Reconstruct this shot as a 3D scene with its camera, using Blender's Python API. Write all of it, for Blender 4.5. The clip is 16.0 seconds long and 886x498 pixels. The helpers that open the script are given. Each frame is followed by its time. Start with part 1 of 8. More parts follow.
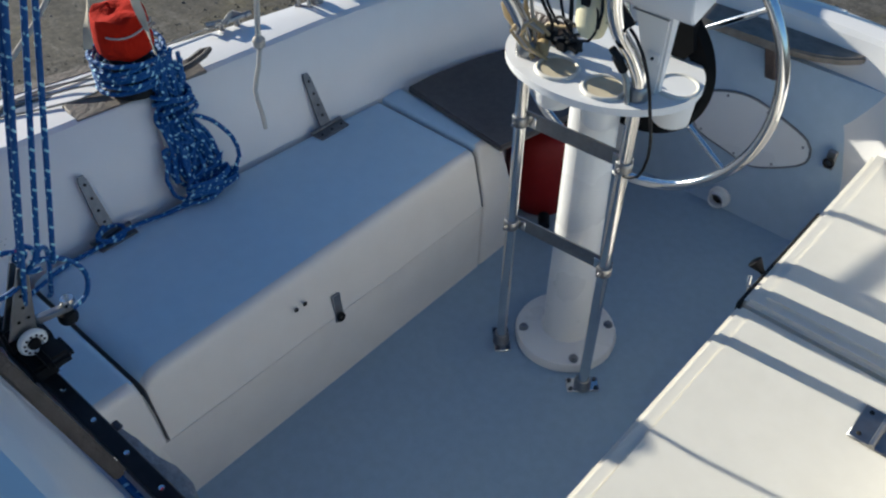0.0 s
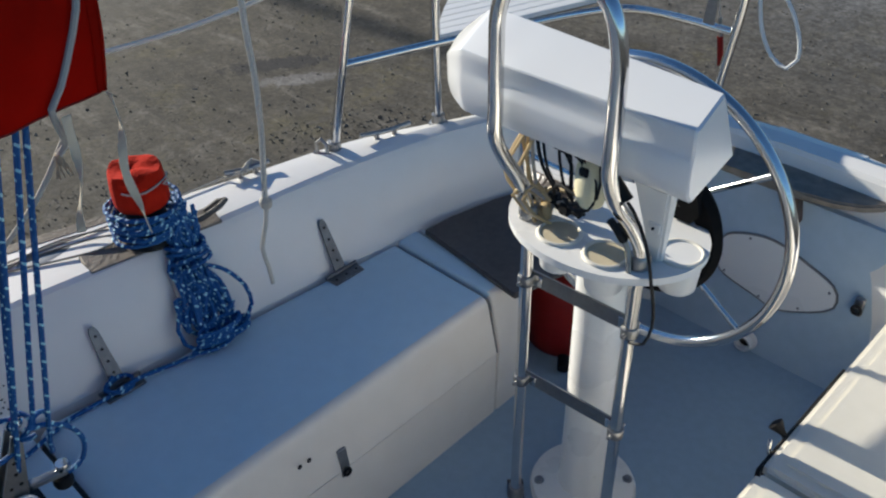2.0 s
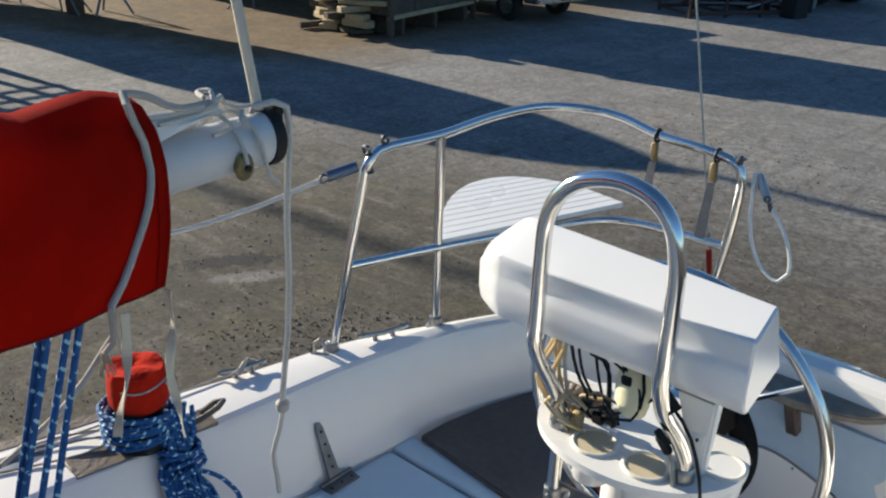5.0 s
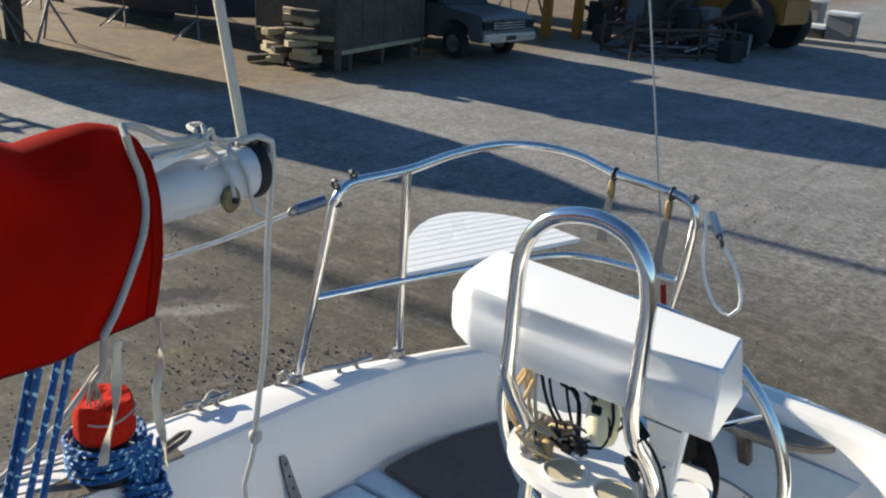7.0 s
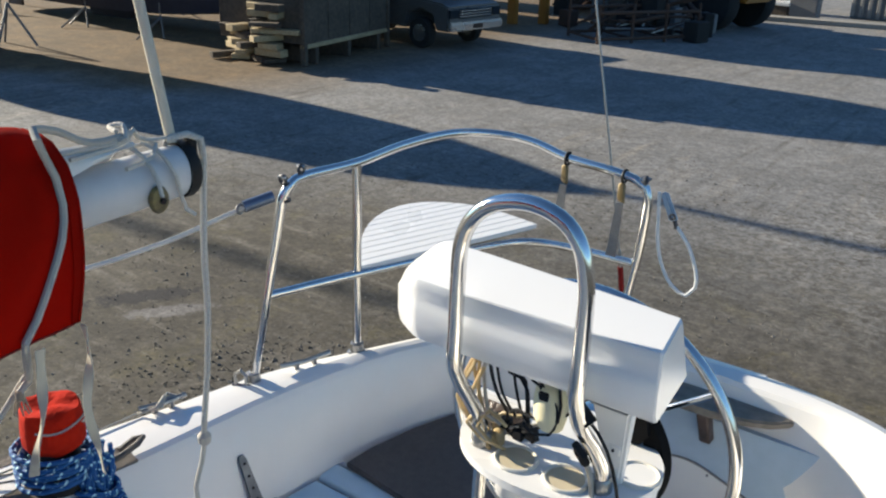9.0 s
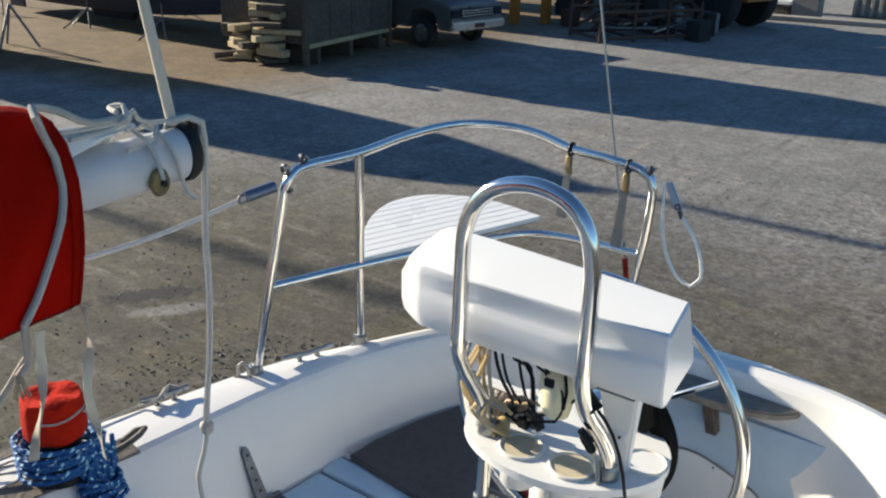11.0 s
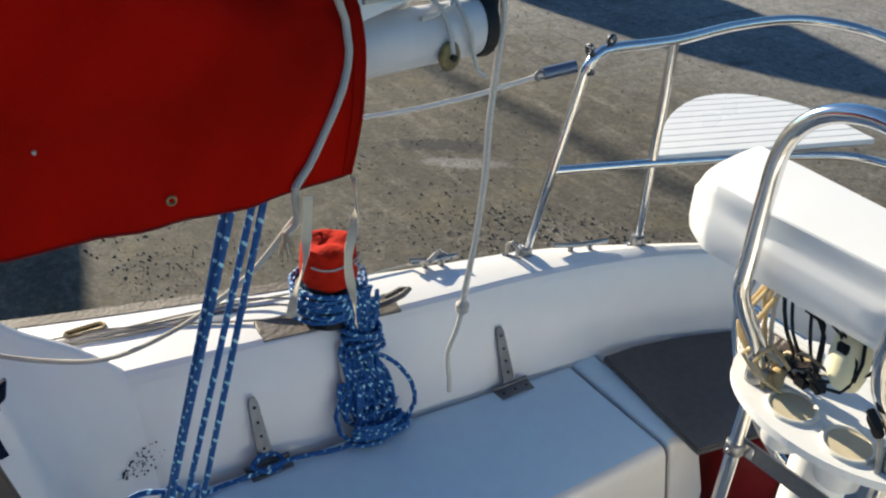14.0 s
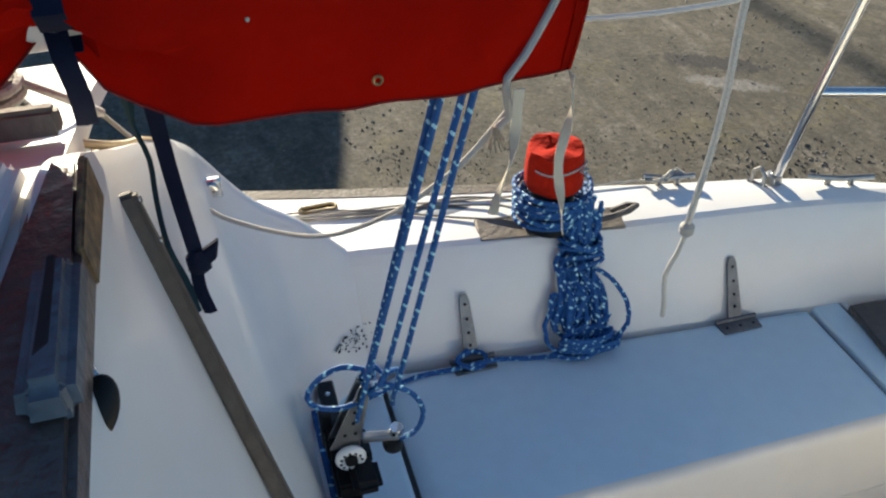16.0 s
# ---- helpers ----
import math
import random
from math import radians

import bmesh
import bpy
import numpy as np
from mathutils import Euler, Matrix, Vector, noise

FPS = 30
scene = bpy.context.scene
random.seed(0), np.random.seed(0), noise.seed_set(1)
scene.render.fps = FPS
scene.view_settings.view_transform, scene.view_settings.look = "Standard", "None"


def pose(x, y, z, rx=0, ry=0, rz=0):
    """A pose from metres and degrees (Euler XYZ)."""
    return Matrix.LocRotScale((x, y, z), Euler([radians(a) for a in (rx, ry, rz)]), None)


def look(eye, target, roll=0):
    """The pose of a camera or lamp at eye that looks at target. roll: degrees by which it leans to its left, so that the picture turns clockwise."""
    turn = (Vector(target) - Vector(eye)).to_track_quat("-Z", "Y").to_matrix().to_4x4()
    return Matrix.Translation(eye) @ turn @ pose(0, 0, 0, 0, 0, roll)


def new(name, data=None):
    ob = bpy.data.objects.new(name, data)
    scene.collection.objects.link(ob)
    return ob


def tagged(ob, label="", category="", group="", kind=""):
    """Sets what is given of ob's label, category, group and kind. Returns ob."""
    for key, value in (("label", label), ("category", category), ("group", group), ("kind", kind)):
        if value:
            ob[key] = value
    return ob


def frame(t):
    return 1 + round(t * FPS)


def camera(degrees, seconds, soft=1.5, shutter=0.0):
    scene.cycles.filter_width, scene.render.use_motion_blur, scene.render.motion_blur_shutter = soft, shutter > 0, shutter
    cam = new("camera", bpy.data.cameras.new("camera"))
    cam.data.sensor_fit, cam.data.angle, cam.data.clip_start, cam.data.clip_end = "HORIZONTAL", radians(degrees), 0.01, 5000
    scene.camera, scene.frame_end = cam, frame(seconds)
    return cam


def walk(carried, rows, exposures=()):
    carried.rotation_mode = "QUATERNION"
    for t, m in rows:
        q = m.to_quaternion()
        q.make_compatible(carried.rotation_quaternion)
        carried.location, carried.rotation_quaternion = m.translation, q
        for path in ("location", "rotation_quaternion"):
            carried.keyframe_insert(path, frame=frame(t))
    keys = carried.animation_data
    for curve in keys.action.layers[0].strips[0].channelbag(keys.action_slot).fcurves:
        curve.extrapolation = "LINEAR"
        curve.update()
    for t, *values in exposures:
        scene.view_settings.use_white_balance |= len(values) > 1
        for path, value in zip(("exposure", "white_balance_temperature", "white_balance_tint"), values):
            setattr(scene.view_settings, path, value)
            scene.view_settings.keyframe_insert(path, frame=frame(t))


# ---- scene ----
# ---- camera ----
def aim(x, y, z, yaw, pitch, roll):
    """A camera at x, y, z, turned yaw degrees to the left of straight aft (+y) and pitch degrees down."""
    a, p = radians(yaw), radians(pitch)
    eye = Vector((x, y, z))
    return look(eye, eye + Vector((-math.sin(a) * math.cos(p), math.cos(a) * math.cos(p), -math.sin(p))), roll)


cam = camera(53.16, 16.0, soft=2.2)
ROWS = [
    (0, 0.7459, -1.3533, 1.7203, 42.078, 42.908, -0.210),
    (0.5, 0.7372, -1.3290, 1.7287, 42.689, 41.511, -0.480),
    (1, 0.7286, -1.2949, 1.7415, 43.599, 39.740, -1.067),
    (1.5, 0.7339, -1.2549, 1.7622, 44.779, 38.047, -1.764),
    (2, 0.7437, -1.2228, 1.7963, 45.892, 36.479, -2.267),
    (2.5, 0.7450, -1.2031, 1.8216, 46.380, 34.731, -2.413),
    (3, 0.7432, -1.1890, 1.8295, 46.557, 32.756, -2.278),
    (3.5, 0.7172, -1.2172, 1.8033, 45.513, 30.015, -1.765),
    (4, 0.6638, -1.3046, 1.7902, 42.768, 27.159, 0.571),
    (4.5, 0.6070, -1.3172, 1.7871, 41.552, 25.073, 1.210),
    (7, 0.5688, -1.3975, 1.7992, 36.678, 21.169, 3.624),
    (7.5, 0.5739, -1.3958, 1.8006, 35.867, 21.304, 3.413),
    (8, 0.5788, -1.3812, 1.8046, 35.433, 21.496, 3.254),
    (8.5, 0.5965, -1.3623, 1.8026, 35.328, 21.639, 2.661),
    (9, 0.6123, -1.3475, 1.7987, 35.135, 21.752, 1.874),
    (11.5, 0.6043, -1.3431, 1.7612, 35.436, 21.653, 1.514),
    (12, 0.5775, -1.3331, 1.7562, 38.265, 22.838, 2.123),
    (12.5, 0.5558, -1.3006, 1.7526, 42.454, 24.876, 2.733),
    (13, 0.5549, -1.2770, 1.7692, 47.022, 27.112, 2.911),
    (13.5, 0.5501, -1.2540, 1.7725, 51.492, 29.023, 2.731),
    (14, 0.5300, -1.2448, 1.7656, 55.432, 30.868, 2.957),
    (14.5, 0.5350, -1.2281, 1.7604, 60.184, 32.479, 2.224),
    (15, 0.5219, -1.2113, 1.7500, 64.830, 34.142, 1.565),
    (15.5, 0.5114, -1.1917, 1.7372, 69.546, 35.680, 0.578),
    (16, 0.5191, -1.1773, 1.7248, 74.562, 36.756, -1.108),
]
walk(cam, [(r[0], aim(*r[1:])) for r in ROWS],
     exposures=[(0.0, 0.68, 6140, 4), (1.5, 0.65, 6290, 5), (3.5, 0.54, 6600, 4), (4.5, 0.76, 6740, 5), (7.0, 1.12, 6800, 5), (12.0, 1.08, 6900, 5), (14.0, 1.15, 7030, 4), (16.0, 1.30, 7250, 3)])

# ---- light ----
SUN_AZ, SUN_EL = 86.0, 18.0    # the light travels towards +x, slightly aft; degrees
world = bpy.data.worlds.new("sky")
scene.world = world
world.use_nodes = True
wn = world.node_tree.nodes
sky = wn.new("ShaderNodeTexSky")
sky.sky_type = "NISHITA"
sky.sun_disc = False
sky.sun_elevation = radians(SUN_EL)
sky.sun_rotation = radians(SUN_AZ + 180.0)
sky.air_density, sky.dust_density, sky.ozone_density = 0.9, 0.0, 5.5
wn["Background"].inputs[1].default_value = 0.080
world.node_tree.links.new(sky.outputs[0], wn["Background"].inputs[0])
sun = new("sun", bpy.data.lights.new("sun", "SUN"))
sun.data.energy, sun.data.angle, sun.data.color = 5.0, radians(0.53), (1.0, 0.905, 0.785)
az, el = radians(SUN_AZ), radians(SUN_EL)
sun.matrix_world = look((0, 0, 0), (math.sin(az) * math.cos(el), math.cos(az) * math.cos(el), -math.sin(el)))


# ---- materials ----
def material(name, colour, rough=0.5, metal=0.0, second=None, grain=30.0, blotch=2.5, mix=0.35, bump=0.0, bump_scale=200.0,
             coat=0.0, spots=None, spot_scale=8.0, spot_level=0.68, rough_var=0.1):
    """A surface with colour varied at two scales, bump and roughness variation, in object space."""
    m = bpy.data.materials.new(name)
    m.use_nodes = True
    nt, n, l = m.node_tree, m.node_tree.nodes, m.node_tree.links
    b = n["Principled BSDF"]
    co = n.new("ShaderNodeTexCoord")
    second = second or tuple(c * 0.8 for c in colour)

    def tex(scale, detail=4.0):
        t = n.new("ShaderNodeTexNoise")
        t.inputs["Scale"].default_value, t.inputs["Detail"].default_value = scale, detail
        l.new(co.outputs["Object"], t.inputs["Vector"])
        return t

    def ramp(src, lo, hi):
        r = n.new("ShaderNodeMapRange")
        r.inputs[1].default_value, r.inputs[2].default_value = lo, hi
        l.new(src, r.inputs[0])
        return r.outputs[0]

    def blend(fac, a, c, kind="MIX"):
        x = n.new("ShaderNodeMix")
        x.data_type, x.blend_type = "RGBA", kind
        for i, v in ((0, fac), (6, a), (7, c)):
            if isinstance(v, (int, float)):
                x.inputs[i].default_value = v
            elif isinstance(v, tuple):
                x.inputs[i].default_value = (*v, 1.0)
            else:
                l.new(v, x.inputs[i])
        return x.outputs[2]

    big = ramp(tex(blotch).outputs["Fac"], 0.22, 0.80)
    small = ramp(tex(grain, 6.0).outputs["Fac"], 0.35, 0.65)
    fac = n.new("ShaderNodeMath")
    fac.operation = "MULTIPLY_ADD"
    l.new(big, fac.inputs[0])
    fac.inputs[1].default_value = mix
    half = n.new("ShaderNodeMath")
    half.operation = "MULTIPLY"
    l.new(small, half.inputs[0])
    half.inputs[1].default_value = mix
    l.new(half.outputs[0], fac.inputs[2])
    out = blend(fac.outputs[0], tuple(colour), tuple(second))
    if spots:
        out = blend(ramp(tex(spot_scale, 5.0).outputs["Fac"], spot_level, spot_level + 0.12), out, tuple(spots))
    l.new(out, b.inputs["Base Color"])
    b.inputs["Metallic"].default_value = metal
    rr = n.new("ShaderNodeMapRange")
    rr.inputs[3].default_value, rr.inputs[4].default_value = max(rough - rough_var, 0.02), min(rough + rough_var, 1.0)
    l.new(big, rr.inputs[0])
    l.new(rr.outputs[0], b.inputs["Roughness"])
    if coat:
        b.inputs["Coat Weight"].default_value, b.inputs["Coat Roughness"].default_value = coat, 0.12
    if bump:
        bp = n.new("ShaderNodeBump")
        bp.inputs["Strength"].default_value, bp.inputs["Distance"].default_value = bump, 0.01
        l.new(tex(bump_scale, 5.0).outputs["Fac"], bp.inputs["Height"])
        l.new(bp.outputs[0], b.inputs["Normal"])
    return m


def rope_material(name, base, fleck, turns=2.0, pitch=70.0, share=0.35, relief=0.5, patchy=False):
    """Braided cover with flecks that spiral round the rope; uses the tube's own u (round) and v (metres along)."""
    m = bpy.data.materials.new(name)
    m.use_nodes = True
    n, l = m.node_tree.nodes, m.node_tree.links
    b = n["Principled BSDF"]
    uv = n.new("ShaderNodeUVMap")
    sep = n.new("ShaderNodeSeparateXYZ")
    l.new(uv.outputs[0], sep.inputs[0])

    def math_node(op, a, c=None):
        x = n.new("ShaderNodeMath")
        x.operation = op
        for i, v in enumerate((a, c)):
            if v is None:
                continue
            if isinstance(v, (int, float)):
                x.inputs[i].default_value = v
            else:
                l.new(v, x.inputs[i])
        return x.outputs[0]

    vv = math_node("MULTIPLY", sep.outputs[1], pitch)
    uu = math_node("MULTIPLY", sep.outputs[0], turns)
    a = math_node("LESS_THAN", math_node("FRACT", math_node("ADD", vv, uu)), share)
    c = math_node("LESS_THAN", math_node("FRACT", math_node("SUBTRACT", math_node("MULTIPLY", vv, 0.5), uu)), 0.5)
    x = n.new("ShaderNodeMix")
    x.data_type = "RGBA"
    flecks = math_node("MULTIPLY", a, c)
    if patchy:
        # some flecks are worn away
        co = n.new("ShaderNodeTexCoord")
        worn = n.new("ShaderNodeTexNoise")
        worn.inputs["Scale"].default_value = 55.0
        l.new(co.outputs["Object"], worn.inputs["Vector"])
        flecks = math_node("MULTIPLY", flecks, math_node("GREATER_THAN", worn.outputs["Fac"], 0.45))
    l.new(flecks, x.inputs[0])
    x.inputs[6].default_value, x.inputs[7].default_value = (*base, 1), (*fleck, 1)
    l.new(x.outputs[2], b.inputs["Base Color"])
    b.inputs["Roughness"].default_value = 0.75
    bp = n.new("ShaderNodeBump")
    bp.inputs["Strength"].default_value, bp.inputs["Distance"].default_value = relief, 0.001
    l.new(math_node("ADD", math_node("SINE", math_node("MULTIPLY", math_node("ADD", vv, uu), 6.283)),
                    math_node("SINE", math_node("MULTIPLY", math_node("SUBTRACT", vv, uu), 6.283))), bp.inputs["Height"])
    l.new(bp.outputs[0], b.inputs["Normal"])
    return m


GEL = material("white_gelcoat", (0.81, 0.79, 0.755), 0.34, second=(0.755, 0.73, 0.69), grain=14, blotch=1.6, mix=0.3, coat=0.15, bump=0.03, bump_scale=60)
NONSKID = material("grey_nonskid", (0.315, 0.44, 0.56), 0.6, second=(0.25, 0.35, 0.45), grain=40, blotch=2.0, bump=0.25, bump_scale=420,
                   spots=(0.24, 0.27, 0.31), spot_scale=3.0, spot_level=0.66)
# flat seat tops: the sky's blue is put into the base colour
SEATTOP = material("seat_top_skylit", (0.58, 0.74, 0.83), 0.5, second=(0.51, 0.66, 0.75), grain=30, blotch=1.8, bump=0.15, bump_scale=420)
# seat fronts: warm light bounced off the port seat is in the beige
BOUNCEGEL = material("gelcoat_warm_bounce", (0.80, 0.755, 0.69), 0.38, second=(0.73, 0.68, 0.61), grain=14, blotch=1.6, mix=0.4, coat=0.1, bump=0.03, bump_scale=60)
STERNBLUE = material("pale_blue_wall", (0.44, 0.56, 0.67), 0.5, second=(0.37, 0.48, 0.58), grain=30, blotch=1.8, bump=0.1, bump_scale=420)
CREAM = material("cream_gelcoat", (0.80, 0.76, 0.66), 0.4, second=(0.72, 0.68, 0.58), grain=20, blotch=2.0, bump=0.08, bump_scale=300)
PLASTIC = material("white_plastic", (0.82, 0.81, 0.78), 0.3, second=(0.76, 0.75, 0.72), grain=10, blotch=3, mix=0.3)
GLOSSWHITE = material("glossy_white_plastic", (0.83, 0.83, 0.82), 0.22, second=(0.79, 0.79, 0.78), grain=6, blotch=3, mix=0.3, coat=0.5, rough_var=0.05)
CUPMAT = material("beige_cup_liner", (0.60, 0.52, 0.36), 0.6, second=(0.50, 0.42, 0.28), grain=40, blotch=12)
STEEL = material("polished_steel", (0.72, 0.71, 0.69), 0.14, 1.0, second=(0.62, 0.61, 0.59), grain=60, blotch=9, mix=0.3, rough_var=0.06)
DARKSTEEL = material("dark_fitting", (0.10, 0.10, 0.105), 0.45, 0.6, second=(0.05, 0.05, 0.052), grain=60, blotch=20)
GALV = material("worn_steel", (0.34, 0.34, 0.335), 0.38, 1.0, second=(0.28, 0.275, 0.27), grain=80, blotch=20, mix=0.5)
BLACK = material("black_rubber", (0.008, 0.008, 0.009), 0.5, second=(0.018, 0.018, 0.018), grain=60, blotch=9)
BLACK.node_tree.nodes["Principled BSDF"].inputs["Specular IOR Level"].default_value = 0.22
RINGBLACK = material("matt_black_plastic", (0.006, 0.006, 0.0065), 0.85, second=(0.010, 0.010, 0.010), grain=60, blotch=9)
RINGBLACK.node_tree.nodes["Principled BSDF"].inputs["Specular IOR Level"].default_value = 0.12
FILLER = material("chipped_filler", (0.50, 0.48, 0.44), 0.8, second=(0.30, 0.285, 0.26), grain=60, blotch=25, mix=0.6, bump=0.6, bump_scale=80)
HINGE = material("dull_hinge_steel", (0.21, 0.215, 0.22), 0.45, 0.8, second=(0.15, 0.15, 0.155), grain=80, blotch=20, mix=0.5)
WORNEDGE = material("worn_brown_edge", (0.36, 0.235, 0.10), 0.7, second=(0.10, 0.062, 0.035), grain=60, blotch=22, mix=0.7, bump=0.5, bump_scale=90)
TRACKMAT = material("black_track", (0.015, 0.015, 0.017), 0.35, 0.3, second=(0.035, 0.035, 0.035), grain=60, blotch=9)
def canvas_material(name, colour, through_colour, share):
    m = material(name, colour, 0.9, second=tuple(c * 0.82 for c in colour), grain=60, blotch=3, mix=0.45, bump=0.25, bump_scale=600)
    n, l = m.node_tree.nodes, m.node_tree.links
    n["Principled BSDF"].inputs["Specular IOR Level"].default_value = 0.05
    tr = n.new("ShaderNodeBsdfTranslucent")
    tr.inputs[0].default_value = (*through_colour, 1.0)
    mx = n.new("ShaderNodeMixShader")
    mx.inputs[0].default_value = share
    l.new(n["Principled BSDF"].outputs[0], mx.inputs[1])
    l.new(tr.outputs[0], mx.inputs[2])
    l.new(mx.outputs[0], n["Material Output"].inputs[0])
    return m


RED = canvas_material("red_canvas", (0.33, 0.006, 0.002), (0.72, 0.008, 0.002), 0.18)
REDHEM = material("dark_red_hem", (0.22, 0.005, 0.002), 0.9, second=(0.15, 0.004, 0.002), grain=60, blotch=8)
REDBAG = material("red_cover", (0.50, 0.022, 0.008), 0.95, second=(0.36, 0.012, 0.005), grain=60, blotch=14, mix=0.4, bump=0.35, bump_scale=90)
REDBAG.node_tree.nodes["Principled BSDF"].inputs["Specular IOR Level"].default_value = 0.1
REDCAN = material("red_plastic", (0.24, 0.009, 0.007), 0.5, second=(0.17, 0.007, 0.006), grain=30, blotch=6)
NAVY = material("navy_webbing", (0.006, 0.010, 0.030), 0.9, second=(0.004, 0.006, 0.018), grain=120, blotch=12)
TASSEL = material("frayed_fibre", (0.36, 0.29, 0.21), 0.9, second=(0.22, 0.17, 0.12), grain=200, blotch=60)
OLDLINE = material("weathered_line", (0.26, 0.245, 0.22), 0.9, second=(0.17, 0.16, 0.145), grain=200, blotch=30)
CREAMLINE = material("cream_covered_wire", (0.70, 0.66, 0.57), 0.6, second=(0.60, 0.56, 0.48), grain=120, blotch=30)
GREENWEB = material("dark_green_webbing", (0.010, 0.035, 0.045), 0.8, second=(0.006, 0.018, 0.024), grain=120, blotch=12)
TEAK = material("weathered_teak", (0.215, 0.180, 0.145), 0.75, second=(0.145, 0.118, 0.095), grain=45, blotch=6, mix=0.6, bump=0.3, bump_scale=90)
HELMWOOD = material("bleached_board", (0.27, 0.235, 0.19), 0.7, second=(0.15, 0.13, 0.105), grain=35, blotch=7, mix=0.6, bump=0.3, bump_scale=90)
DARKTEAK = material("dark_weathered_teak", (0.125, 0.100, 0.082), 0.75, second=(0.075, 0.060, 0.050), grain=45, blotch=6, mix=0.6, bump=0.35, bump_scale=90)
OLDWOOD = material("dark_old_wood", (0.150, 0.100, 0.080), 0.36, second=(0.055, 0.040, 0.034), grain=30, blotch=9, mix=0.6, bump=0.4, bump_scale=70)
BLUEWOOD = material("bleached_grey_wood", (0.135, 0.150, 0.170), 0.5, second=(0.075, 0.080, 0.092), grain=35, blotch=8, mix=0.6, bump=0.35, bump_scale=70)
SLOTRED = material("dark_red_recess", (0.030, 0.012, 0.010), 0.8, second=(0.014, 0.008, 0.008), grain=40, blotch=20)
DARKBOARD = material("dark_board", (0.115, 0.10, 0.09), 0.65, second=(0.075, 0.065, 0.06), grain=50, blotch=5, mix=0.5, bump=0.25, bump_scale=120)
ALU = material("boom_aluminium", (0.58, 0.58, 0.58), 0.5, 0.1, second=(0.48, 0.48, 0.485), grain=30, blotch=6)
SAIL = material("white_sailcloth", (0.75, 0.75, 0.72), 0.8, second=(0.66, 0.66, 0.63), grain=60, blotch=8)
GRIMY = material("grimy_brass_plastic", (0.30, 0.22, 0.07), 0.6, second=(0.10, 0.075, 0.035), grain=60, blotch=40, mix=0.7)
PALEBLUE = material("pale_blue_metal", (0.34, 0.44, 0.54), 0.4, 0.2, second=(0.24, 0.31, 0.39), grain=60, blotch=20)
HOOKBLUE = material("blue_grey_metal", (0.16, 0.20, 0.27), 0.35, 0.6, second=(0.10, 0.12, 0.16), grain=60, blotch=20)
BRASS = material("dull_brass", (0.22, 0.165, 0.085), 0.45, 0.6, second=(0.20, 0.15, 0.07), grain=50, blotch=20)
YELLOW = material("yellowed_plastic", (0.80, 0.74, 0.50), 0.5, second=(0.70, 0.64, 0.40), grain=40, blotch=20)
CORD = material("dirty_white_cord", (0.50, 0.47, 0.41), 0.85, second=(0.40, 0.37, 0.32), grain=200, blotch=30, bump=0.4, bump_scale=900)
WEB = material("cream_webbing", (0.55, 0.50, 0.40), 0.85, second=(0.50, 0.45, 0.34), grain=120, blotch=20)
WIRETAN = material("tan_cable", (0.56, 0.42, 0.22), 0.5, second=(0.42, 0.30, 0.14), grain=60, blotch=30)
BLUE_ROPE = rope_material("blue_braid", (0.003, 0.080, 0.255), (0.38, 0.68, 0.76), turns=1.0, pitch=48.0, share=0.30, patchy=True)
WHITE_ROPE = rope_material("white_braid", (0.50, 0.48, 0.43), (0.43, 0.40, 0.35), pitch=130, share=0.3, relief=0.18)
DARKGAP = material("dark_gap", (0.03, 0.028, 0.026), 0.9, second=(0.015, 0.014, 0.013))


# ---- building helpers ----
for dull in (TRACKMAT, NAVY, GREENWEB, DARKGAP):
    dull.node_tree.nodes["Principled BSDF"].inputs["Specular IOR Level"].default_value = 0.2
REDCAN.node_tree.nodes["Principled BSDF"].inputs["Specular IOR Level"].default_value = 0.3


def part(name, bm, mat, parent=None, label="", smooth=40.0):
    me = bpy.data.meshes.new(name)
    bmesh.ops.recalc_face_normals(bm, faces=bm.faces)
    for f in bm.faces:
        f.smooth = smooth > 0
    for e in bm.edges:
        if len(e.link_faces) == 2 and e.calc_face_angle(0.0) > radians(smooth):
            e.smooth = False
    bm.to_mesh(me)
    bm.free()
    me.materials.append(mat)
    ob = new(name, me)
    if parent is not None:
        ob.parent = parent
    if label:
        tagged(ob, label)
    return ob


def thing(name, label, category, at=(0, 0, 0), group="", kind=""):
    ob = new(name)
    ob.location = at
    ob.empty_display_size = 0.05
    return tagged(ob, label, category, group, kind)


def solo(name, bm, mat, label, category="", kind="", group="", smooth=40.0):
    return tagged(part(name, bm, mat, None, "", smooth), label, category, group, kind)


def under(parent, *obs):
    """Puts parts that were made in world places under a thing that stands elsewhere."""
    for o in obs:
        o.parent = parent
        o.matrix_parent_inverse = Matrix.Translation(parent.location).inverted()


def slab(points, z0, z1, bevel=0.0, seg=2, bm=None):
    """A plate with the outline points (x, y) between two heights."""
    own = bm is None
    bm = bm or bmesh.new()
    low = [bm.verts.new((x, y, z0)) for x, y in points]
    top = [bm.verts.new((x, y, z1)) for x, y in points]
    bm.faces.new(low[::-1])
    bm.faces.new(top)
    k = len(points)
    for i in range(k):
        bm.faces.new((low[i], low[(i + 1) % k], top[(i + 1) % k], top[i]))
    if bevel and own:
        bmesh.ops.bevel(bm, geom=list(bm.edges), offset=bevel, segments=seg, affect="EDGES", clamp_overlap=True)
    return bm


def block(lo, hi, bevel=0.0, seg=2, bm=None):
    return slab([(lo[0], lo[1]), (hi[0], lo[1]), (hi[0], hi[1]), (lo[0], hi[1])], lo[2], hi[2], bevel, seg, bm)


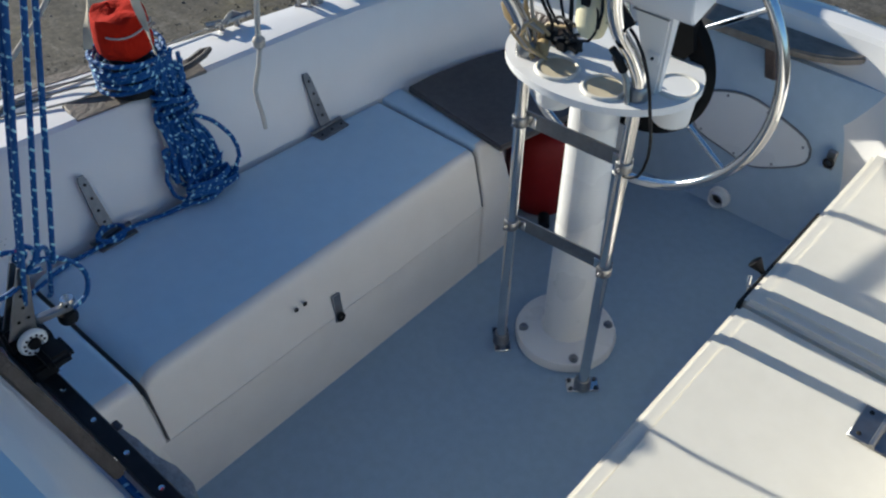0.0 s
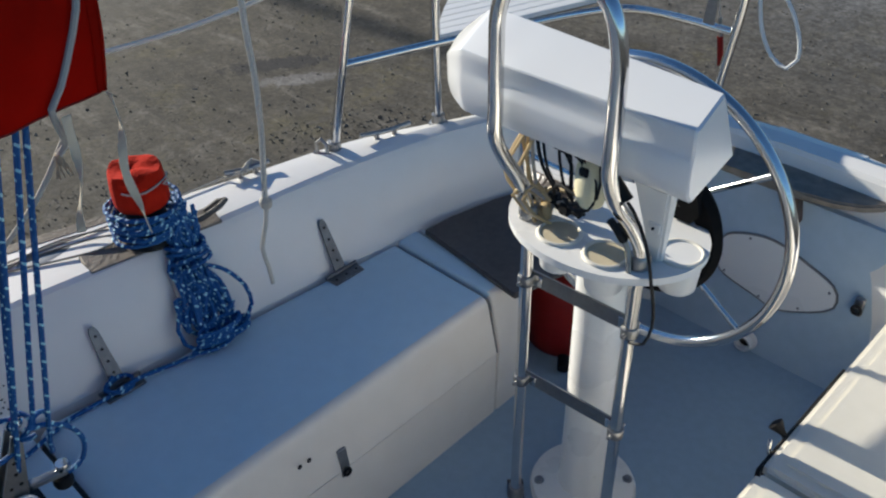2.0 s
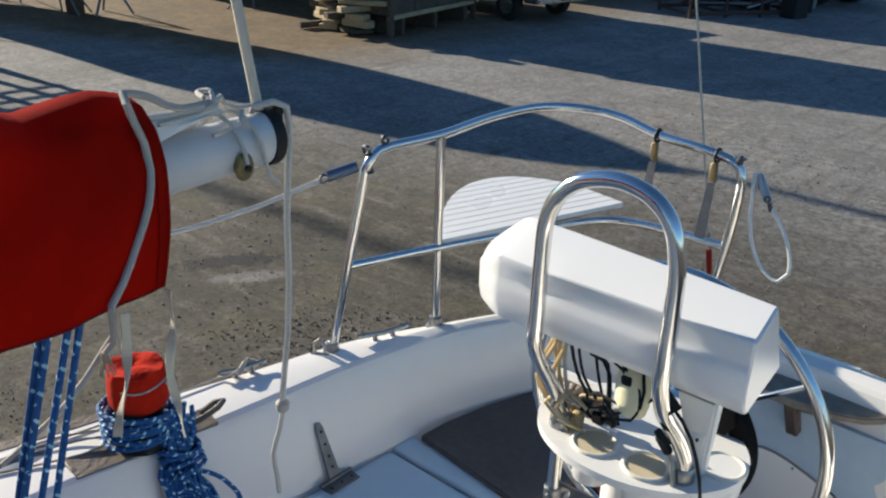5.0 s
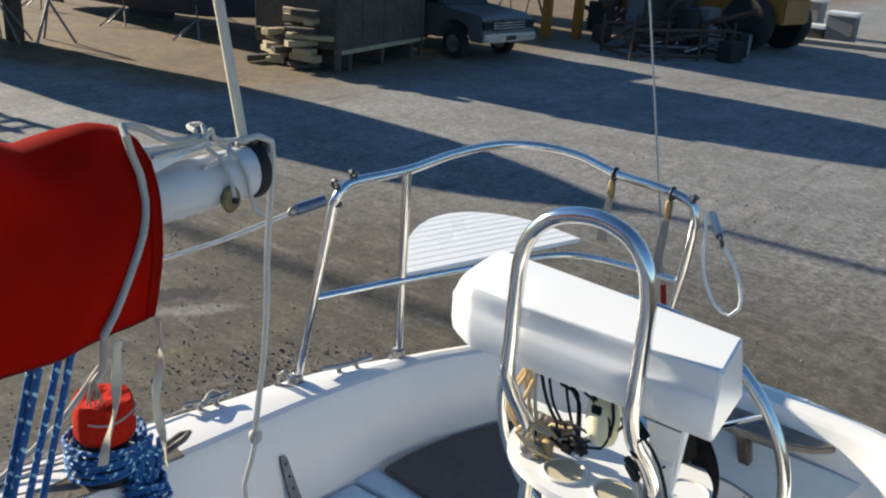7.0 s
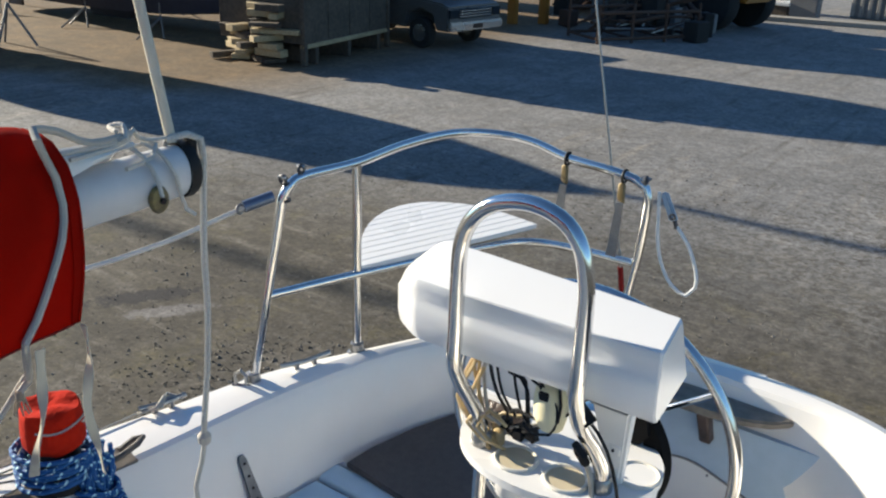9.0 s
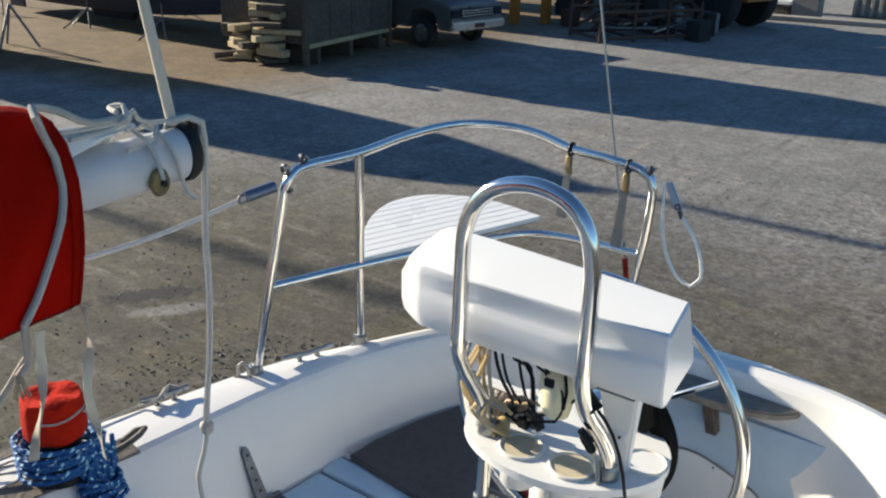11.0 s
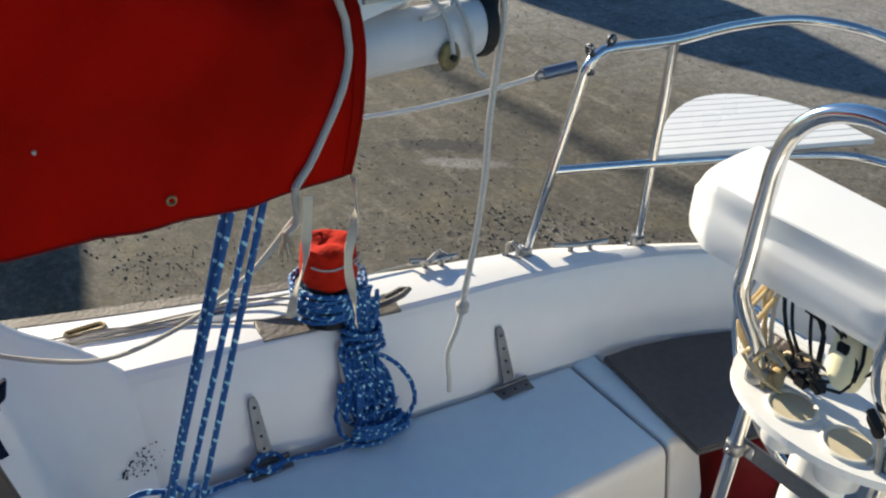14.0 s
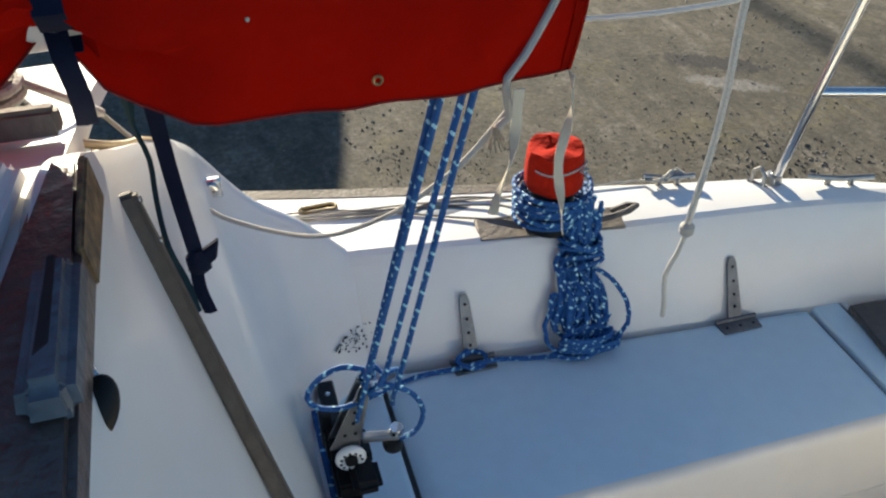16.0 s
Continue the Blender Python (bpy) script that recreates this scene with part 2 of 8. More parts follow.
def hull8(pts, bevel=0.0, seg=2):
    """A six-sided solid from 8 corners: 4 of the lower face, then 4 of the upper one above them."""
    bm = bmesh.new()
    v = [bm.verts.new(p) for p in pts]
    for f in ((3, 2, 1, 0), (4, 5, 6, 7), (0, 1, 5, 4), (1, 2, 6, 5), (2, 3, 7, 6), (3, 0, 4, 7)):
        bm.faces.new([v[i] for i in f])
    if bevel:
        bmesh.ops.bevel(bm, geom=list(bm.edges), offset=bevel, segments=seg, affect="EDGES", clamp_overlap=True)
    return bm


def spline(points, step=0.02, closed=False):
    """Points along a smooth curve through the given ones."""
    p = [Vector(q) for q in points]
    if len(p) == 2 and not closed:
        k = max(1, int((p[1] - p[0]).length / step))
        return [p[0].lerp(p[1], i / k) for i in range(k + 1)]
    out, n = [], len(p)
    for i in range(n if closed else n - 1):
        a, b = p[i], p[(i + 1) % n]
        before = p[(i - 1) % n] if closed or i else a - (b - a)
        after = p[(i + 2) % n] if closed or i < n - 2 else b + (b - a)
        k = max(1, int((b - a).length / step))
        for j in range(k):
            t = j / k
            out.append(0.5 * ((2 * a) + (b - before) * t + (2 * before - 5 * a + 4 * b - after) * t * t
                              + (3 * a - before - 3 * b + after) * t ** 3))
    if not closed:
        out.append(p[-1])
    return out


def tube(points, r, seg=10, smooth=True, step=0.02, closed=False, bm=None, taper=None):
    """A round bar along a smooth line, with u round it and v along it in metres."""
    bm = bm or bmesh.new()
    uv = bm.loops.layers.uv.verify()
    path = spline(points, step, closed) if smooth else [Vector(q) for q in points]
    n = len(path)
    rings, up, length = [], None, 0.0
    along = []
    for i, p in enumerate(path):
        a = path[i - 1] if i or closed else p
        b = path[(i + 1) % n] if i < n - 1 or closed else p
        d = (b - a).normalized() if (b - a).length > 1e-9 else Vector((0, 0, 1))
        if up is None:
            up = d.orthogonal().normalized()
        up = (up - d * up.dot(d))
        up = up.normalized() if up.length > 1e-6 else d.orthogonal().normalized()
        side = d.cross(up)
        rad = r if taper is None else r * (taper[0] + (taper[1] - taper[0]) * i / max(n - 1, 1))
        rings.append([bm.verts.new(p + (up * math.cos(2 * math.pi * k / seg) + side * math.sin(2 * math.pi * k / seg)) * rad) for k in range(seg)])
        if i:
            length += (p - path[i - 1]).length
        along.append(length)
    for i in range(n if closed else n - 1):
        j = (i + 1) % n
        for k in range(seg):
            f = bm.faces.new((rings[i][k], rings[i][(k + 1) % seg], rings[j][(k + 1) % seg], rings[j][k]))
            ends = (along[i], along[i], along[j] if j else along[i] + 0.02, along[j] if j else along[i] + 0.02)
            for loop, u, v in zip(f.loops, (k / seg, (k + 1) / seg, (k + 1) / seg, k / seg), ends):
                loop[uv].uv = (u, v)
    if not closed:
        bm.faces.new(rings[0][::-1])
        bm.faces.new(rings[-1])
    return bm


def rod(a, b, r, seg=12, bm=None):
    return tube([a, b], r, seg, smooth=False, bm=bm)


def lathe(profile, at=(0, 0, 0), seg=32, squash=(1, 1), bm=None, turn=None):
    """A turned solid from (radius, height) pairs, closed at both ends."""
    bm = bm or bmesh.new()
    turn = turn or Matrix.Identity(3)
    rings = []
    for r, z in profile:
        rings.append([bm.verts.new(Vector(at) + turn @ Vector((r * squash[0] * math.cos(2 * math.pi * k / seg), r * squash[1] * math.sin(2 * math.pi * k / seg), z))) for k in range(seg)])
    for a, b in zip(rings, rings[1:]):
        for k in range(seg):
            bm.faces.new((a[k], a[(k + 1) % seg], b[(k + 1) % seg], b[k]))
    bm.faces.new(rings[0][::-1])
    bm.faces.new(rings[-1])
    return bm


def ring(centre, radius, thick, axis="z", seg=40, sides=8, squash=1.0):
    """A closed ring (torus)."""
    pts = []
    for k in range(seg):
        a = 2 * math.pi * k / seg
        c, s = radius * math.cos(a), radius * squash * math.sin(a)
        pts.append(Vector(centre) + Vector((c, s, 0) if axis == "z" else (c, 0, s) if axis == "y" else (0, c, s)))
    return tube(pts, thick, sides, smooth=False, closed=True)


def sheet(rows, thick, bm=None):
    """A solid sheet through a grid of points, thickened downwards along its own normals."""
    bm = bm or bmesh.new()
    a = [[Vector(p) for p in r] for r in rows]
    m, n = len(a), len(a[0])
    low = []
    for i in range(m):
        line = []
        for j in range(n):
            du = a[min(i + 1, m - 1)][j] - a[max(i - 1, 0)][j]
            dv = a[i][min(j + 1, n - 1)] - a[i][max(j - 1, 0)]
            nn = du.cross(dv)
            line.append(a[i][j] - (nn.normalized() if nn.length > 1e-9 else Vector((0, 0, 1))) * thick)
        low.append(line)
    va = [[bm.verts.new(p) for p in r] for r in a]
    vb = [[bm.verts.new(p) for p in r] for r in low]
    for i in range(m - 1):
        for j in range(n - 1):
            bm.faces.new((va[i][j], va[i + 1][j], va[i + 1][j + 1], va[i][j + 1]))
            bm.faces.new((vb[i][j], vb[i][j + 1], vb[i + 1][j + 1], vb[i + 1][j]))
    for i in range(m - 1):
        bm.faces.new((va[i][0], vb[i][0], vb[i + 1][0], va[i + 1][0]))
        bm.faces.new((va[i][-1], va[i + 1][-1], vb[i + 1][-1], vb[i][-1]))
    for j in range(n - 1):
        bm.faces.new((va[0][j], va[0][j + 1], vb[0][j + 1], vb[0][j]))
        bm.faces.new((va[-1][j], vb[-1][j], vb[-1][j + 1], va[-1][j + 1]))
    return bm


# ---- ground ----
def ground_material():
    m = bpy.data.materials.new("gravel_yard")
    m.use_nodes = True
    n, l = m.node_tree.nodes, m.node_tree.links
    b = n["Principled BSDF"]
    co = n.new("ShaderNodeTexCoord")

    def noise_at(scale, detail=6.0, rough=0.6):
        t = n.new("ShaderNodeTexNoise")
        t.inputs["Scale"].default_value, t.inputs["Detail"].default_value, t.inputs["Roughness"].default_value = scale, detail, rough
        l.new(co.outputs["Object"], t.inputs["Vector"])
        return t.outputs["Fac"]

    def ramp(src, lo, hi):
        r = n.new("ShaderNodeMapRange")
        r.inputs[1].default_value, r.inputs[2].default_value = lo, hi
        l.new(src, r.inputs[0])
        return r.outputs[0]

    def blend(fac, a, c, kind="MIX"):
        x = n.new("ShaderNodeMix")
        x.data_type, x.blend_type = "RGBA", kind
        l.new(fac, x.inputs[0]) if not isinstance(fac, float) else None
        if isinstance(fac, float):
            x.inputs[0].default_value = fac
        for i, v in ((6, a), (7, c)):
            if isinstance(v, tuple):
                x.inputs[i].default_value = (*v, 1.0)
            else:
                l.new(v, x.inputs[i])
        return x.outputs[2]

    base = blend(ramp(noise_at(0.35), 0.35, 0.65), (0.230, 0.225, 0.216), (0.178, 0.174, 0.166))
    base = blend(ramp(noise_at(1.3, 8.0, 0.7), 0.46, 0.80), base, (0.135, 0.128, 0.117))
    # a strip of orange sand between the boats
    sep = n.new("ShaderNodeSeparateXYZ")
    l.new(co.outputs["Object"], sep.inputs[0])
    d = n.new("ShaderNodeMath")
    d.operation = "MULTIPLY_ADD"
    l.new(sep.outputs[0], d.inputs[0])
    d.inputs[1].default_value = -0.30
    l.new(sep.outputs[1], d.inputs[2])
    wob = n.new("ShaderNodeMath")
    wob.operation = "MULTIPLY_ADD"
    l.new(noise_at(0.5), wob.inputs[0])
    wob.inputs[1].default_value = 3.0
    l.new(d.outputs[0], wob.inputs[2])
    strip = n.new("ShaderNodeMath")
    strip.operation = "MULTIPLY"
    l.new(ramp(wob.outputs[0], 13.0, 14.2), strip.inputs[0])
    l.new(ramp(sep.outputs[0], -10.0, -12.5), strip.inputs[1])
    vor = n.new("ShaderNodeTexVoronoi")
    vor.inputs["Scale"].default_value = 38.0
    l.new(co.outputs["Object"], vor.inputs["Vector"])
    grey = n.new("ShaderNodeSeparateColor")
    l.new(vor.outputs["Color"], grey.inputs[0])
    base = blend(ramp(grey.outputs[0], 0.93, 1.2), base, (0.26, 0.235, 0.20))
    base = blend(ramp(noise_at(7.0, 9.0, 0.78), 0.52, 0.80), base, (0.115, 0.106, 0.094))
    base = blend(ramp(noise_at(3.0, 8.0, 0.75), 0.54, 0.72), base, (0.200, 0.178, 0.148))
    # pale dusty wheel tracks, drawn out along the yard
    mp = n.new("ShaderNodeMapping")
    mp.inputs["Rotation"].default_value = (0, 0, 0.25)
    mp.inputs["Scale"].default_value = (1.0, 0.10, 1.0)
    l.new(co.outputs["Object"], mp.inputs["Vector"])
    track_noise = n.new("ShaderNodeTexNoise")
    track_noise.inputs["Scale"].default_value, track_noise.inputs["Detail"].default_value, track_noise.inputs["Roughness"].default_value = 2.2, 7.0, 0.7
    l.new(mp.outputs[0], track_noise.inputs["Vector"])
    base = blend(ramp(track_noise.outputs["Fac"], 0.56, 0.72), base, (0.25, 0.225, 0.19))
    ruts = n.new("ShaderNodeTexNoise")
    ruts.inputs["Scale"].default_value, ruts.inputs["Detail"].default_value, ruts.inputs["Roughness"].default_value = 4.7, 6.0, 0.65
    l.new(mp.outputs[0], ruts.inputs["Vector"])
    base = blend(ramp(ruts.outputs["Fac"], 0.55, 0.74), base, (0.115, 0.106, 0.092))
    # darker, browner ground towards the boat
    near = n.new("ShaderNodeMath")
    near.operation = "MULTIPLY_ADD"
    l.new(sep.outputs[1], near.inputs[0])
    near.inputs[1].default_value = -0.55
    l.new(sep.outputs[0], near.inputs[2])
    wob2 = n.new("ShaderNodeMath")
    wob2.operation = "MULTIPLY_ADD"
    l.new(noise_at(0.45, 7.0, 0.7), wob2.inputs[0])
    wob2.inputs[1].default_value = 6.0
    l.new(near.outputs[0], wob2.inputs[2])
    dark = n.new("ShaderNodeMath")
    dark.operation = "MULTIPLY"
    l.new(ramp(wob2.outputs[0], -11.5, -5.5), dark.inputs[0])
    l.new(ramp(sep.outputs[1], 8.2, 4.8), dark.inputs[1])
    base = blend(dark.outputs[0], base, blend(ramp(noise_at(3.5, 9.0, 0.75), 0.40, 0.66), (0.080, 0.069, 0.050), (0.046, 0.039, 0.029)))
    def product(a, c):
        x = n.new("ShaderNodeMath")
        x.operation = "MULTIPLY"
        l.new(a, x.inputs[0])
        l.new(c, x.inputs[1])
        return x.outputs[0]

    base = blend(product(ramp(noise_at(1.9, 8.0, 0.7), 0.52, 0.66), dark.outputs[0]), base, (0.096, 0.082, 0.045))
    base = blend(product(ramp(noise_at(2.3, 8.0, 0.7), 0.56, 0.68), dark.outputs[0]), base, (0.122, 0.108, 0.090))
    # thin streaks swept along the yard
    sm = n.new("ShaderNodeMapping")
    sm.inputs["Rotation"].default_value = (0, 0, -0.70)
    sm.inputs["Scale"].default_value = (0.16, 1.0, 1.0)
    l.new(co.outputs["Object"], sm.inputs["Vector"])
    swept = n.new("ShaderNodeTexNoise")
    swept.inputs["Scale"].default_value, swept.inputs["Detail"].default_value, swept.inputs["Roughness"].default_value = 5.0, 7.0, 0.68
    l.new(sm.outputs[0], swept.inputs["Vector"])
    base = blend(product(ramp(swept.outputs["Fac"], 0.54, 0.70), dark.outputs[0]), base, (0.155, 0.138, 0.112))
    base = blend(product(ramp(swept.outputs["Fac"], 0.46, 0.32), dark.outputs[0]), base, (0.050, 0.043, 0.033))
    # gritty clods and chips
    clods = n.new("ShaderNodeMath")
    clods.operation = "MULTIPLY"
    l.new(ramp(noise_at(12.0, 5.0, 0.65), 0.49, 0.56), clods.inputs[0])
    l.new(product(ramp(noise_at(1.1, 6.0, 0.65), 0.36, 0.52), ramp(wob2.outputs[0], -6.0, -1.5)), clods.inputs[1])
    base = blend(clods.outputs[0], base, (0.085, 0.076, 0.062))
    base = blend(ramp(noise_at(24.0, 6.0, 0.75), 0.58, 0.70), base, (0.090, 0.081, 0.068))
    base = blend(ramp(noise_at(31.0, 6.0, 0.75), 0.62, 0.70), base, (0.24, 0.215, 0.18))
    # the dried-out puddle: a dark hollow with a pale crust beside it
    for px_, py_, sx, sy, tone in ((-5.46, 2.86, 0.50, 0.14, (0.020, 0.019, 0.021)), (-5.08, 2.80, 0.38, 0.11, (0.185, 0.172, 0.158))):
        pm = n.new("ShaderNodeMapping")
        pm.vector_type = "TEXTURE"
        pm.inputs["Location"].default_value = (px_, py_, 0.0)
        pm.inputs["Rotation"].default_value = (0, 0, 0.98)
        pm.inputs["Scale"].default_value = (sx, sy, 1.0)
        l.new(co.outputs["Object"], pm.inputs["Vector"])
        ln = n.new("ShaderNodeVectorMath")
        ln.operation = "LENGTH"
        l.new(pm.outputs[0], ln.inputs[0])
        ms_ = n.new("ShaderNodeMath")
        ms_.operation = "MULTIPLY_ADD"
        l.new(noise_at(9.0, 9.0, 0.78), ms_.inputs[0])
        ms_.inputs[1].default_value = 3.0
        l.new(ln.outputs["Value"], ms_.inputs[2])
        base = blend(ramp(ms_.outputs[0], 2.55, 2.30), base, tone)
    # damp patches
    base = blend(ramp(noise_at(0.9, 9.0, 0.75), 0.60, 0.78), base, (0.105, 0.097, 0.086))
    base = blend(strip.outputs[0], base, blend(ramp(noise_at(2.0, 8.0, 0.7), 0.35, 0.7), (0.160, 0.098, 0.044), (0.115, 0.081, 0.044)))
    # mottling of clods, dust and chips at three sizes
    for size, lo, hi, dim, lift in ((0.7, 0.38, 0.62, 0.84, 1.16), (2.6, 0.40, 0.60, 0.84, 1.15), (9.0, 0.40, 0.60, 0.82, 1.18), (26.0, 0.42, 0.58, 0.80, 1.20)):
        r = n.new("ShaderNodeMapRange")
        for i, v in ((1, lo), (2, hi), (3, dim), (4, lift)):
            r.inputs[i].default_value = v
        l.new(noise_at(size, 10.0, 0.66), r.inputs[0])
        base = blend(1.0, base, r.outputs[0], "MULTIPLY")
    l.new(base, b.inputs["Base Color"])
    b.inputs["Roughness"].default_value = 0.92
    add = n.new("ShaderNodeMath")
    add.operation = "ADD"
    pits = n.new("ShaderNodeMath")
    pits.operation = "MULTIPLY"
    l.new(vor.outputs["Distance"], pits.inputs[0])
    pits.inputs[1].default_value = 0.25
    l.new(pits.outputs[0], add.inputs[0])
    l.new(noise_at(16.0, 10.0, 0.72), add.inputs[1])
    bp = n.new("ShaderNodeBump")
    bp.inputs["Strength"].default_value, bp.inputs["Distance"].default_value = 0.40, 0.012
    l.new(add.outputs[0], bp.inputs["Height"])
    l.new(bp.outputs[0], b.inputs["Normal"])
    return m


GROUND_Z = -1.5
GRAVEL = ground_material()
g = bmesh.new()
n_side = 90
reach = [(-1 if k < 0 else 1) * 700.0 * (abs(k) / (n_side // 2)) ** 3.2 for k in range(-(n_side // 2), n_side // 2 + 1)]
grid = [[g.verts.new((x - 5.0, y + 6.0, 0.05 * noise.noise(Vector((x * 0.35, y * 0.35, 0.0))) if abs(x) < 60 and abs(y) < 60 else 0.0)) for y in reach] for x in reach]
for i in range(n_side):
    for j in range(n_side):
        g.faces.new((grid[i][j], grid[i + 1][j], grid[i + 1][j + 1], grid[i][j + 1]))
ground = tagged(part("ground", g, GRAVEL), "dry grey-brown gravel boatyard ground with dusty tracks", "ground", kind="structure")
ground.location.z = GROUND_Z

# loose stones of the yard near the boat
rng = random.Random(4)
STONE = material("loose_stone", (0.15, 0.132, 0.11), 0.9, second=(0.10, 0.09, 0.08), grain=40, blotch=3.0, mix=0.7)
nt_s = STONE.node_tree
geo_s = nt_s.nodes.new("ShaderNodeNewGeometry")
tone_s = nt_s.nodes.new("ShaderNodeValToRGB")
tone_s.color_ramp.elements[0].color, tone_s.color_ramp.elements[1].color = (0.050, 0.043, 0.033, 1), (0.26, 0.235, 0.195, 1)
mid_s = tone_s.color_ramp.elements.new(0.55)
mid_s.color = (0.110, 0.096, 0.073, 1)
nt_s.links.new(geo_s.outputs["Random Per Island"], tone_s.inputs[0])
nt_s.links.new(tone_s.outputs[0], nt_s.nodes["Principled BSDF"].inputs["Base Color"])
verts, faces = [], []
for i in range(27000):
    d = 0.6 + 11.0 * rng.random() ** 1.2 if i < 13000 else 0.4 + 3.6 * rng.random()
    a = radians(rng.uniform(-14.0, 100.0))
    cx, cy = -0.9 - d * math.sin(a), 0.4 + d * math.cos(a)
    s = 0.005 + 0.014 * rng.random() ** 3.0
    cz = GROUND_Z + 0.05 * noise.noise(Vector(((cx + 5) * 0.35, (cy - 6) * 0.35, 0.0))) - s * 0.12
    k = len(verts)
    turn = rng.uniform(0, 6.28)
    for x, y, z in ((1, 0, 0), (0.1, 0.9, 0), (-1, 0.1, 0), (0, -0.8, 0), (0.1, 0.1, 0.75), (-0.3, 0, 0.6)):
        px, py = x * rng.uniform(0.7, 1.3) * s, y * rng.uniform(0.7, 1.3) * s
        verts.append((cx + px * math.cos(turn) - py * math.sin(turn), cy + px * math.sin(turn) + py * math.cos(turn), cz + z * s))
    faces += [(k, k + 1, k + 4), (k + 1, k + 5, k + 4), (k + 1, k + 2, k + 5), (k + 2, k + 3, k + 5), (k + 3, k + 4, k + 5), (k + 3, k, k + 4)]
me = bpy.data.meshes.new("loose_gravel")
me.from_pydata(verts, [], faces)
me.materials.append(STONE)
tagged(new("loose_gravel", me), "loose grey and brown stones scattered on the yard", "gravel", kind="stuff")

# ---- the boat's cockpit moulding ----
SEAT_Z, DECK_Z, SOLE_AFT = 0.385, 0.60, 0.70
# inner upper edge of the starboard coaming, from forward to the stern: y, x
COAM = [(-0.98, -0.957), (-0.70, -0.922), (-0.37, -0.884), (-0.02, -0.848), (0.21, -0.806), (0.36, -0.763), (0.50, -0.696), (0.62, -0.605), (0.74, -0.47), (0.81, -0.32), (0.83, -0.12), (0.835, 0.12)]
# the same at seat height
FOOT = [(-0.98, -0.805), (-0.70, -0.782), (-0.37, -0.755), (-0.02, -0.725), (0.21, -0.700), (0.36, -0.665), (0.50, -0.615), (0.60, -0.53), (0.68, -0.42), (0.735, -0.30), (0.755, -0.12), (0.76, 0.12)]
# outer edge of the side deck
EDGE = [(-1.02, -1.205), (-0.60, -1.10), (-0.25, -1.01), (0.0, -0.955), (0.15, -0.905), (0.30, -0.837), (0.42, -0.780), (0.52, -0.727), (0.63, -0.655), (0.76, -0.53), (0.85, -0.36), (0.89, -0.15), (0.90, 0.12)]


def line_at(table, t):
    """A point on a polyline of (y, x) pairs, smooth, by a share of its length from 0 to 1."""
    pts = spline([(x, y, 0) for y, x in table], 0.02)
    return pts[min(int(t * (len(pts) - 1) + 0.5), len(pts) - 1)]


def coaming(side):
    """The inner wall of the cockpit, from seat to deck, as one thick moulding that runs round the quarter to the stern."""
    rows = []
    for i in range(61):
        t = i / 60
        a, b, c = line_at(FOOT, t), line_at(COAM, t), line_at(EDGE, t)
        col = []
        for s in (0.0, 0.35, 0.7, 0.96):
            p = a.lerp(b, s)
            col.append((side * p.x, p.y, 0.0 + (SEAT_Z - 0.12) * (1 - s) + DECK_Z * s if s else 0.0))
        # the small radius at the upper edge, then the deck
        out = (c - b)
        far = out.normalized() * min(0.012, out.length * 0.3)
        col.append((side * (b.x - far.x * 0.2), b.y - far.y * 0.2, DECK_Z - 0.009))
        col.append((side * (b.x + far.x * 0.1), b.y + far.y * 0.1, DECK_Z - 0.002))
        col.append((side * (b.x + far.x), b.y + far.y, DECK_Z + 0.001))
        col.append((side * (b.x + out.x * 0.55), b.y + out.y * 0.55, DECK_Z + 0.004))
        col.append((side * c.x, c.y, DECK_Z))
        col.append((side * (c.x * 1.003), c.y + 0.002, DECK_Z - 0.03))
        rows.append(col)
    # carried on forward under the cabin's fairing
    run = [Vector(p) - Vector(q) for p, q in zip(rows[0], rows[3])]
    rows.insert(0, [tuple(Vector(p) + Vector((d.x, d.y, 0.0)) * (0.30 / max(abs(d.y), 0.01))) for p, d in zip(rows[0], run)])
    return sheet(rows if side < 0 else rows[::-1], 0.012)


solo("coaming_port", coaming(-1), GEL, "white moulded cockpit coaming and side deck", "coaming", "structure", smooth=13)
solo("coaming_starboard", coaming(1), GEL, "white moulded cockpit coaming and side deck", "coaming", "structure", smooth=13)

# outer hull sides below the deck
hull_rows = []
for i in range(41):
    t = i / 40
    c = line_at(EDGE, t)
    hull_rows.append([(c.x * 1.004, c.y + 0.002, DECK_Z - 0.03), (c.x * 1.03, c.y, 0.2), (c.x * 0.95, c.y - 0.05, -0.35), (c.x * 0.4, c.y - 0.25, -0.75)])
solo("hull_starboard", sheet(hull_rows, 0.015), GEL, "white glass-fibre hull side under the deck edge", "hull", "structure")
solo("hull_port", sheet([[(-x, y, z) for x, y, z in r] for r in hull_rows][::-1], 0.015), GEL, "white glass-fibre hull side under the deck edge", "hull", "structure")

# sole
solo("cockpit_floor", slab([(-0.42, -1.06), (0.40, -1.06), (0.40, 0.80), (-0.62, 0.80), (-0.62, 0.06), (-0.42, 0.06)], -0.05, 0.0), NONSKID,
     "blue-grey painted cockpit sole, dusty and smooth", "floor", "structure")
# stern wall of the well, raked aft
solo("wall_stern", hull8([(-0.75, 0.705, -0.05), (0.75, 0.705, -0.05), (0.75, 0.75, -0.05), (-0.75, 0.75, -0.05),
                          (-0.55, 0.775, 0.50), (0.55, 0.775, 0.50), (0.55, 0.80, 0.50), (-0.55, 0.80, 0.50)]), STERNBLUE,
     "blue-grey raked wall at the aft end of the cockpit well", "wall", "structure")


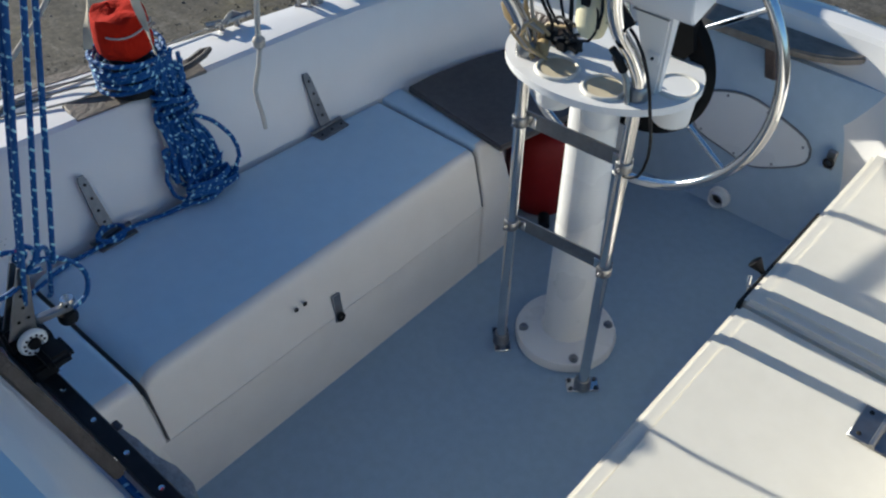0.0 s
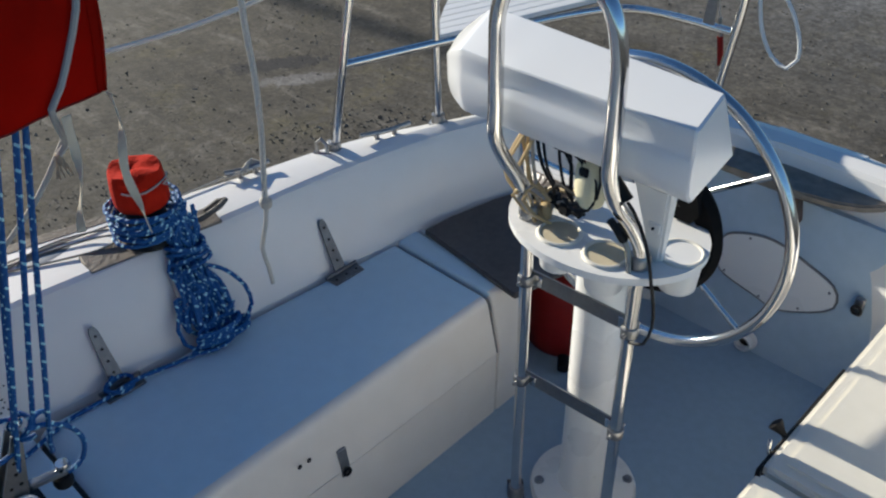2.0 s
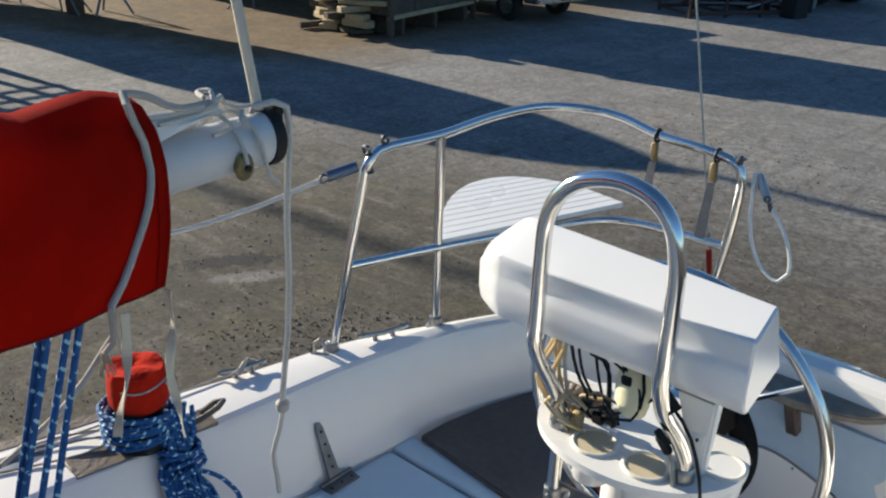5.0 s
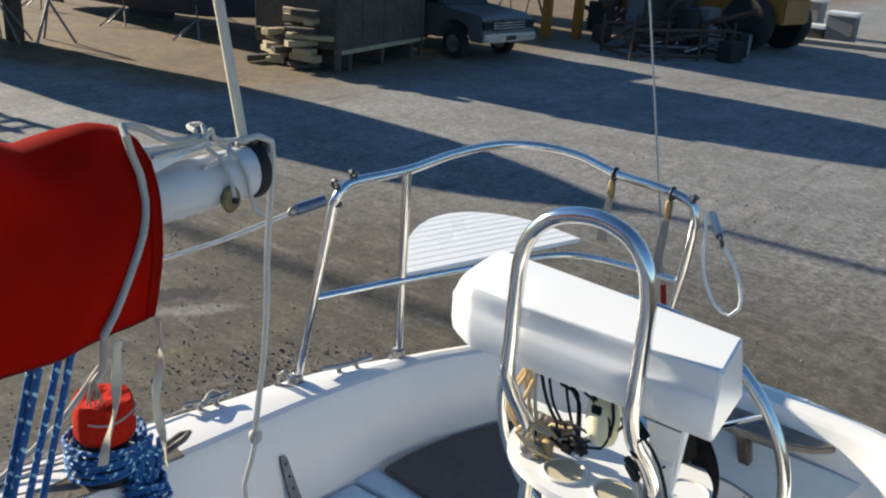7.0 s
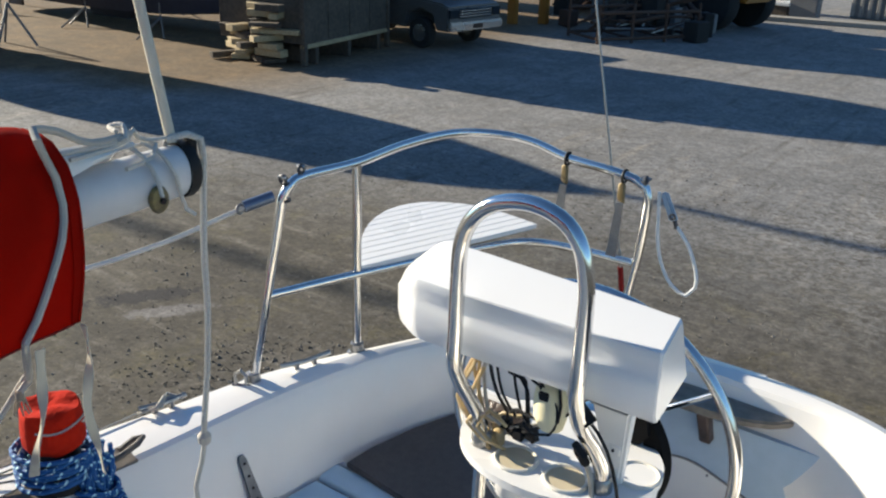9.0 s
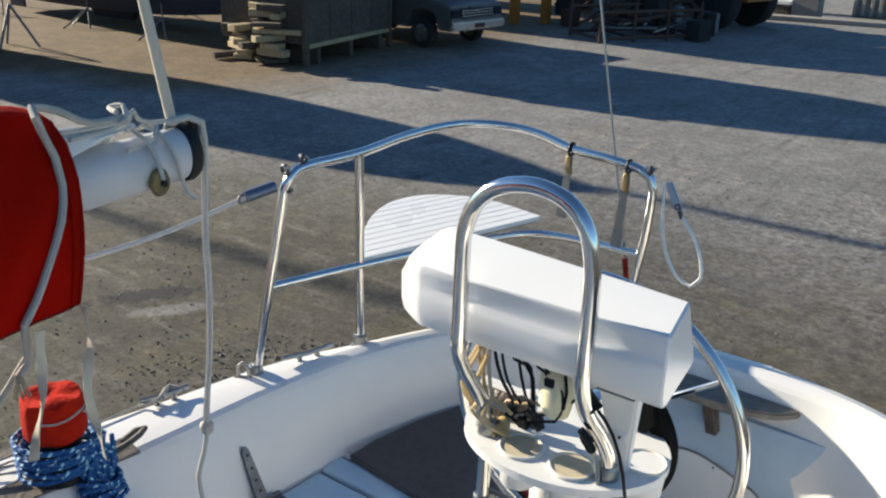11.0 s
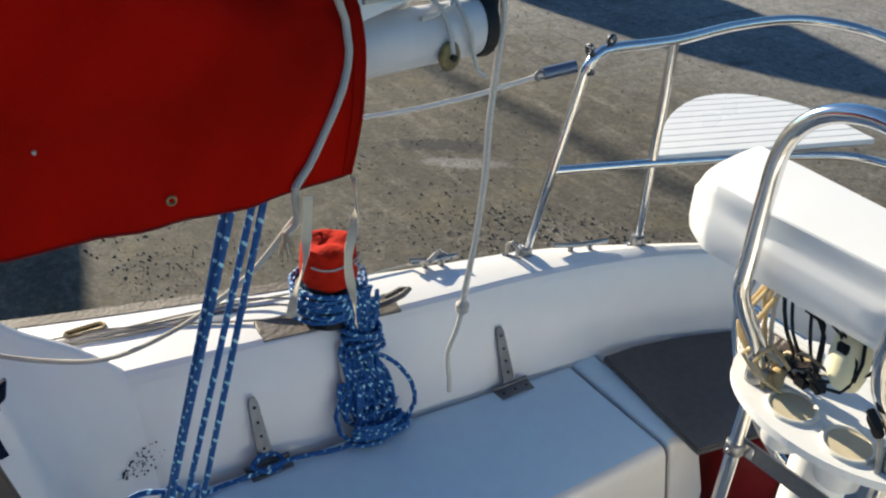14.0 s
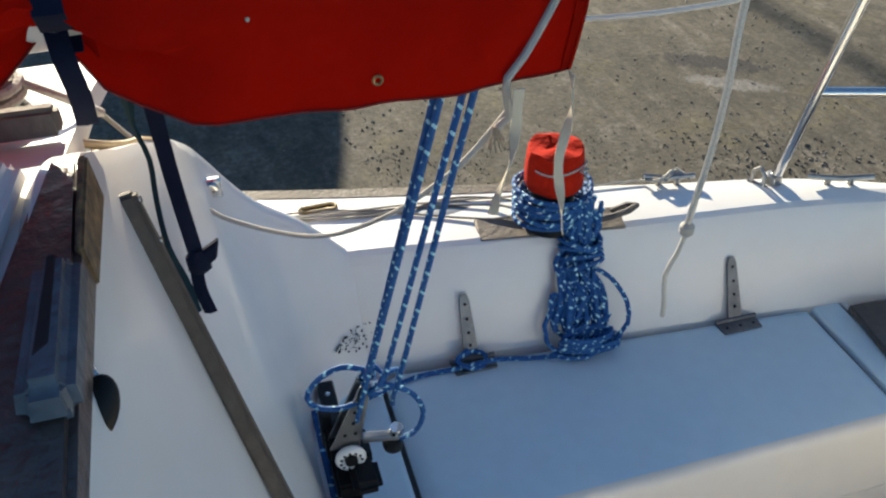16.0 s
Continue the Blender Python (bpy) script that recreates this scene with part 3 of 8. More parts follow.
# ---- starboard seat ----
# dark tone stands in for the shade down the groove round the lid
GROOVE_SHADE = material("groove_shade", (0.16, 0.155, 0.15), 0.8, second=(0.06, 0.058, 0.055), grain=30, blotch=9)

seat = thing("seat_starboard", "white moulded cockpit seat base along the coaming", "seat", (-0.6, -0.4, 0), kind="structure")
bits = []
bits.append(part("front", hull8([(-0.405, -1.03, 0.0), (-0.375, -1.03, 0.0), (-0.375, 0.03, 0.0), (-0.405, 0.03, 0.0),
                                 (-0.395, -1.03, 0.2205), (-0.366, -1.03, 0.2205), (-0.366, 0.03, 0.2205), (-0.395, 0.03, 0.2205)]), BOUNCEGEL))
# rim round the lid: forward strip, aft strip and the ledge by the coaming
def seat_rim(stations, back_x):
    """A stretch of seat moulding with the lid's rounded front; stations give the length at the top and at the foot, and how far the top is eased down."""
    section = [(back_x, 0.0), (back_x, SEAT_Z - 0.01), (back_x, SEAT_Z), (-0.428, SEAT_Z), (-0.418, SEAT_Z), (-0.409, 0.3835), (-0.402, 0.379), (-0.397, 0.371), (-0.394, 0.360), (-0.390, 0.340), (-0.366, 0.222), (-0.369, 0.11), (-0.375, 0.0)]
    b = bmesh.new()
    loops = []
    for y_top, y_low, ease in stations:
        loop = []
        for x, z in section:
            k = min(max(z / SEAT_Z, 0.0), 1.0) ** 2
            loop.append(b.verts.new((x - ease * 0.4 * (x > -0.42), y_low + (y_top - y_low) * k + (0.10 * (-0.39 - x) * (y_top - 0.12) if y_top > 0.1 else 0.0), z - ease * (z > 0.2))))
        loops.append(loop)
    m = len(section)
    for p, q in zip(loops, loops[1:]):
        for k in range(m):
            b.faces.new((p[k], p[(k + 1) % m], q[(k + 1) % m], q[k]))
    b.faces.new(loops[0][::-1])
    b.faces.new(loops[-1])
    bmesh.ops.recalc_face_normals(b, faces=b.faces)
    return b


for rim_name, st, bx in (("forward_rim", [(-1.056, -1.056, 0.0), (-0.974, -0.965, 0.0), (-0.966, -0.955, 0.0015), (-0.960, -0.948, 0.006), (-0.957, -0.945, 0.018)], -0.84),
                         ("aft_rim", [(0.046, 0.037, 0.020), (0.048, 0.039, 0.007), (0.053, 0.044, 0.0018), (0.060, 0.052, 0.0), (0.120, 0.158, 0.0), (0.128, 0.166, 0.002), (0.133, 0.171, 0.007)], -0.74)):
    rim_part = part(rim_name, seat_rim(st, bx), SEATTOP, smooth=50)
    # sky-tinted on top, bounce-tinted in front
    rim_part.data.materials.append(BOUNCEGEL)
    for poly in rim_part.data.polygons:
        poly.material_index = 1 if poly.center.x > -0.414 or poly.center.z < 0.36 else 0
    bits.append(rim_part)
bits.append(part("gutter", block((-0.80, -0.97, 0.30), (-0.44, 0.055, 0.345)), GROOVE_SHADE, None, "drain gutter round the lid, groove shade in its colour"))
under(seat, *bits)

# hinged locker lid with its rounded front lip
lid = thing("locker_hatch", "closed white seat locker lid with two steel strap hinges", "locker hatch", (-0.58, -0.45, 0.345))
y0, y1 = -0.935, 0.036
prof = [(-0.816, 0.36), (-0.816, 0.378), (-0.808, SEAT_Z), (-0.795, SEAT_Z), (-0.428, SEAT_Z), (-0.418, SEAT_Z), (-0.409, 0.3835), (-0.402, 0.379), (-0.397, 0.371), (-0.394, 0.360), (-0.390, 0.340),
        (-0.366, 0.222), (-0.380, 0.2215), (-0.392, 0.32), (-0.42, 0.36)]
bm = bmesh.new()
ends = []
for y, inset in ((y0 - 0.012, 0.034), (y0 - 0.010, 0.024), (y0 - 0.005, 0.0155), (y0 + 0.004, 0.0085), (y0 + 0.015, 0.0035), (y0 + 0.027, 0.001), (y0 + 0.040, 0.0), (y1 - 0.020, 0.0), (y1 - 0.006, 0.0015), (y1, 0.005)):
    ring_v = []
    for x, z in prof:
        # the lid narrows aft with the coaming
        xx = x + 0.075 - 0.075 * (y - y1) / (y0 - y1) if x < -0.7 else x
        ring_v.append(bm.verts.new((xx, y, z - inset if z > 0.3 else z)))
    ends.append(ring_v)
for a, b in zip(ends, ends[1:]):
    for k in range(len(prof)):
        bm.faces.new((a[k], a[(k + 1) % len(prof)], b[(k + 1) % len(prof)], b[k]))
bm.faces.new(ends[0][::-1])
bm.faces.new(ends[-1])
panel = part("panel", bm, SEATTOP, smooth=50)
# the front lip gets the bounce-light tint, the top the sky tint
panel.data.materials.append(BOUNCEGEL)
# both lid ends coloured dark as the groove's shade
panel.data.materials.append(GROOVE_SHADE)
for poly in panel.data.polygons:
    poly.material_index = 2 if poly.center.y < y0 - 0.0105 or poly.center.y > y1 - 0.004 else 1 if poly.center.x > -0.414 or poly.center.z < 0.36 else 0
under(lid, panel)


def strap_hinge(y, x):
    """A tall pierced strap against the coaming and a short leaf on the lid."""
    leaf = thing("strap_hinge", "pierced stainless strap hinge", "hinge", (x, y, SEAT_Z))
    lean = 0.46
    pts = [(-0.017, 0.0), (0.017, 0.0), (0.0105, 0.118), (0.006, 0.129), (-0.006, 0.129), (-0.0105, 0.118)]
    b = bmesh.new()
    lo = [b.verts.new((x - 0.010 - lean * v, y + u, SEAT_Z + 0.006 + v)) for u, v in pts]
    hi = [b.verts.new((x - 0.004 - lean * v, y + u, SEAT_Z + 0.009 + v)) for u, v in pts]
    b.faces.new(lo[::-1])
    b.faces.new(hi)
    for k in range(6):
        b.faces.new((lo[k], lo[(k + 1) % 6], hi[(k + 1) % 6], hi[k]))
    strap = part("strap", b, HINGE)
    pl = part("leaf", slab([(x - 0.002, y - 0.05), (x + 0.034, y - 0.046), (x + 0.034, y + 0.046), (x - 0.002, y + 0.05)], SEAT_Z + 0.001, SEAT_Z + 0.006, 0.001, 1), HINGE)
    pin = part("pin", rod((x - 0.003, y - 0.05, SEAT_Z + 0.008), (x - 0.003, y + 0.05, SEAT_Z + 0.008), 0.005, 8), HINGE)
    screws = []
    for v in (0.026, 0.052, 0.080, 0.110):
        screws.append(part("screw", lathe([(0.0036, 0), (0.003, 0.002), (0.001, 0.003)], (x - 0.003 - lean * v, y, SEAT_Z + 0.009 + v), 8, turn=Matrix.Rotation(radians(70), 3, "Y")), DARKGAP))
    for u in (-0.033, 0.0, 0.033):
        screws.append(part("screw", lathe([(0.0036, 0), (0.003, 0.002), (0.001, 0.003)], (x + 0.018, y + u, SEAT_Z + 0.006), 8), DARKGAP))
    under(leaf, strap, pl, pin, *screws)
    leaf.parent = lid
    leaf.matrix_parent_inverse = Matrix.Translation(lid.location).inverted()
    return leaf


strap_hinge(-0.145, -0.748)
strap_hinge(-0.752, -0.800)
latch = [part("latch_plate", hull8([(-0.370, -0.491, 0.20), (-0.362, -0.491, 0.20), (-0.362, -0.467, 0.20), (-0.370, -0.467, 0.20),
                                    (-0.378, -0.491, 0.280), (-0.370, -0.491, 0.280), (-0.370, -0.467, 0.280), (-0.378, -0.467, 0.280)], 0.002, 1), GALV),
         part("latch_eye", ring((-0.360, -0.479, 0.214), 0.009, 0.0035, "x", 16, 6), DARKGAP)]
under(lid, *latch)
for y in (-0.588, -0.563):
    under(lid, part("plugged_hole", lathe([(0.006, 0), (0.005, 0.002), (0.001, 0.002)], (-0.3745, y, 0.315), 10, turn=Matrix.Rotation(radians(84), 3, "Y")), DARKGAP))

# dark board over the open quarter locker
pts = [(-0.710, 0.118), (-0.345, 0.072), (-0.300, 0.30), (-0.300, 0.62), (-0.42, 0.68), (-0.54, 0.61), (-0.62, 0.505), (-0.668, 0.36), (-0.700, 0.21)]
board = solo("locker_board", slab(pts, SEAT_Z, SEAT_Z + 0.018, 0.004, 2), DARKBOARD, "dark weathered plywood board over the open quarter locker", "board")
solo("seat_end_wall", block((-0.80, 0.115, 0.0), (-0.62, 0.135, SEAT_Z)), GEL, "white inner end wall of the seat locker", "wall", "structure")

# red fuel can below the board
can = thing("fuel_can", "round red plastic fuel can under the dark board", "fuel can", (-0.425, 0.385, 0.0))
cb = lathe([(0.02, 0.0), (0.085, 0.004), (0.105, 0.03), (0.112, 0.10), (0.112, 0.19), (0.102, 0.255), (0.075, 0.285), (0.03, 0.292)], (-0.425, 0.385, 0), 32)
under(can, part("body", cb, REDCAN), part("cap", lathe([(0.03, 0), (0.03, 0.03), (0.024, 0.035)], (-0.42, 0.37, 0.29), 16), BLACK),
      part("tap", rod((-0.350, 0.300, 0.030), (-0.325, 0.268, 0.022), 0.017, 12), BLACK, None, "black tap at the foot"),
      part("hose", tube([(-0.42, 0.37, 0.32), (-0.37, 0.36, 0.350), (-0.305, 0.39, 0.22), (-0.295, 0.38, 0.03), (-0.27, 0.34, 0.010)], 0.008, 8), BLACK))

# ---- port seat ----
pseat = thing("seat_port", "sunlit white moulded cockpit seat base", "seat", (0.6, -0.3, 0), kind="structure")
under(pseat,
      part("front", hull8([(0.375, -1.06, 0.0), (0.41, -1.06, 0.0), (0.41, 0.75, 0.0), (0.375, 0.75, 0.0),
                           (0.362, -1.06, 0.355), (0.41, -1.06, 0.355), (0.41, 0.75, 0.355), (0.362, 0.75, 0.355)], 0.004, 1), GEL),
      part("shelf", block((0.395, -1.06, 0.30), (0.86, 0.72, 0.352)), GEL))
for a, b in ((-1.05, 0.004), (0.016, 0.70)):
    pl = thing("seat_hatch", "cream moulded seat lid with a raised rim, in the sun", "locker hatch", (0.6, (a + b) / 2, 0.352), group="port seat lids")
    rim = block((0.352, a, 0.345), (0.80, b, SEAT_Z), 0.010, 3)
    inner = block((0.384, a + 0.03, SEAT_Z - 0.004), (0.775, b - 0.03, SEAT_Z + 0.005), 0.004, 2)
    under(pl, part("rim", rim, CREAM), part("pad", inner, CREAM))
ph = thing("butt_hinge", "small blue-grey steel butt hinge on the seat lid", "hinge", (0.68, -0.11, SEAT_Z))
under(ph, part("leaf", block((0.655, -0.175, SEAT_Z + 0.005), (0.697, -0.085, SEAT_Z + 0.011), 0.002, 1), GALV),
      part("leaf", block((0.701, -0.175, SEAT_Z + 0.005), (0.743, -0.085, SEAT_Z + 0.011), 0.002, 1), GALV),
      part("pin", rod((0.699, -0.175, SEAT_Z + 0.011), (0.699, -0.085, SEAT_Z + 0.011), 0.006, 8), GALV),
      *[part("screw", lathe([(0.005, 0), (0.004, 0.002), (0.001, 0.003)], (x, y, SEAT_Z + 0.011), 8), DARKGAP) for x in (0.671, 0.727) for y in (-0.160, -0.100)])
# engine control on the front of the port seat
eng = thing("engine_lever", "black engine control lever on the front of the seat", "lever", (0.347, 0.15, 0.33))
# the black strip paints in the dark gap under the aft lid's edge
under(eng, part("plate", block((0.343, 0.010, 0.325), (0.3515, 0.40, 0.374), 0.003, 1), BLACK),
      part("lever", tube([(0.345, 0.070, 0.350), (0.335, 0.078, 0.372), (0.330, 0.090, 0.384)], 0.0045, 8), STEEL),
      part("knob", lathe([(0.003, -0.012), (0.006, 0.0), (0.007, 0.014), (0.016, 0.034), (0.017, 0.038), (0.010, 0.041)], (0.348, 0.132, 0.366), 16, turn=Matrix.Rotation(radians(-53), 3, "Y")), BLACK, None, "black conical knob"))

# ---- bridge deck, cabin bulkhead ----
solo("bridge_deck", hull8([(-0.86, -1.30, 0.0), (0.86, -1.30, 0.0), (0.86, -1.045, 0.0), (-0.86, -1.045, 0.0),
                           (-0.86, -1.30, 0.435), (0.86, -1.30, 0.435), (0.86, -1.055, 0.435), (-0.86, -1.055, 0.435)], 0.012, 3), GEL,
     "white bridge deck at the forward end of the cockpit", "bridge deck", "structure")


def bulkhead_y(z):
    return -1.11 - 0.22 * (z - 0.38)


# cabin end that turns through a hollow corner into each coaming, under a swept upper edge
LOW = [(0.0, -1.115, 0.38), (0.30, -1.115, 0.38), (0.50, -1.115, 0.38), (0.64, -1.11, 0.38), (0.74, -1.08, 0.38), (0.79, -1.03, 0.38), (0.805, -0.975, 0.38)]
TOP = [(0.0, -1.312, 1.305), (0.12, -1.312, 1.305), (0.25, -1.310, 1.300), (0.42, -1.294, 1.215), (0.60, -1.275, 1.125), (0.80, -1.262, 1.01), (0.925, -1.235, 0.90), (0.957, -1.16, 0.775), (0.962, -1.06, 0.69), (0.958, -0.975, 0.600)]


def cabin_end(side):
    low, top = spline(LOW, 0.01), spline(TOP, 0.01)
    rows = []
    for i in range(57):
        s = i / 56
        a = low[int(s * (len(low) - 1))]
        b = top[int(s * (len(top) - 1))]
        col = [(side * (a.x + (b.x - a.x) * v), a.y + (b.y - a.y) * v, a.z + (b.z - a.z) * v) for v in (0, 0.15, 0.3, 0.45, 0.6, 0.75, 0.9, 0.985)]
        k = min(max((b.x - 0.55) / 0.35, 0.0), 1.0)
        ox, oy = 0.016 * k, -0.03 * (1 - k)
        col += [(side * (b.x + ox * 0.1), b.y + oy * 0.1, b.z), (side * (b.x + ox), b.y + oy, b.z + 0.001), (side * (b.x + ox * 1.3), b.y + oy * 1.3, b.z - 0.012),
                (side * (b.x + ox * 1.9), b.y + oy * 1.5, max(b.z - 0.25, 0.585))]
        rows.append(col)
    return sheet(rows if side > 0 else rows[::-1], 0.008)


solo("cabin_bulkhead_starboard", cabin_end(-1), GEL, "white raked cabin bulkhead faired into the coaming", "bulkhead", "structure", smooth=45)
solo("cabin_bulkhead_port", cabin_end(1), GEL, "white raked cabin bulkhead faired into the coaming", "bulkhead", "structure", smooth=45)
# coachroof
roof = []
for i in range(13):
    y = -1.33 - 3.2 * i / 12
    roof.append([(x, y, 1.298 - 0.28 * max(abs(x) - 0.25, 0.0) ** 1.2 - 0.02 * i / 12) for x in (-0.90, -0.85, -0.6, -0.3, 0.0, 0.3, 0.6, 0.85, 0.90)])
solo("cabin_roof", sheet(roof, 0.03), GEL, "white cabin roof", "roof", "structure", smooth=60)
for s in (-1, 1):
    solo("cabin_side_starboard" if s < 0 else "cabin_side_port", hull8([(s * 0.95, -4.5, 0.58), (s * 0.99, -4.5, 0.58), (s * 0.99, -1.36, 0.58), (s * 0.95, -1.36, 0.58),
         (s * 0.86, -4.5, 1.11), (s * 0.89, -4.5, 1.11), (s * 0.89, -1.42, 1.11), (s * 0.86, -1.42, 1.11)]), GEL, "white cabin side wall", "cabin side", "structure")
    solo("side_deck_starboard" if s < 0 else "side_deck_port", hull8([(s * 0.9, -4.6, 0.55), (s * 1.5, -4.6, 0.55), (s * 1.203, -0.975, 0.55), (s * 0.965, -0.975, 0.55),
         (s * 0.9, -4.6, 0.60), (s * 1.5, -4.6, 0.60), (s * 1.203, -0.975, 0.5985), (s * 0.965, -0.975, 0.5985)]), GEL, "white side deck beside the cabin", "deck", "structure")

# ---- stern details ----
hatch = thing("access_hatch", "grey-white rounded access plate in the stern wall", "access plate", (0.03, 0.73, 0.3))


def stern_point(x, z, off=0.0):
    return Vector((x, 0.705 + 0.07 * (z + 0.05) / 0.55 - off, z))


bm = bmesh.new()
outline = spline([(-0.158, 0.262, 0), (-0.140, 0.325, 0), (-0.060, 0.358, 0), (0.010, 0.361, 0), (0.10, 0.336, 0), (0.172, 0.308, 0), (0.193, 0.268, 0), (0.170, 0.228, 0), (0.055, 0.172, 0), (-0.03, 0.184, 0), (-0.135, 0.212, 0)], 0.02, True)
f0 = [bm.verts.new(stern_point(p.x, p.y, 0.002)) for p in outline]
f1 = [bm.verts.new(stern_point(p.x, p.y, 0.007)) for p in outline]
bm.faces.new(f1)
for k in range(len(outline)):
    bm.faces.new((f0[k], f0[(k + 1) % len(outline)], f1[(k + 1) % len(outline)], f1[k]))
under(hatch, part("plate", bm, PLASTIC), part("gasket", tube([stern_point(p.x, p.y, 0.004) for p in outline], 0.004, 6, smooth=False, closed=True), GALV))
under(hatch, *[part("screw", lathe([(0.004, 0), (0.003, 0.003), (0.001, 0.003)], stern_point(p.x * 0.9, 0.265 + (p.y - 0.265) * 0.9, 0.007), 8, turn=Matrix.Rotation(radians(90), 3, "X")), GALV)
               for p in outline[::6]])
drain = thing("drain_fitting", "grey plastic drain fitting low in the stern wall", "drain", (-0.006, 0.70, 0.038))
turn90 = Matrix.Rotation(radians(90), 3, "X")
under(drain, part("flange", lathe([(0.034, 0), (0.034, 0.008), (0.026, 0.014), (0.026, 0.03), (0.02, 0.03), (0.019, 0.012)], (-0.006, 0.712, 0.038), 24, turn=turn90), PLASTIC),
      part("bore", lathe([(0.018, 0), (0.018, 0.012)], (-0.006, 0.712, 0.038), 20, turn=turn90), DARKGAP))
clip = thing("toggle_clip", "small steel toggle clip on the stern wall", "clip", (0.25, 0.735, 0.28))
under(clip, part("plate", block((0.238, 0.728, 0.262), (0.262, 0.742, 0.318), 0.002, 1), GALV), part("loop", ring((0.25, 0.722, 0.285), 0.012, 0.004, "y", 14, 6), DARKGAP))
# helm seat board on a post
helm = thing("helm_seat", "weathered wooden helm seat board with a rounded end", "seat", (0.0, 0.78, 0.54))
hb = slab([(-0.46, 0.715), (-0.12, 0.708), (0.04, 0.712), (0.13, 0.726), (0.19, 0.755), (0.228, 0.793), (0.242, 0.825), (0.242, 0.838), (-0.46, 0.838)], 0.540, 0.562, 0.005, 2)
under(helm, part("board", hb, HELMWOOD), part("bracket", hull8([(0.016, 0.735, 0.445), (0.046, 0.735, 0.445), (0.046, 0.785, 0.445), (0.016, 0.785, 0.445), (-0.008, 0.735, 0.541), (0.022, 0.735, 0.541), (0.022, 0.785, 0.541), (-0.008, 0.785, 0.541)], 0.003, 1), OLDWOOD))

# ---- steering pedestal ----
PX, PY = -0.044, -0.010
ped = thing("steering_pedestal", "white steering pedestal with steel guard and cup-holder table", "pedestal", (PX, PY, 0))
bits = [part("base", lathe([(0.128, 0), (0.130, 0.012), (0.125, 0.026), (0.113, 0.030), (0.088, 0.032), (0.068, 0.040)], (PX, PY, 0), 48), PLASTIC)]
bits.append(part("post", lathe([(0.066, 0.03), (0.060, 0.06), (0.056, 0.25), (0.053, 0.55), (0.052, 0.83)], (PX, PY, 0), 40), PLASTIC))
for dx, dy in ((-0.078, -0.075), (0.078, -0.075), (0.078, 0.075), (-0.078, 0.075)):
    bits.append(part("bolt", lathe([(0.012, 0.028), (0.012, 0.033), (0.008, 0.034), (0.008, 0.039), (0.005, 0.040)], (PX + dx, PY + dy, 0), 12), GALV))
FEET = [(-0.150, -0.141), (0.090, -0.124)]
R = 0.0127
for (fx, fy), way in zip(FEET, (-1, 1)):
    along, over = Vector((0.707, 0.707 * way, 0)), Vector((-0.707 * way, 0.707, 0))
    fc = Vector((fx, fy, 0)) + Vector((-0.003, 0.006, 0))
    corners = [fc + along * (0.040 * i) + over * (0.021 * j) for i, j in ((-1, -1), (1, -1), (1, 1), (-1, 1))]
    bits.append(part("foot", slab([(p.x, p.y) for p in corners], 0.0, 0.006, 0.002, 1), STEEL, None, "steel foot plate"))
    bits.append(part("socket", lathe([(0.021, 0.006), (0.020, 0.03), (0.016, 0.036)], (fx, fy, 0), 16), GALV))
    for i, j in ((-1, -1), (1, -1), (1, 1), (-1, 1)):
        p = fc + along * (0.031 * i) + over * (0.013 * j)
        bits.append(part("screw", lathe([(0.006, 0.006), (0.005, 0.010), (0.002, 0.011)], (p.x, p.y, 0), 8), DARKSTEEL))
TABLE_Z = 0.852
LX, LY, RX_, RY_ = -0.127, -0.150, 0.112, -0.140
bits.append(part("lower_tube", rod((FEET[0][0], FEET[0][1], 0.01), (LX, LY, TABLE_Z - 0.02), R, 14), STEEL))
bits.append(part("lower_tube", rod((FEET[1][0], FEET[1][1], 0.01), (RX_, RY_, TABLE_Z - 0.02), R, 14), STEEL))
for z in (0.414, 0.697):
    s = z / (TABLE_Z - 0.02)
    a = Vector((FEET[0][0] + (LX - FEET[0][0]) * s, FEET[0][1] + (LY - FEET[0][1]) * s, z))
    b = Vector((FEET[1][0] + (RX_ - FEET[1][0]) * s, FEET[1][1] + (RY_ - FEET[1][1]) * s, z))
    bar = hull8([(a.x, a.y + 0.012, z - 0.018), (b.x, b.y + 0.012, z - 0.018), (b.x, b.y + 0.016, z - 0.018), (a.x, a.y + 0.016, z - 0.018),
                 (a.x, a.y + 0.012, z + 0.018), (b.x, b.y + 0.012, z + 0.018), (b.x, b.y + 0.016, z + 0.018), (a.x, a.y + 0.016, z + 0.018)])
    bits.append(part("brace_bar", bar, GALV))
    for k in (0.09, 0.91):
        m_ = a.lerp(b, k)
        bits.append(part("brace_clip", block((m_.x - 0.010, m_.y + 0.008, z - 0.013), (m_.x + 0.010, m_.y + 0.0125, z + 0.013), 0.001, 1), STEEL, None, "bright steel clip"))
    for p in (a, b):
        bits.append(part("clamp", lathe([(0.0155, -0.012), (0.017, -0.010), (0.017, 0.010), (0.0155, 0.012)], p, 16), GALV))
        bits.append(part("clamp_bolt", rod(p + Vector((0.0, -0.026, 0)), p + Vector((0.0, 0.03, 0)), 0.004, 8), GALV))
# bent guard hoop above the table
GY = -0.221
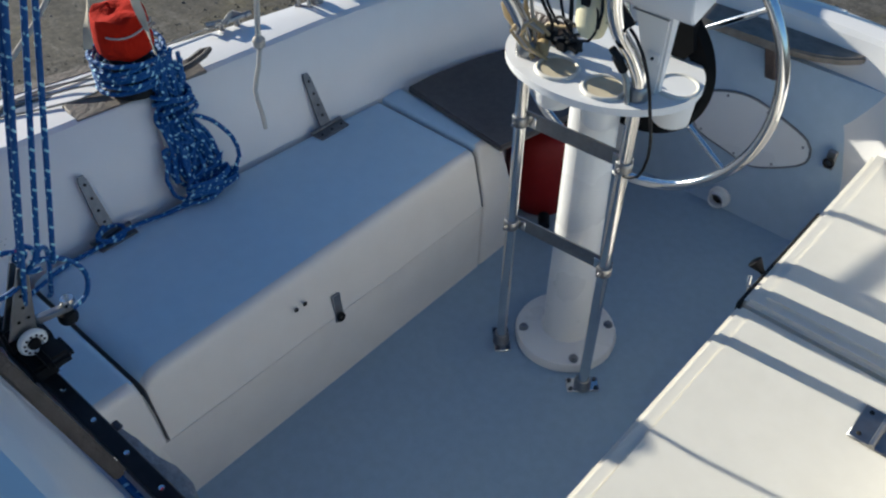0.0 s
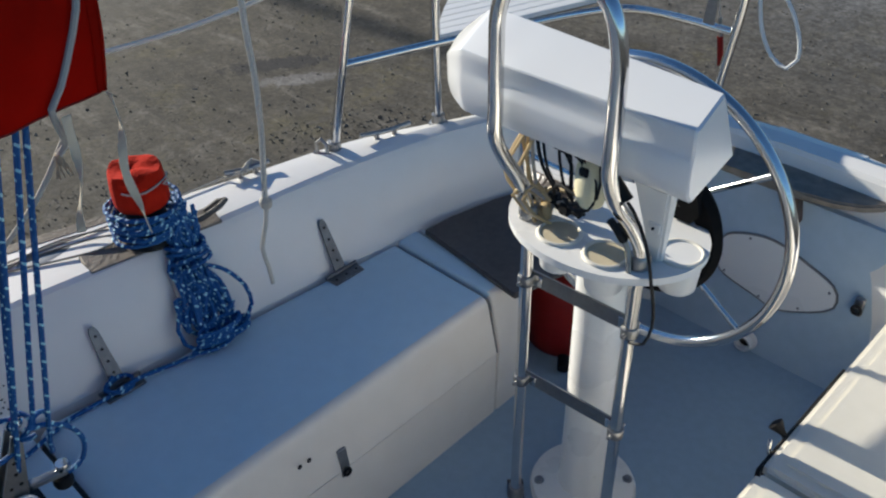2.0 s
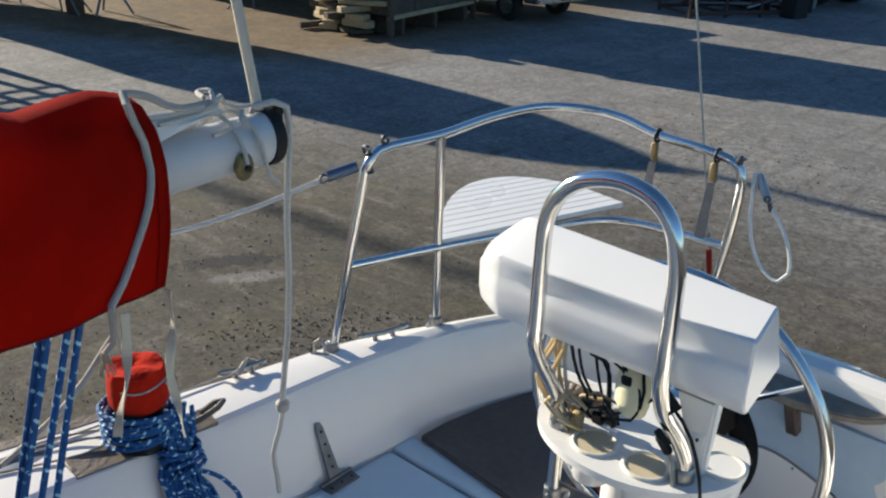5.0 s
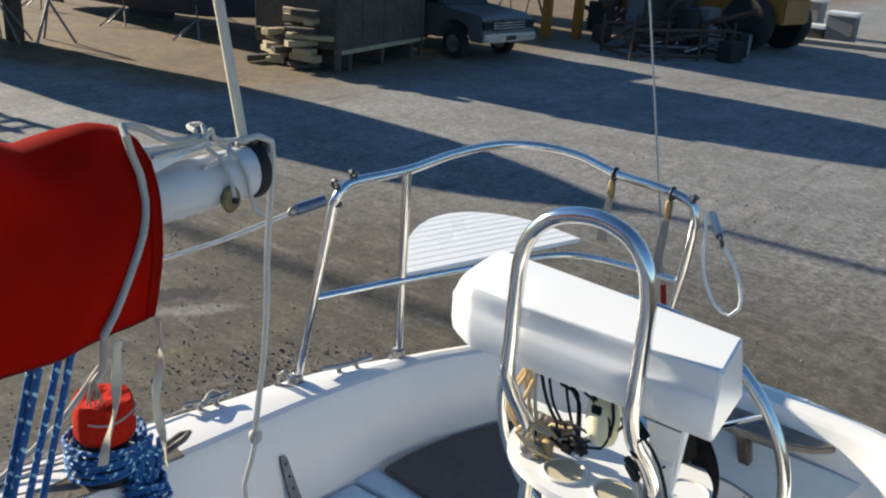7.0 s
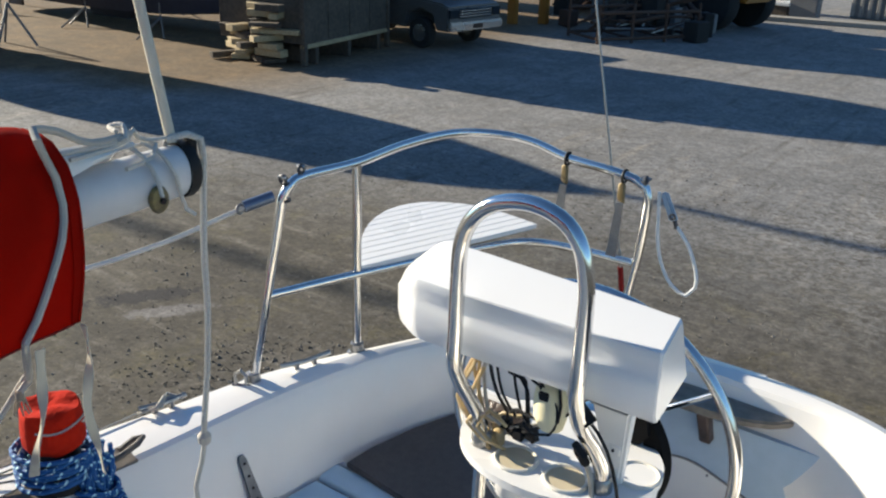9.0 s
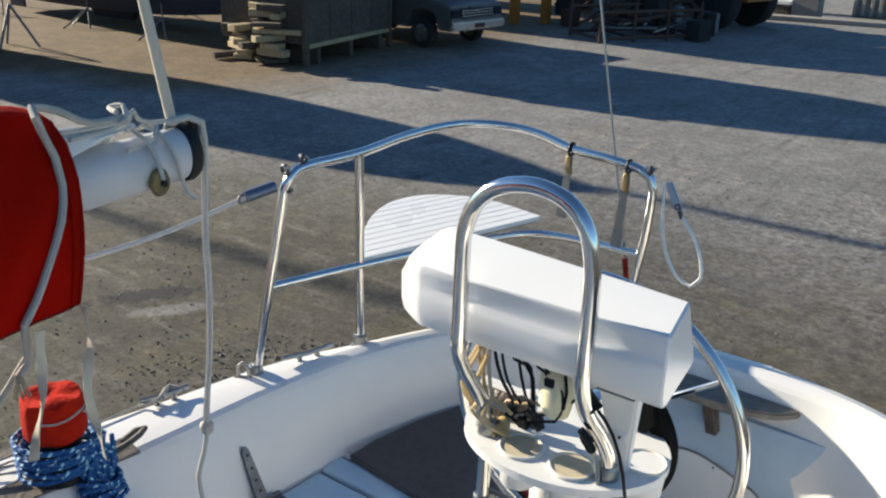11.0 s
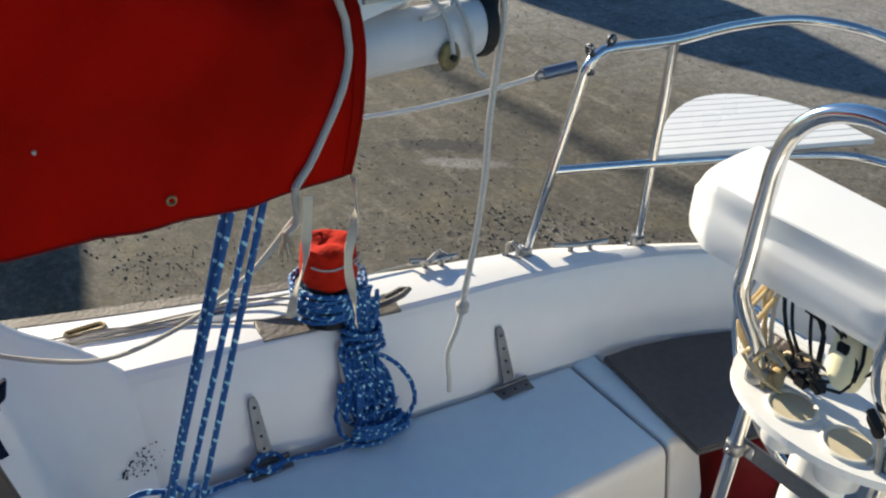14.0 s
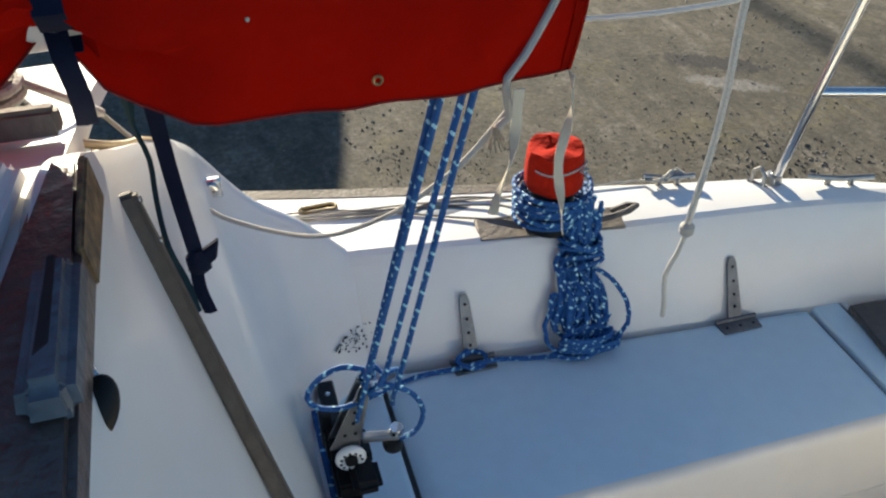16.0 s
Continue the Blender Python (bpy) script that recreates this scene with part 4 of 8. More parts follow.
hoop = [(LX, LY, TABLE_Z - 0.004), (-0.129, -0.153, 0.895), (-0.138, -0.174, 0.945), (-0.147, -0.203, 0.998), (-0.150, GY, 1.045), (-0.149, GY, 1.10), (-0.148, GY, 1.20), (-0.144, GY, 1.268), (-0.125, GY, 1.315),
        (-0.088, GY, 1.348), (-0.038, GY, 1.364), (0.006, GY, 1.363), (0.046, GY, 1.347), (0.074, GY, 1.312), (0.087, GY, 1.255), (0.089, GY, 1.18), (0.088, GY, 1.11), (0.086, -0.217, 1.055),
        (0.089, -0.197, 0.998), (0.101, -0.164, 0.945), (0.113, -0.144, 0.892), (RX_, RY_, TABLE_Z - 0.004)]
bits.append(part("guard_hoop", tube(hoop, 0.0135, 16, step=0.012), STEEL))
for q in (hoop[0], hoop[-1]):
    bits.append(part("hoop_collar", lathe([(0.021, TABLE_Z), (0.020, TABLE_Z + 0.02), (0.0165, TABLE_Z + 0.026)], (q[0], q[1], 0), 18), GALV))
# oval table
table_pts = []
for k in range(56):
    a = 2 * math.pi * k / 56
    u, v = 0.194 * math.cos(a), 0.152 * math.sin(a)
    th = radians(6.0)
    table_pts.append((-0.005 + u * math.cos(th) - v * math.sin(th), -0.073 + u * math.sin(th) + v * math.cos(th)))
bits.append(part("table", slab(table_pts, TABLE_Z - 0.015, TABLE_Z, 0.005, 3), PLASTIC))
for cx, cy, lining in ((-0.049, -0.157, CUPMAT), (0.052, -0.154, CUPMAT), (0.148, -0.064, PLASTIC)):
    cup = part("cup_holder", lathe([(0.002, TABLE_Z - 0.072), (0.030, TABLE_Z - 0.072), (0.034, TABLE_Z - 0.068), (0.039, TABLE_Z - 0.014)], (cx, cy, 0), 28), PLASTIC)
    rim = part("rim", ring((cx, cy, TABLE_Z + 0.001), 0.0385, 0.0045, "z", 32, 8), CREAM)
    liner = part("liner", lathe([(0.037, TABLE_Z + 0.0005), (0.037, TABLE_Z + 0.0025)], (cx, cy, 0), 28), lining)
    for o in (rim, liner):
        o.parent = cup
    bits.append(cup)
under(ped, *bits)

# neck under the instrument housing
neck = thing("binnacle_bracket", "white tapered bracket that carries the instrument housing", "bracket", (0.126, -0.108, TABLE_Z))
under(neck, part("panel", hull8([(0.116, -0.118, TABLE_Z), (0.137, -0.118, TABLE_Z), (0.137, -0.098, TABLE_Z), (0.116, -0.098, TABLE_Z),
                                 (0.060, -0.130, 1.052), (0.148, -0.130, 1.052), (0.148, -0.094, 1.052), (0.060, -0.094, 1.052)], 0.005, 2), PLASTIC),
      part("foot", block((0.110, -0.126, 0.918), (0.134, -0.118, 0.938), 0.002, 1), PLASTIC), part("seam", block((0.072, -0.1315, 1.006), (0.142, -0.124, 1.0075)), GALV),
      part("screw", rod((0.122, -0.130, 0.928), (0.122, -0.122, 0.928), 0.0025, 8), DARKGAP))
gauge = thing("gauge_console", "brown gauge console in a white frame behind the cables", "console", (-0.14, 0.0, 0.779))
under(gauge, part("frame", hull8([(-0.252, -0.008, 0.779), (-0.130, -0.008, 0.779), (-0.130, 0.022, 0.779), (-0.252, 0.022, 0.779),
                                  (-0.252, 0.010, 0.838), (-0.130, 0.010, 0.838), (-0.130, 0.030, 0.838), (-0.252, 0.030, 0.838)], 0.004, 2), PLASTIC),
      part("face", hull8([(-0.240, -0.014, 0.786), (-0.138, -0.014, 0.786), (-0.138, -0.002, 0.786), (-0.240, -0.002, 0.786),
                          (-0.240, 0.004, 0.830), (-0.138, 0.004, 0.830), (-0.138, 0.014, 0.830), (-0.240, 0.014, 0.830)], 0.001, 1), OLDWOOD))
# instrument housing: a tapering box with chamfered end
def box_ring(x, back_top, front_top, low_y, low_z, back_low, ridge, swell=0.4):
    """Section of the housing at x: a crisp top edge, a face drawn in a little below it, then a soft ridge and the lower front."""
    yt, zt = front_top
    yb, zb = back_top
    h = zt - low_z
    face = [(yt, zt - 0.003), (yt + 0.010 * ridge, zt - 0.16 * h), (yt + 0.014 * ridge, zt - 0.30 * h), (yt + 0.010 * ridge - 0.002 * swell, zt - 0.37 * h), (yt - 0.006 * swell, zt - 0.43 * h),
            (yt - 0.008 * swell, zt - 0.52 * h), (yt - 0.006 * swell, zt - 0.72 * h), (yt + 0.003, zt - 0.88 * h), (low_y, low_z)]
    top = [(yb + 0.002, zb - 0.005), (yb - 0.002, zb - 0.0005), (yb - 0.007, zb - 0.0015), (yt + 0.006, zt + 0.002), (yt + 0.0015, zt)]
    return [(x, y, z) for y, z in top + face] + [(x, *back_low)]


def box_end(x, k):
    """Sections of the chamfered outer end; k is how far they are drawn in."""
    return box_ring(x, (-0.104 - 0.026 * k, 1.212 - 0.066 * k), (-0.193 + 0.034 * k, 1.165 - 0.040 * k), -0.186 + 0.032 * k, 1.042 + 0.010 * k, (-0.079 - 0.030 * k, 1.042 + 0.010 * k), 0.0, 0.25 * (1 - k))


box_rings = [box_end(x, k) for x, k in ((-0.326, 1.12), (-0.3235, 1.0), (-0.318, 0.86), (-0.308, 0.68), (-0.292, 0.44), (-0.272, 0.17), (-0.261, 0.05), (-0.252, 0.0))]
box_rings += [box_ring(-0.185, (-0.105, 1.211), (-0.191, 1.162), -0.183, 1.041, (-0.077, 1.045), 0.10, 0.4),
              box_ring(-0.158, (-0.106, 1.211), (-0.191, 1.163), -0.182, 1.041, (-0.076, 1.048), 0.45, 0.6),
              box_ring(0.12, (-0.117, 1.206), (-0.191, 1.168), -0.178, 1.040, (-0.065, 1.068), 0.30, 0.3),
              box_ring(0.204, (-0.120, 1.203), (-0.191, 1.170), -0.176, 1.040, (-0.060, 1.075), 0.10, 0.1),
              box_ring(0.208, (-0.122, 1.199), (-0.188, 1.167), -0.174, 1.043, (-0.064, 1.076), 0.10, 0.1)]
bm = bmesh.new()
rings_b = [[bm.verts.new(p) for p in r] for r in box_rings]
NB = len(rings_b[0])
for a, b in zip(rings_b, rings_b[1:]):
    for k in range(NB):
        bm.faces.new((a[k], a[(k + 1) % NB], b[(k + 1) % NB], b[k]))
bm.faces.new(rings_b[0][::-1])
bm.faces.new(rings_b[-1])
bmesh.ops.recalc_face_normals(bm, faces=bm.faces)
housing = thing("instrument_housing", "white plastic instrument housing on the pedestal guard", "instrument housing", (-0.05, -0.13, 1.04))
under(housing, part("cover", bm, GLOSSWHITE, smooth=36),
      part("recess", block((-0.12, -0.13, 1.035), (0.04, -0.10, 1.052)), DARKGAP))

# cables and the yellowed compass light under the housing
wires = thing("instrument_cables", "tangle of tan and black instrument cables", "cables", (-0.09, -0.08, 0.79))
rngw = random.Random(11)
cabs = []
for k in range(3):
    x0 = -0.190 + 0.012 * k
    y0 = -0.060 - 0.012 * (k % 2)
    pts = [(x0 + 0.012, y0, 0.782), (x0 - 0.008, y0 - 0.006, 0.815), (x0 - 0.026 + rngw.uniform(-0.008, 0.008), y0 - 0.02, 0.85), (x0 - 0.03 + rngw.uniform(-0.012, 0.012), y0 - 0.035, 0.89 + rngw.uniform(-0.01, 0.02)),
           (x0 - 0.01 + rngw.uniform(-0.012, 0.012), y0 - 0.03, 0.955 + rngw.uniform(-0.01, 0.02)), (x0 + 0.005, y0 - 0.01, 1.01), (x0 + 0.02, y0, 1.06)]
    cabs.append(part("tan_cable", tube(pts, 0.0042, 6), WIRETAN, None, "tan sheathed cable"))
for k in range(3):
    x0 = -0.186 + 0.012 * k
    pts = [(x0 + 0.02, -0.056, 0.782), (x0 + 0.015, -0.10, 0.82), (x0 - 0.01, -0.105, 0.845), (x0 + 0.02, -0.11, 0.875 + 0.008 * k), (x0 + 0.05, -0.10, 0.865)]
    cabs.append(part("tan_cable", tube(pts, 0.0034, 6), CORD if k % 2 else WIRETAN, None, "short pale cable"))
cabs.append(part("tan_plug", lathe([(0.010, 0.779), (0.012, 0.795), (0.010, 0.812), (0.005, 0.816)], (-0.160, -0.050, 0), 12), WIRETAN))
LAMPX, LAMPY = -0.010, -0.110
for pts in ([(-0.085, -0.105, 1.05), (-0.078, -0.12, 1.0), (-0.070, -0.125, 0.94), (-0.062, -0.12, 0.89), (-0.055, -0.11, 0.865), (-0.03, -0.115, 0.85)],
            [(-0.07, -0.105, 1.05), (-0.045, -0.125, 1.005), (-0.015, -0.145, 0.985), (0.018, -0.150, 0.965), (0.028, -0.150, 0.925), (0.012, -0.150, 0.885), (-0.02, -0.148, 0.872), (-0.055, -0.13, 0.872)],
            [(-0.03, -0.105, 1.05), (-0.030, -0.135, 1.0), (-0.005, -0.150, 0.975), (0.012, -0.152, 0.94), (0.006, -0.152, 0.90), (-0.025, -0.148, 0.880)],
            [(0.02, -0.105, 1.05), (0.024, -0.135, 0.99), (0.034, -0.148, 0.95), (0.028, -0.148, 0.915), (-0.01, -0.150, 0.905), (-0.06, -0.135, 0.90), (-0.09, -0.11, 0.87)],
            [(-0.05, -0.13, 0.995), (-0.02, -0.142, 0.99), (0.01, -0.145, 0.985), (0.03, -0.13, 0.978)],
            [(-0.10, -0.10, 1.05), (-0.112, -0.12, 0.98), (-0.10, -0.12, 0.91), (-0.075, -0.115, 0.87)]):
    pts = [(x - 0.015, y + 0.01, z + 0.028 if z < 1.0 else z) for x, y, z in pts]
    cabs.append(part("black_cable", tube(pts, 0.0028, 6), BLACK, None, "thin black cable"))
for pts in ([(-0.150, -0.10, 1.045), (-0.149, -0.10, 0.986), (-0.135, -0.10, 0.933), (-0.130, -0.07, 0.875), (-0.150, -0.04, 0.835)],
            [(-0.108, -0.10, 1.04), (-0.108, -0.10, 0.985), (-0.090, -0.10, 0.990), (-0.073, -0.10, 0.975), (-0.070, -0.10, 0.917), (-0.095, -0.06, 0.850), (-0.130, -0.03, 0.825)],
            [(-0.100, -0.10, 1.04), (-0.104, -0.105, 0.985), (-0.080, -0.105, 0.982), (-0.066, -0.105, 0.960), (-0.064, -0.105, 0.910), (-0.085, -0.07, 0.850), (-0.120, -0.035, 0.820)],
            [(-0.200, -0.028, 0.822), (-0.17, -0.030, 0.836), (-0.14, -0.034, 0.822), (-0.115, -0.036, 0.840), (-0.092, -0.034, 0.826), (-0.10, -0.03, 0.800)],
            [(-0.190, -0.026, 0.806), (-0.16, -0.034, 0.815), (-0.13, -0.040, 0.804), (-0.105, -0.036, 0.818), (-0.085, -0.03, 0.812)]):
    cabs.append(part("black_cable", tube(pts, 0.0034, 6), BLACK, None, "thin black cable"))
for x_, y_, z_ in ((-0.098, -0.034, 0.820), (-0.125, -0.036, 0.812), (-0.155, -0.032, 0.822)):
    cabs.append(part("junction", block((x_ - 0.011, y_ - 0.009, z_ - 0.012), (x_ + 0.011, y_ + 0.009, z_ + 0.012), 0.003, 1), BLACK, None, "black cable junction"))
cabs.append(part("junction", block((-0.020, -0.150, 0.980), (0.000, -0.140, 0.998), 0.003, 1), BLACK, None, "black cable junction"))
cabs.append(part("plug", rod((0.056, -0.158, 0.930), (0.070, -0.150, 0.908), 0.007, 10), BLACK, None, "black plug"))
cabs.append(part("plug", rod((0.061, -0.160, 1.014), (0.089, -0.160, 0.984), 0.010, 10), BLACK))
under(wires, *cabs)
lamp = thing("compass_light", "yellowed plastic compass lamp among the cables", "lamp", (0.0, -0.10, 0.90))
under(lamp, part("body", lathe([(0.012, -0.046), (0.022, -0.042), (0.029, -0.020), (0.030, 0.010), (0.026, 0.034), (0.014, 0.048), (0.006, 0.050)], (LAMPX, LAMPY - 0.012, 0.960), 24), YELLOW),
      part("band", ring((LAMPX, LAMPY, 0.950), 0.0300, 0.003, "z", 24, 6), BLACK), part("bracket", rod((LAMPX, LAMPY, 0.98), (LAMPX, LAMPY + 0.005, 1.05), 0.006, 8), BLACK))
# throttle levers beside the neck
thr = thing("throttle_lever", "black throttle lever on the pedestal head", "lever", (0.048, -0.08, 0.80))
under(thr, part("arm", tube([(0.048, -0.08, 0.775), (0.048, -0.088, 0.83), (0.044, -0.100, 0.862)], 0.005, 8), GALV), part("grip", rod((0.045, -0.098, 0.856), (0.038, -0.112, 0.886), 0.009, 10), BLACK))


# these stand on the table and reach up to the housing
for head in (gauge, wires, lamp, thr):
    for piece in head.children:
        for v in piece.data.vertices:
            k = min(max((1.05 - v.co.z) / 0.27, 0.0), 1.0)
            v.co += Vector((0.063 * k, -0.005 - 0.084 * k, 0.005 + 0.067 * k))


# a fan of tan and cream cables that rises from one hole in the table
for k, pts in enumerate(([(-0.128, -0.128, 0.852), (-0.140, -0.125, 0.890), (-0.160, -0.120, 0.943), (-0.172, -0.120, 0.985), (-0.168, -0.120, 1.010), (-0.150, -0.120, 1.045)],
                         [(-0.124, -0.127, 0.852), (-0.136, -0.120, 0.900), (-0.143, -0.120, 0.930), (-0.149, -0.120, 0.990), (-0.140, -0.118, 1.045)],
                         [(-0.130, -0.124, 0.852), (-0.150, -0.124, 0.900), (-0.158, -0.122, 0.950), (-0.160, -0.120, 1.000), (-0.148, -0.118, 1.045)],
                         [(-0.118, -0.126, 0.852), (-0.122, -0.118, 0.885), (-0.110, -0.110, 0.903), (-0.080, -0.105, 0.905), (-0.054, -0.100, 0.915)],
                         [(-0.100, -0.122, 0.852), (-0.098, -0.115, 0.875), (-0.080, -0.110, 0.885), (-0.060, -0.108, 0.893), (-0.035, -0.105, 0.905)],
                         [(-0.105, -0.124, 0.852), (-0.115, -0.118, 0.890), (-0.135, -0.118, 0.905), (-0.150, -0.120, 0.890), (-0.140, -0.126, 0.856)])):
    under(wires, part("tan_cable", tube(pts, 0.0037, 7), CORD if k in (1, 4) else WIRETAN, None, "pale cream cable" if k in (1, 4) else "tan sheathed cable"))
under(wires, part("black_cable", tube([(0.104, -0.186, 1.002), (0.119, -0.190, 0.993), (0.137, -0.191, 0.969), (0.150, -0.190, 0.938), (0.160, -0.189, 0.904), (0.166, -0.187, 0.868), (0.172, -0.180, 0.82), (0.171, -0.173, 0.765), (0.156, -0.168, 0.714), (0.122, -0.158, 0.690)], 0.0030, 8), BLACK, None, "long black cable"))

# ---- steering wheel ----
WC = Vector((-0.048, 0.12, 0.774))
wheel = thing("ship_helm", "chromed steering wheel with thin spokes and black drive ring", "steering wheel", WC)
wp = [part("rim", ring(WC, 0.319, 0.0125, "y", 72, 12), STEEL), part("hub", lathe([(0.045, -0.05), (0.05, -0.02), (0.05, 0.02), (0.03, 0.035)], WC, 24, turn=turn90), STEEL)]
for k in range(5):
    a = radians(35 + 72 * k)
    d = Vector((math.cos(a), 0, math.sin(a)))
    wp.append(part("spoke", rod(WC + d * 0.04 + Vector((0, -0.01, 0)), WC + d * 0.314, 0.0065, 10), STEEL))
dr = [(0.117, 0.030), (0.117, 0.060), (0.150, 0.064), (0.1615, 0.045), (0.152, 0.030)]
bm = bmesh.new()
sweep = [radians(50 - 225 * k / 44) for k in range(45)]
rr = [[bm.verts.new((0.0103 + r * math.cos(a), y, 0.8065 + r * math.sin(a))) for a in sweep] for r, y in dr]
for i in range(5):
    a, b = rr[i], rr[(i + 1) % 5]
    for k in range(44):
        bm.faces.new((a[k], a[k + 1], b[k + 1], b[k]))
bm.faces.new([r[0] for r in rr])
bm.faces.new([r[-1] for r in rr][::-1])
wp.append(part("drive_ring", bm, RINGBLACK, None, "black plastic drive ring"))
arm = [(0.072, 0.915), (0.100, 0.926), (0.118, 0.925), (0.128, 0.880), (0.113, 0.857), (0.090, 0.856), (0.065, 0.858), (0.064, 0.877), (0.090, 0.884), (0.074, 0.895)]
bm = bmesh.new()
lo = [bm.verts.new((x, 0.018, z)) for x, z in arm]
hi = [bm.verts.new((x, 0.050, z)) for x, z in arm]
bm.faces.new(lo[::-1])
bm.faces.new(hi)
for k in range(len(arm)):
    bm.faces.new((lo[k], lo[(k + 1) % len(arm)], hi[(k + 1) % len(arm)], hi[k]))
wp.append(part("ring_arm", bm, RINGBLACK, None, "forked black plastic arm"))
wp.append(part("axle", rod((WC.x, 0.0, WC.z), (WC.x, 0.13, WC.z), 0.02, 14), STEEL))
under(wheel, *wp)

# ---- stern rail ----
rail = thing("stern_rail", "polished stainless stern pushpit rail", "rail", (-0.85, 0.3, DECK_Z))
top_pts = [(-0.935, 0.020, 0.63), (-0.915, 0.045, 0.80), (-0.890, 0.085, 1.05), (-0.884, 0.095, 1.105), (-0.876, 0.118, 1.137), (-0.872, 0.16, 1.148), (-0.848, 0.327, 1.15), (-0.865, 0.537, 1.15), (-0.852, 0.70, 1.15),
           (-0.815, 0.805, 1.145), (-0.735, 0.872, 1.138), (-0.64, 0.885, 1.13), (-0.515, 0.862, 1.112), (-0.38, 0.845, 1.108), (-0.300, 0.850, 1.095), (-0.268, 0.855, 1.075), (-0.258, 0.858, 1.04), (-0.266, 0.855, 0.90), (-0.285, 0.85, 0.75), (-0.30, 0.845, 0.61)]
rp = [part("top_rail", tube(top_pts, R, 14, step=0.02), STEEL),
      part("upright", rod((-0.838, 0.312, 0.60), (-0.846, 0.325, 1.15), R * 0.95, 12), STEEL),
      part("middle_rail", tube([(-0.908, 0.056, 0.850), (-0.838, 0.310, 0.843), (-0.76, 0.56, 0.836), (-0.69, 0.75, 0.831), (-0.61, 0.86, 0.831), (-0.45, 0.875, 0.84), (-0.272, 0.856, 0.85)], R * 0.9, 12), STEEL)]
for x, y, r in ((-0.937, 0.017, 0.034), (-0.838, 0.312, 0.028)):
    rp.append(part("base_flange", lathe([(r, 0.601), (r, 0.607), (0.02, 0.610), (0.018, 0.635), (0.014, 0.637)], (x, y, 0), 20), GALV))
    for k in range(3):
        a = 2.1 * k + 0.4
        rp.append(part("bolt", lathe([(0.006, 0.607), (0.006, 0.613), (0.003, 0.614)], (x + 0.026 * math.cos(a), y + 0.026 * math.sin(a), 0), 8), GALV))
for c_, ax_ in (((-0.884, 0.098, 1.150), "y"), ((-0.873, 0.150, 1.168), "x"), ((-0.880, 0.100, 1.098), "z"), ((-0.268, 0.850, 1.098), "x")):
    rp.append(part("rail_clamp", ring(c_, 0.010, 0.0045, ax_, 14, 8), DARKSTEEL))
    rp.append(part("clamp_pin", rod((c_[0] - 0.014, c_[1], c_[2] + 0.006), (c_[0] + 0.014, c_[1], c_[2] + 0.006), 0.0045, 8), GALV))
under(rail, *rp)
bolts = thing("deck_shackle", "steel shackle beside the rail base", "shackle", (-0.945, -0.01, 0.60))
under(bolts, part("bow", tube([(-0.955, -0.025, 0.602), (-0.958, -0.025, 0.64), (-0.945, -0.018, 0.655), (-0.932, -0.012, 0.64), (-0.93, -0.012, 0.602)], 0.005, 8), GALV),
      part("pin", rod((-0.965, -0.03, 0.612), (-0.922, -0.008, 0.612), 0.005, 8), GALV))

# white slatted seat on the rail's quarter
qs = thing("quarter_seat", "white slatted plastic seat on the stern rail", "seat", (-0.85, 0.7, 0.86))
outer = spline([(-0.836, 0.320, 0), (-0.916, 0.410, 0), (-1.012, 0.550, 0), (-1.062, 0.670, 0), (-1.072, 0.775, 0), (-1.030, 0.872, 0), (-0.935, 0.936, 0), (-0.83, 0.958, 0), (-0.72, 0.945, 0), (-0.637, 0.930, 0)], 0.002)
seat_a, seat_b = Vector((-0.836, 0.320, 0)), Vector((-0.637, 0.925, 0))
axis_s = (seat_b - seat_a).normalized()
side_s = Vector((-axis_s.y, axis_s.x, 0))
span = (seat_b - seat_a).length
strips = 10
seat_w = max((p - seat_a).dot(side_s) for p in outer) - 0.0008
for k in range(strips):
    w0, w1 = seat_w * k / strips + 0.0012, seat_w * (k + 1) / strips - 0.0012 * (k < strips - 1)
    # where each strip is cut by the curved outer edge
    def reach_at(w):
        s = [(p - seat_a).dot(axis_s) for p in outer if (p - seat_a).dot(side_s) >= w]
        return (min(s), max(s)) if s else None
    ra, rb = reach_at(w0), reach_at(w1)
    if not ra:
        continue
    rb = rb or ((ra[0] + ra[1]) / 2 - 0.03, (ra[0] + ra[1]) / 2 + 0.03)
    ws = [w0 + (w1 - w0) * j / 4 for j in range(5)]
    ends = [reach_at(w) or rb for w in ws]
    pts = [seat_a + axis_s * e[0] + side_s * w for w, e in zip(ws, ends)][::-1] + [seat_a + axis_s * e[1] + side_s * w for w, e in zip(ws, ends)]
    under(qs, part("slat", slab([(p.x, p.y) for p in pts], 0.848, 0.862, 0.0012, 1), PLASTIC))
under(qs, part("backing", slab([(seat_a + axis_s * 0.02 + side_s * 0.01).to_2d(), (seat_a + axis_s * (span - 0.02) + side_s * 0.01).to_2d(),
                                (seat_a + axis_s * 0.50 + side_s * 0.22).to_2d(), (seat_a + axis_s * 0.18 + side_s * 0.20).to_2d()], 0.842, 0.849), GALV))

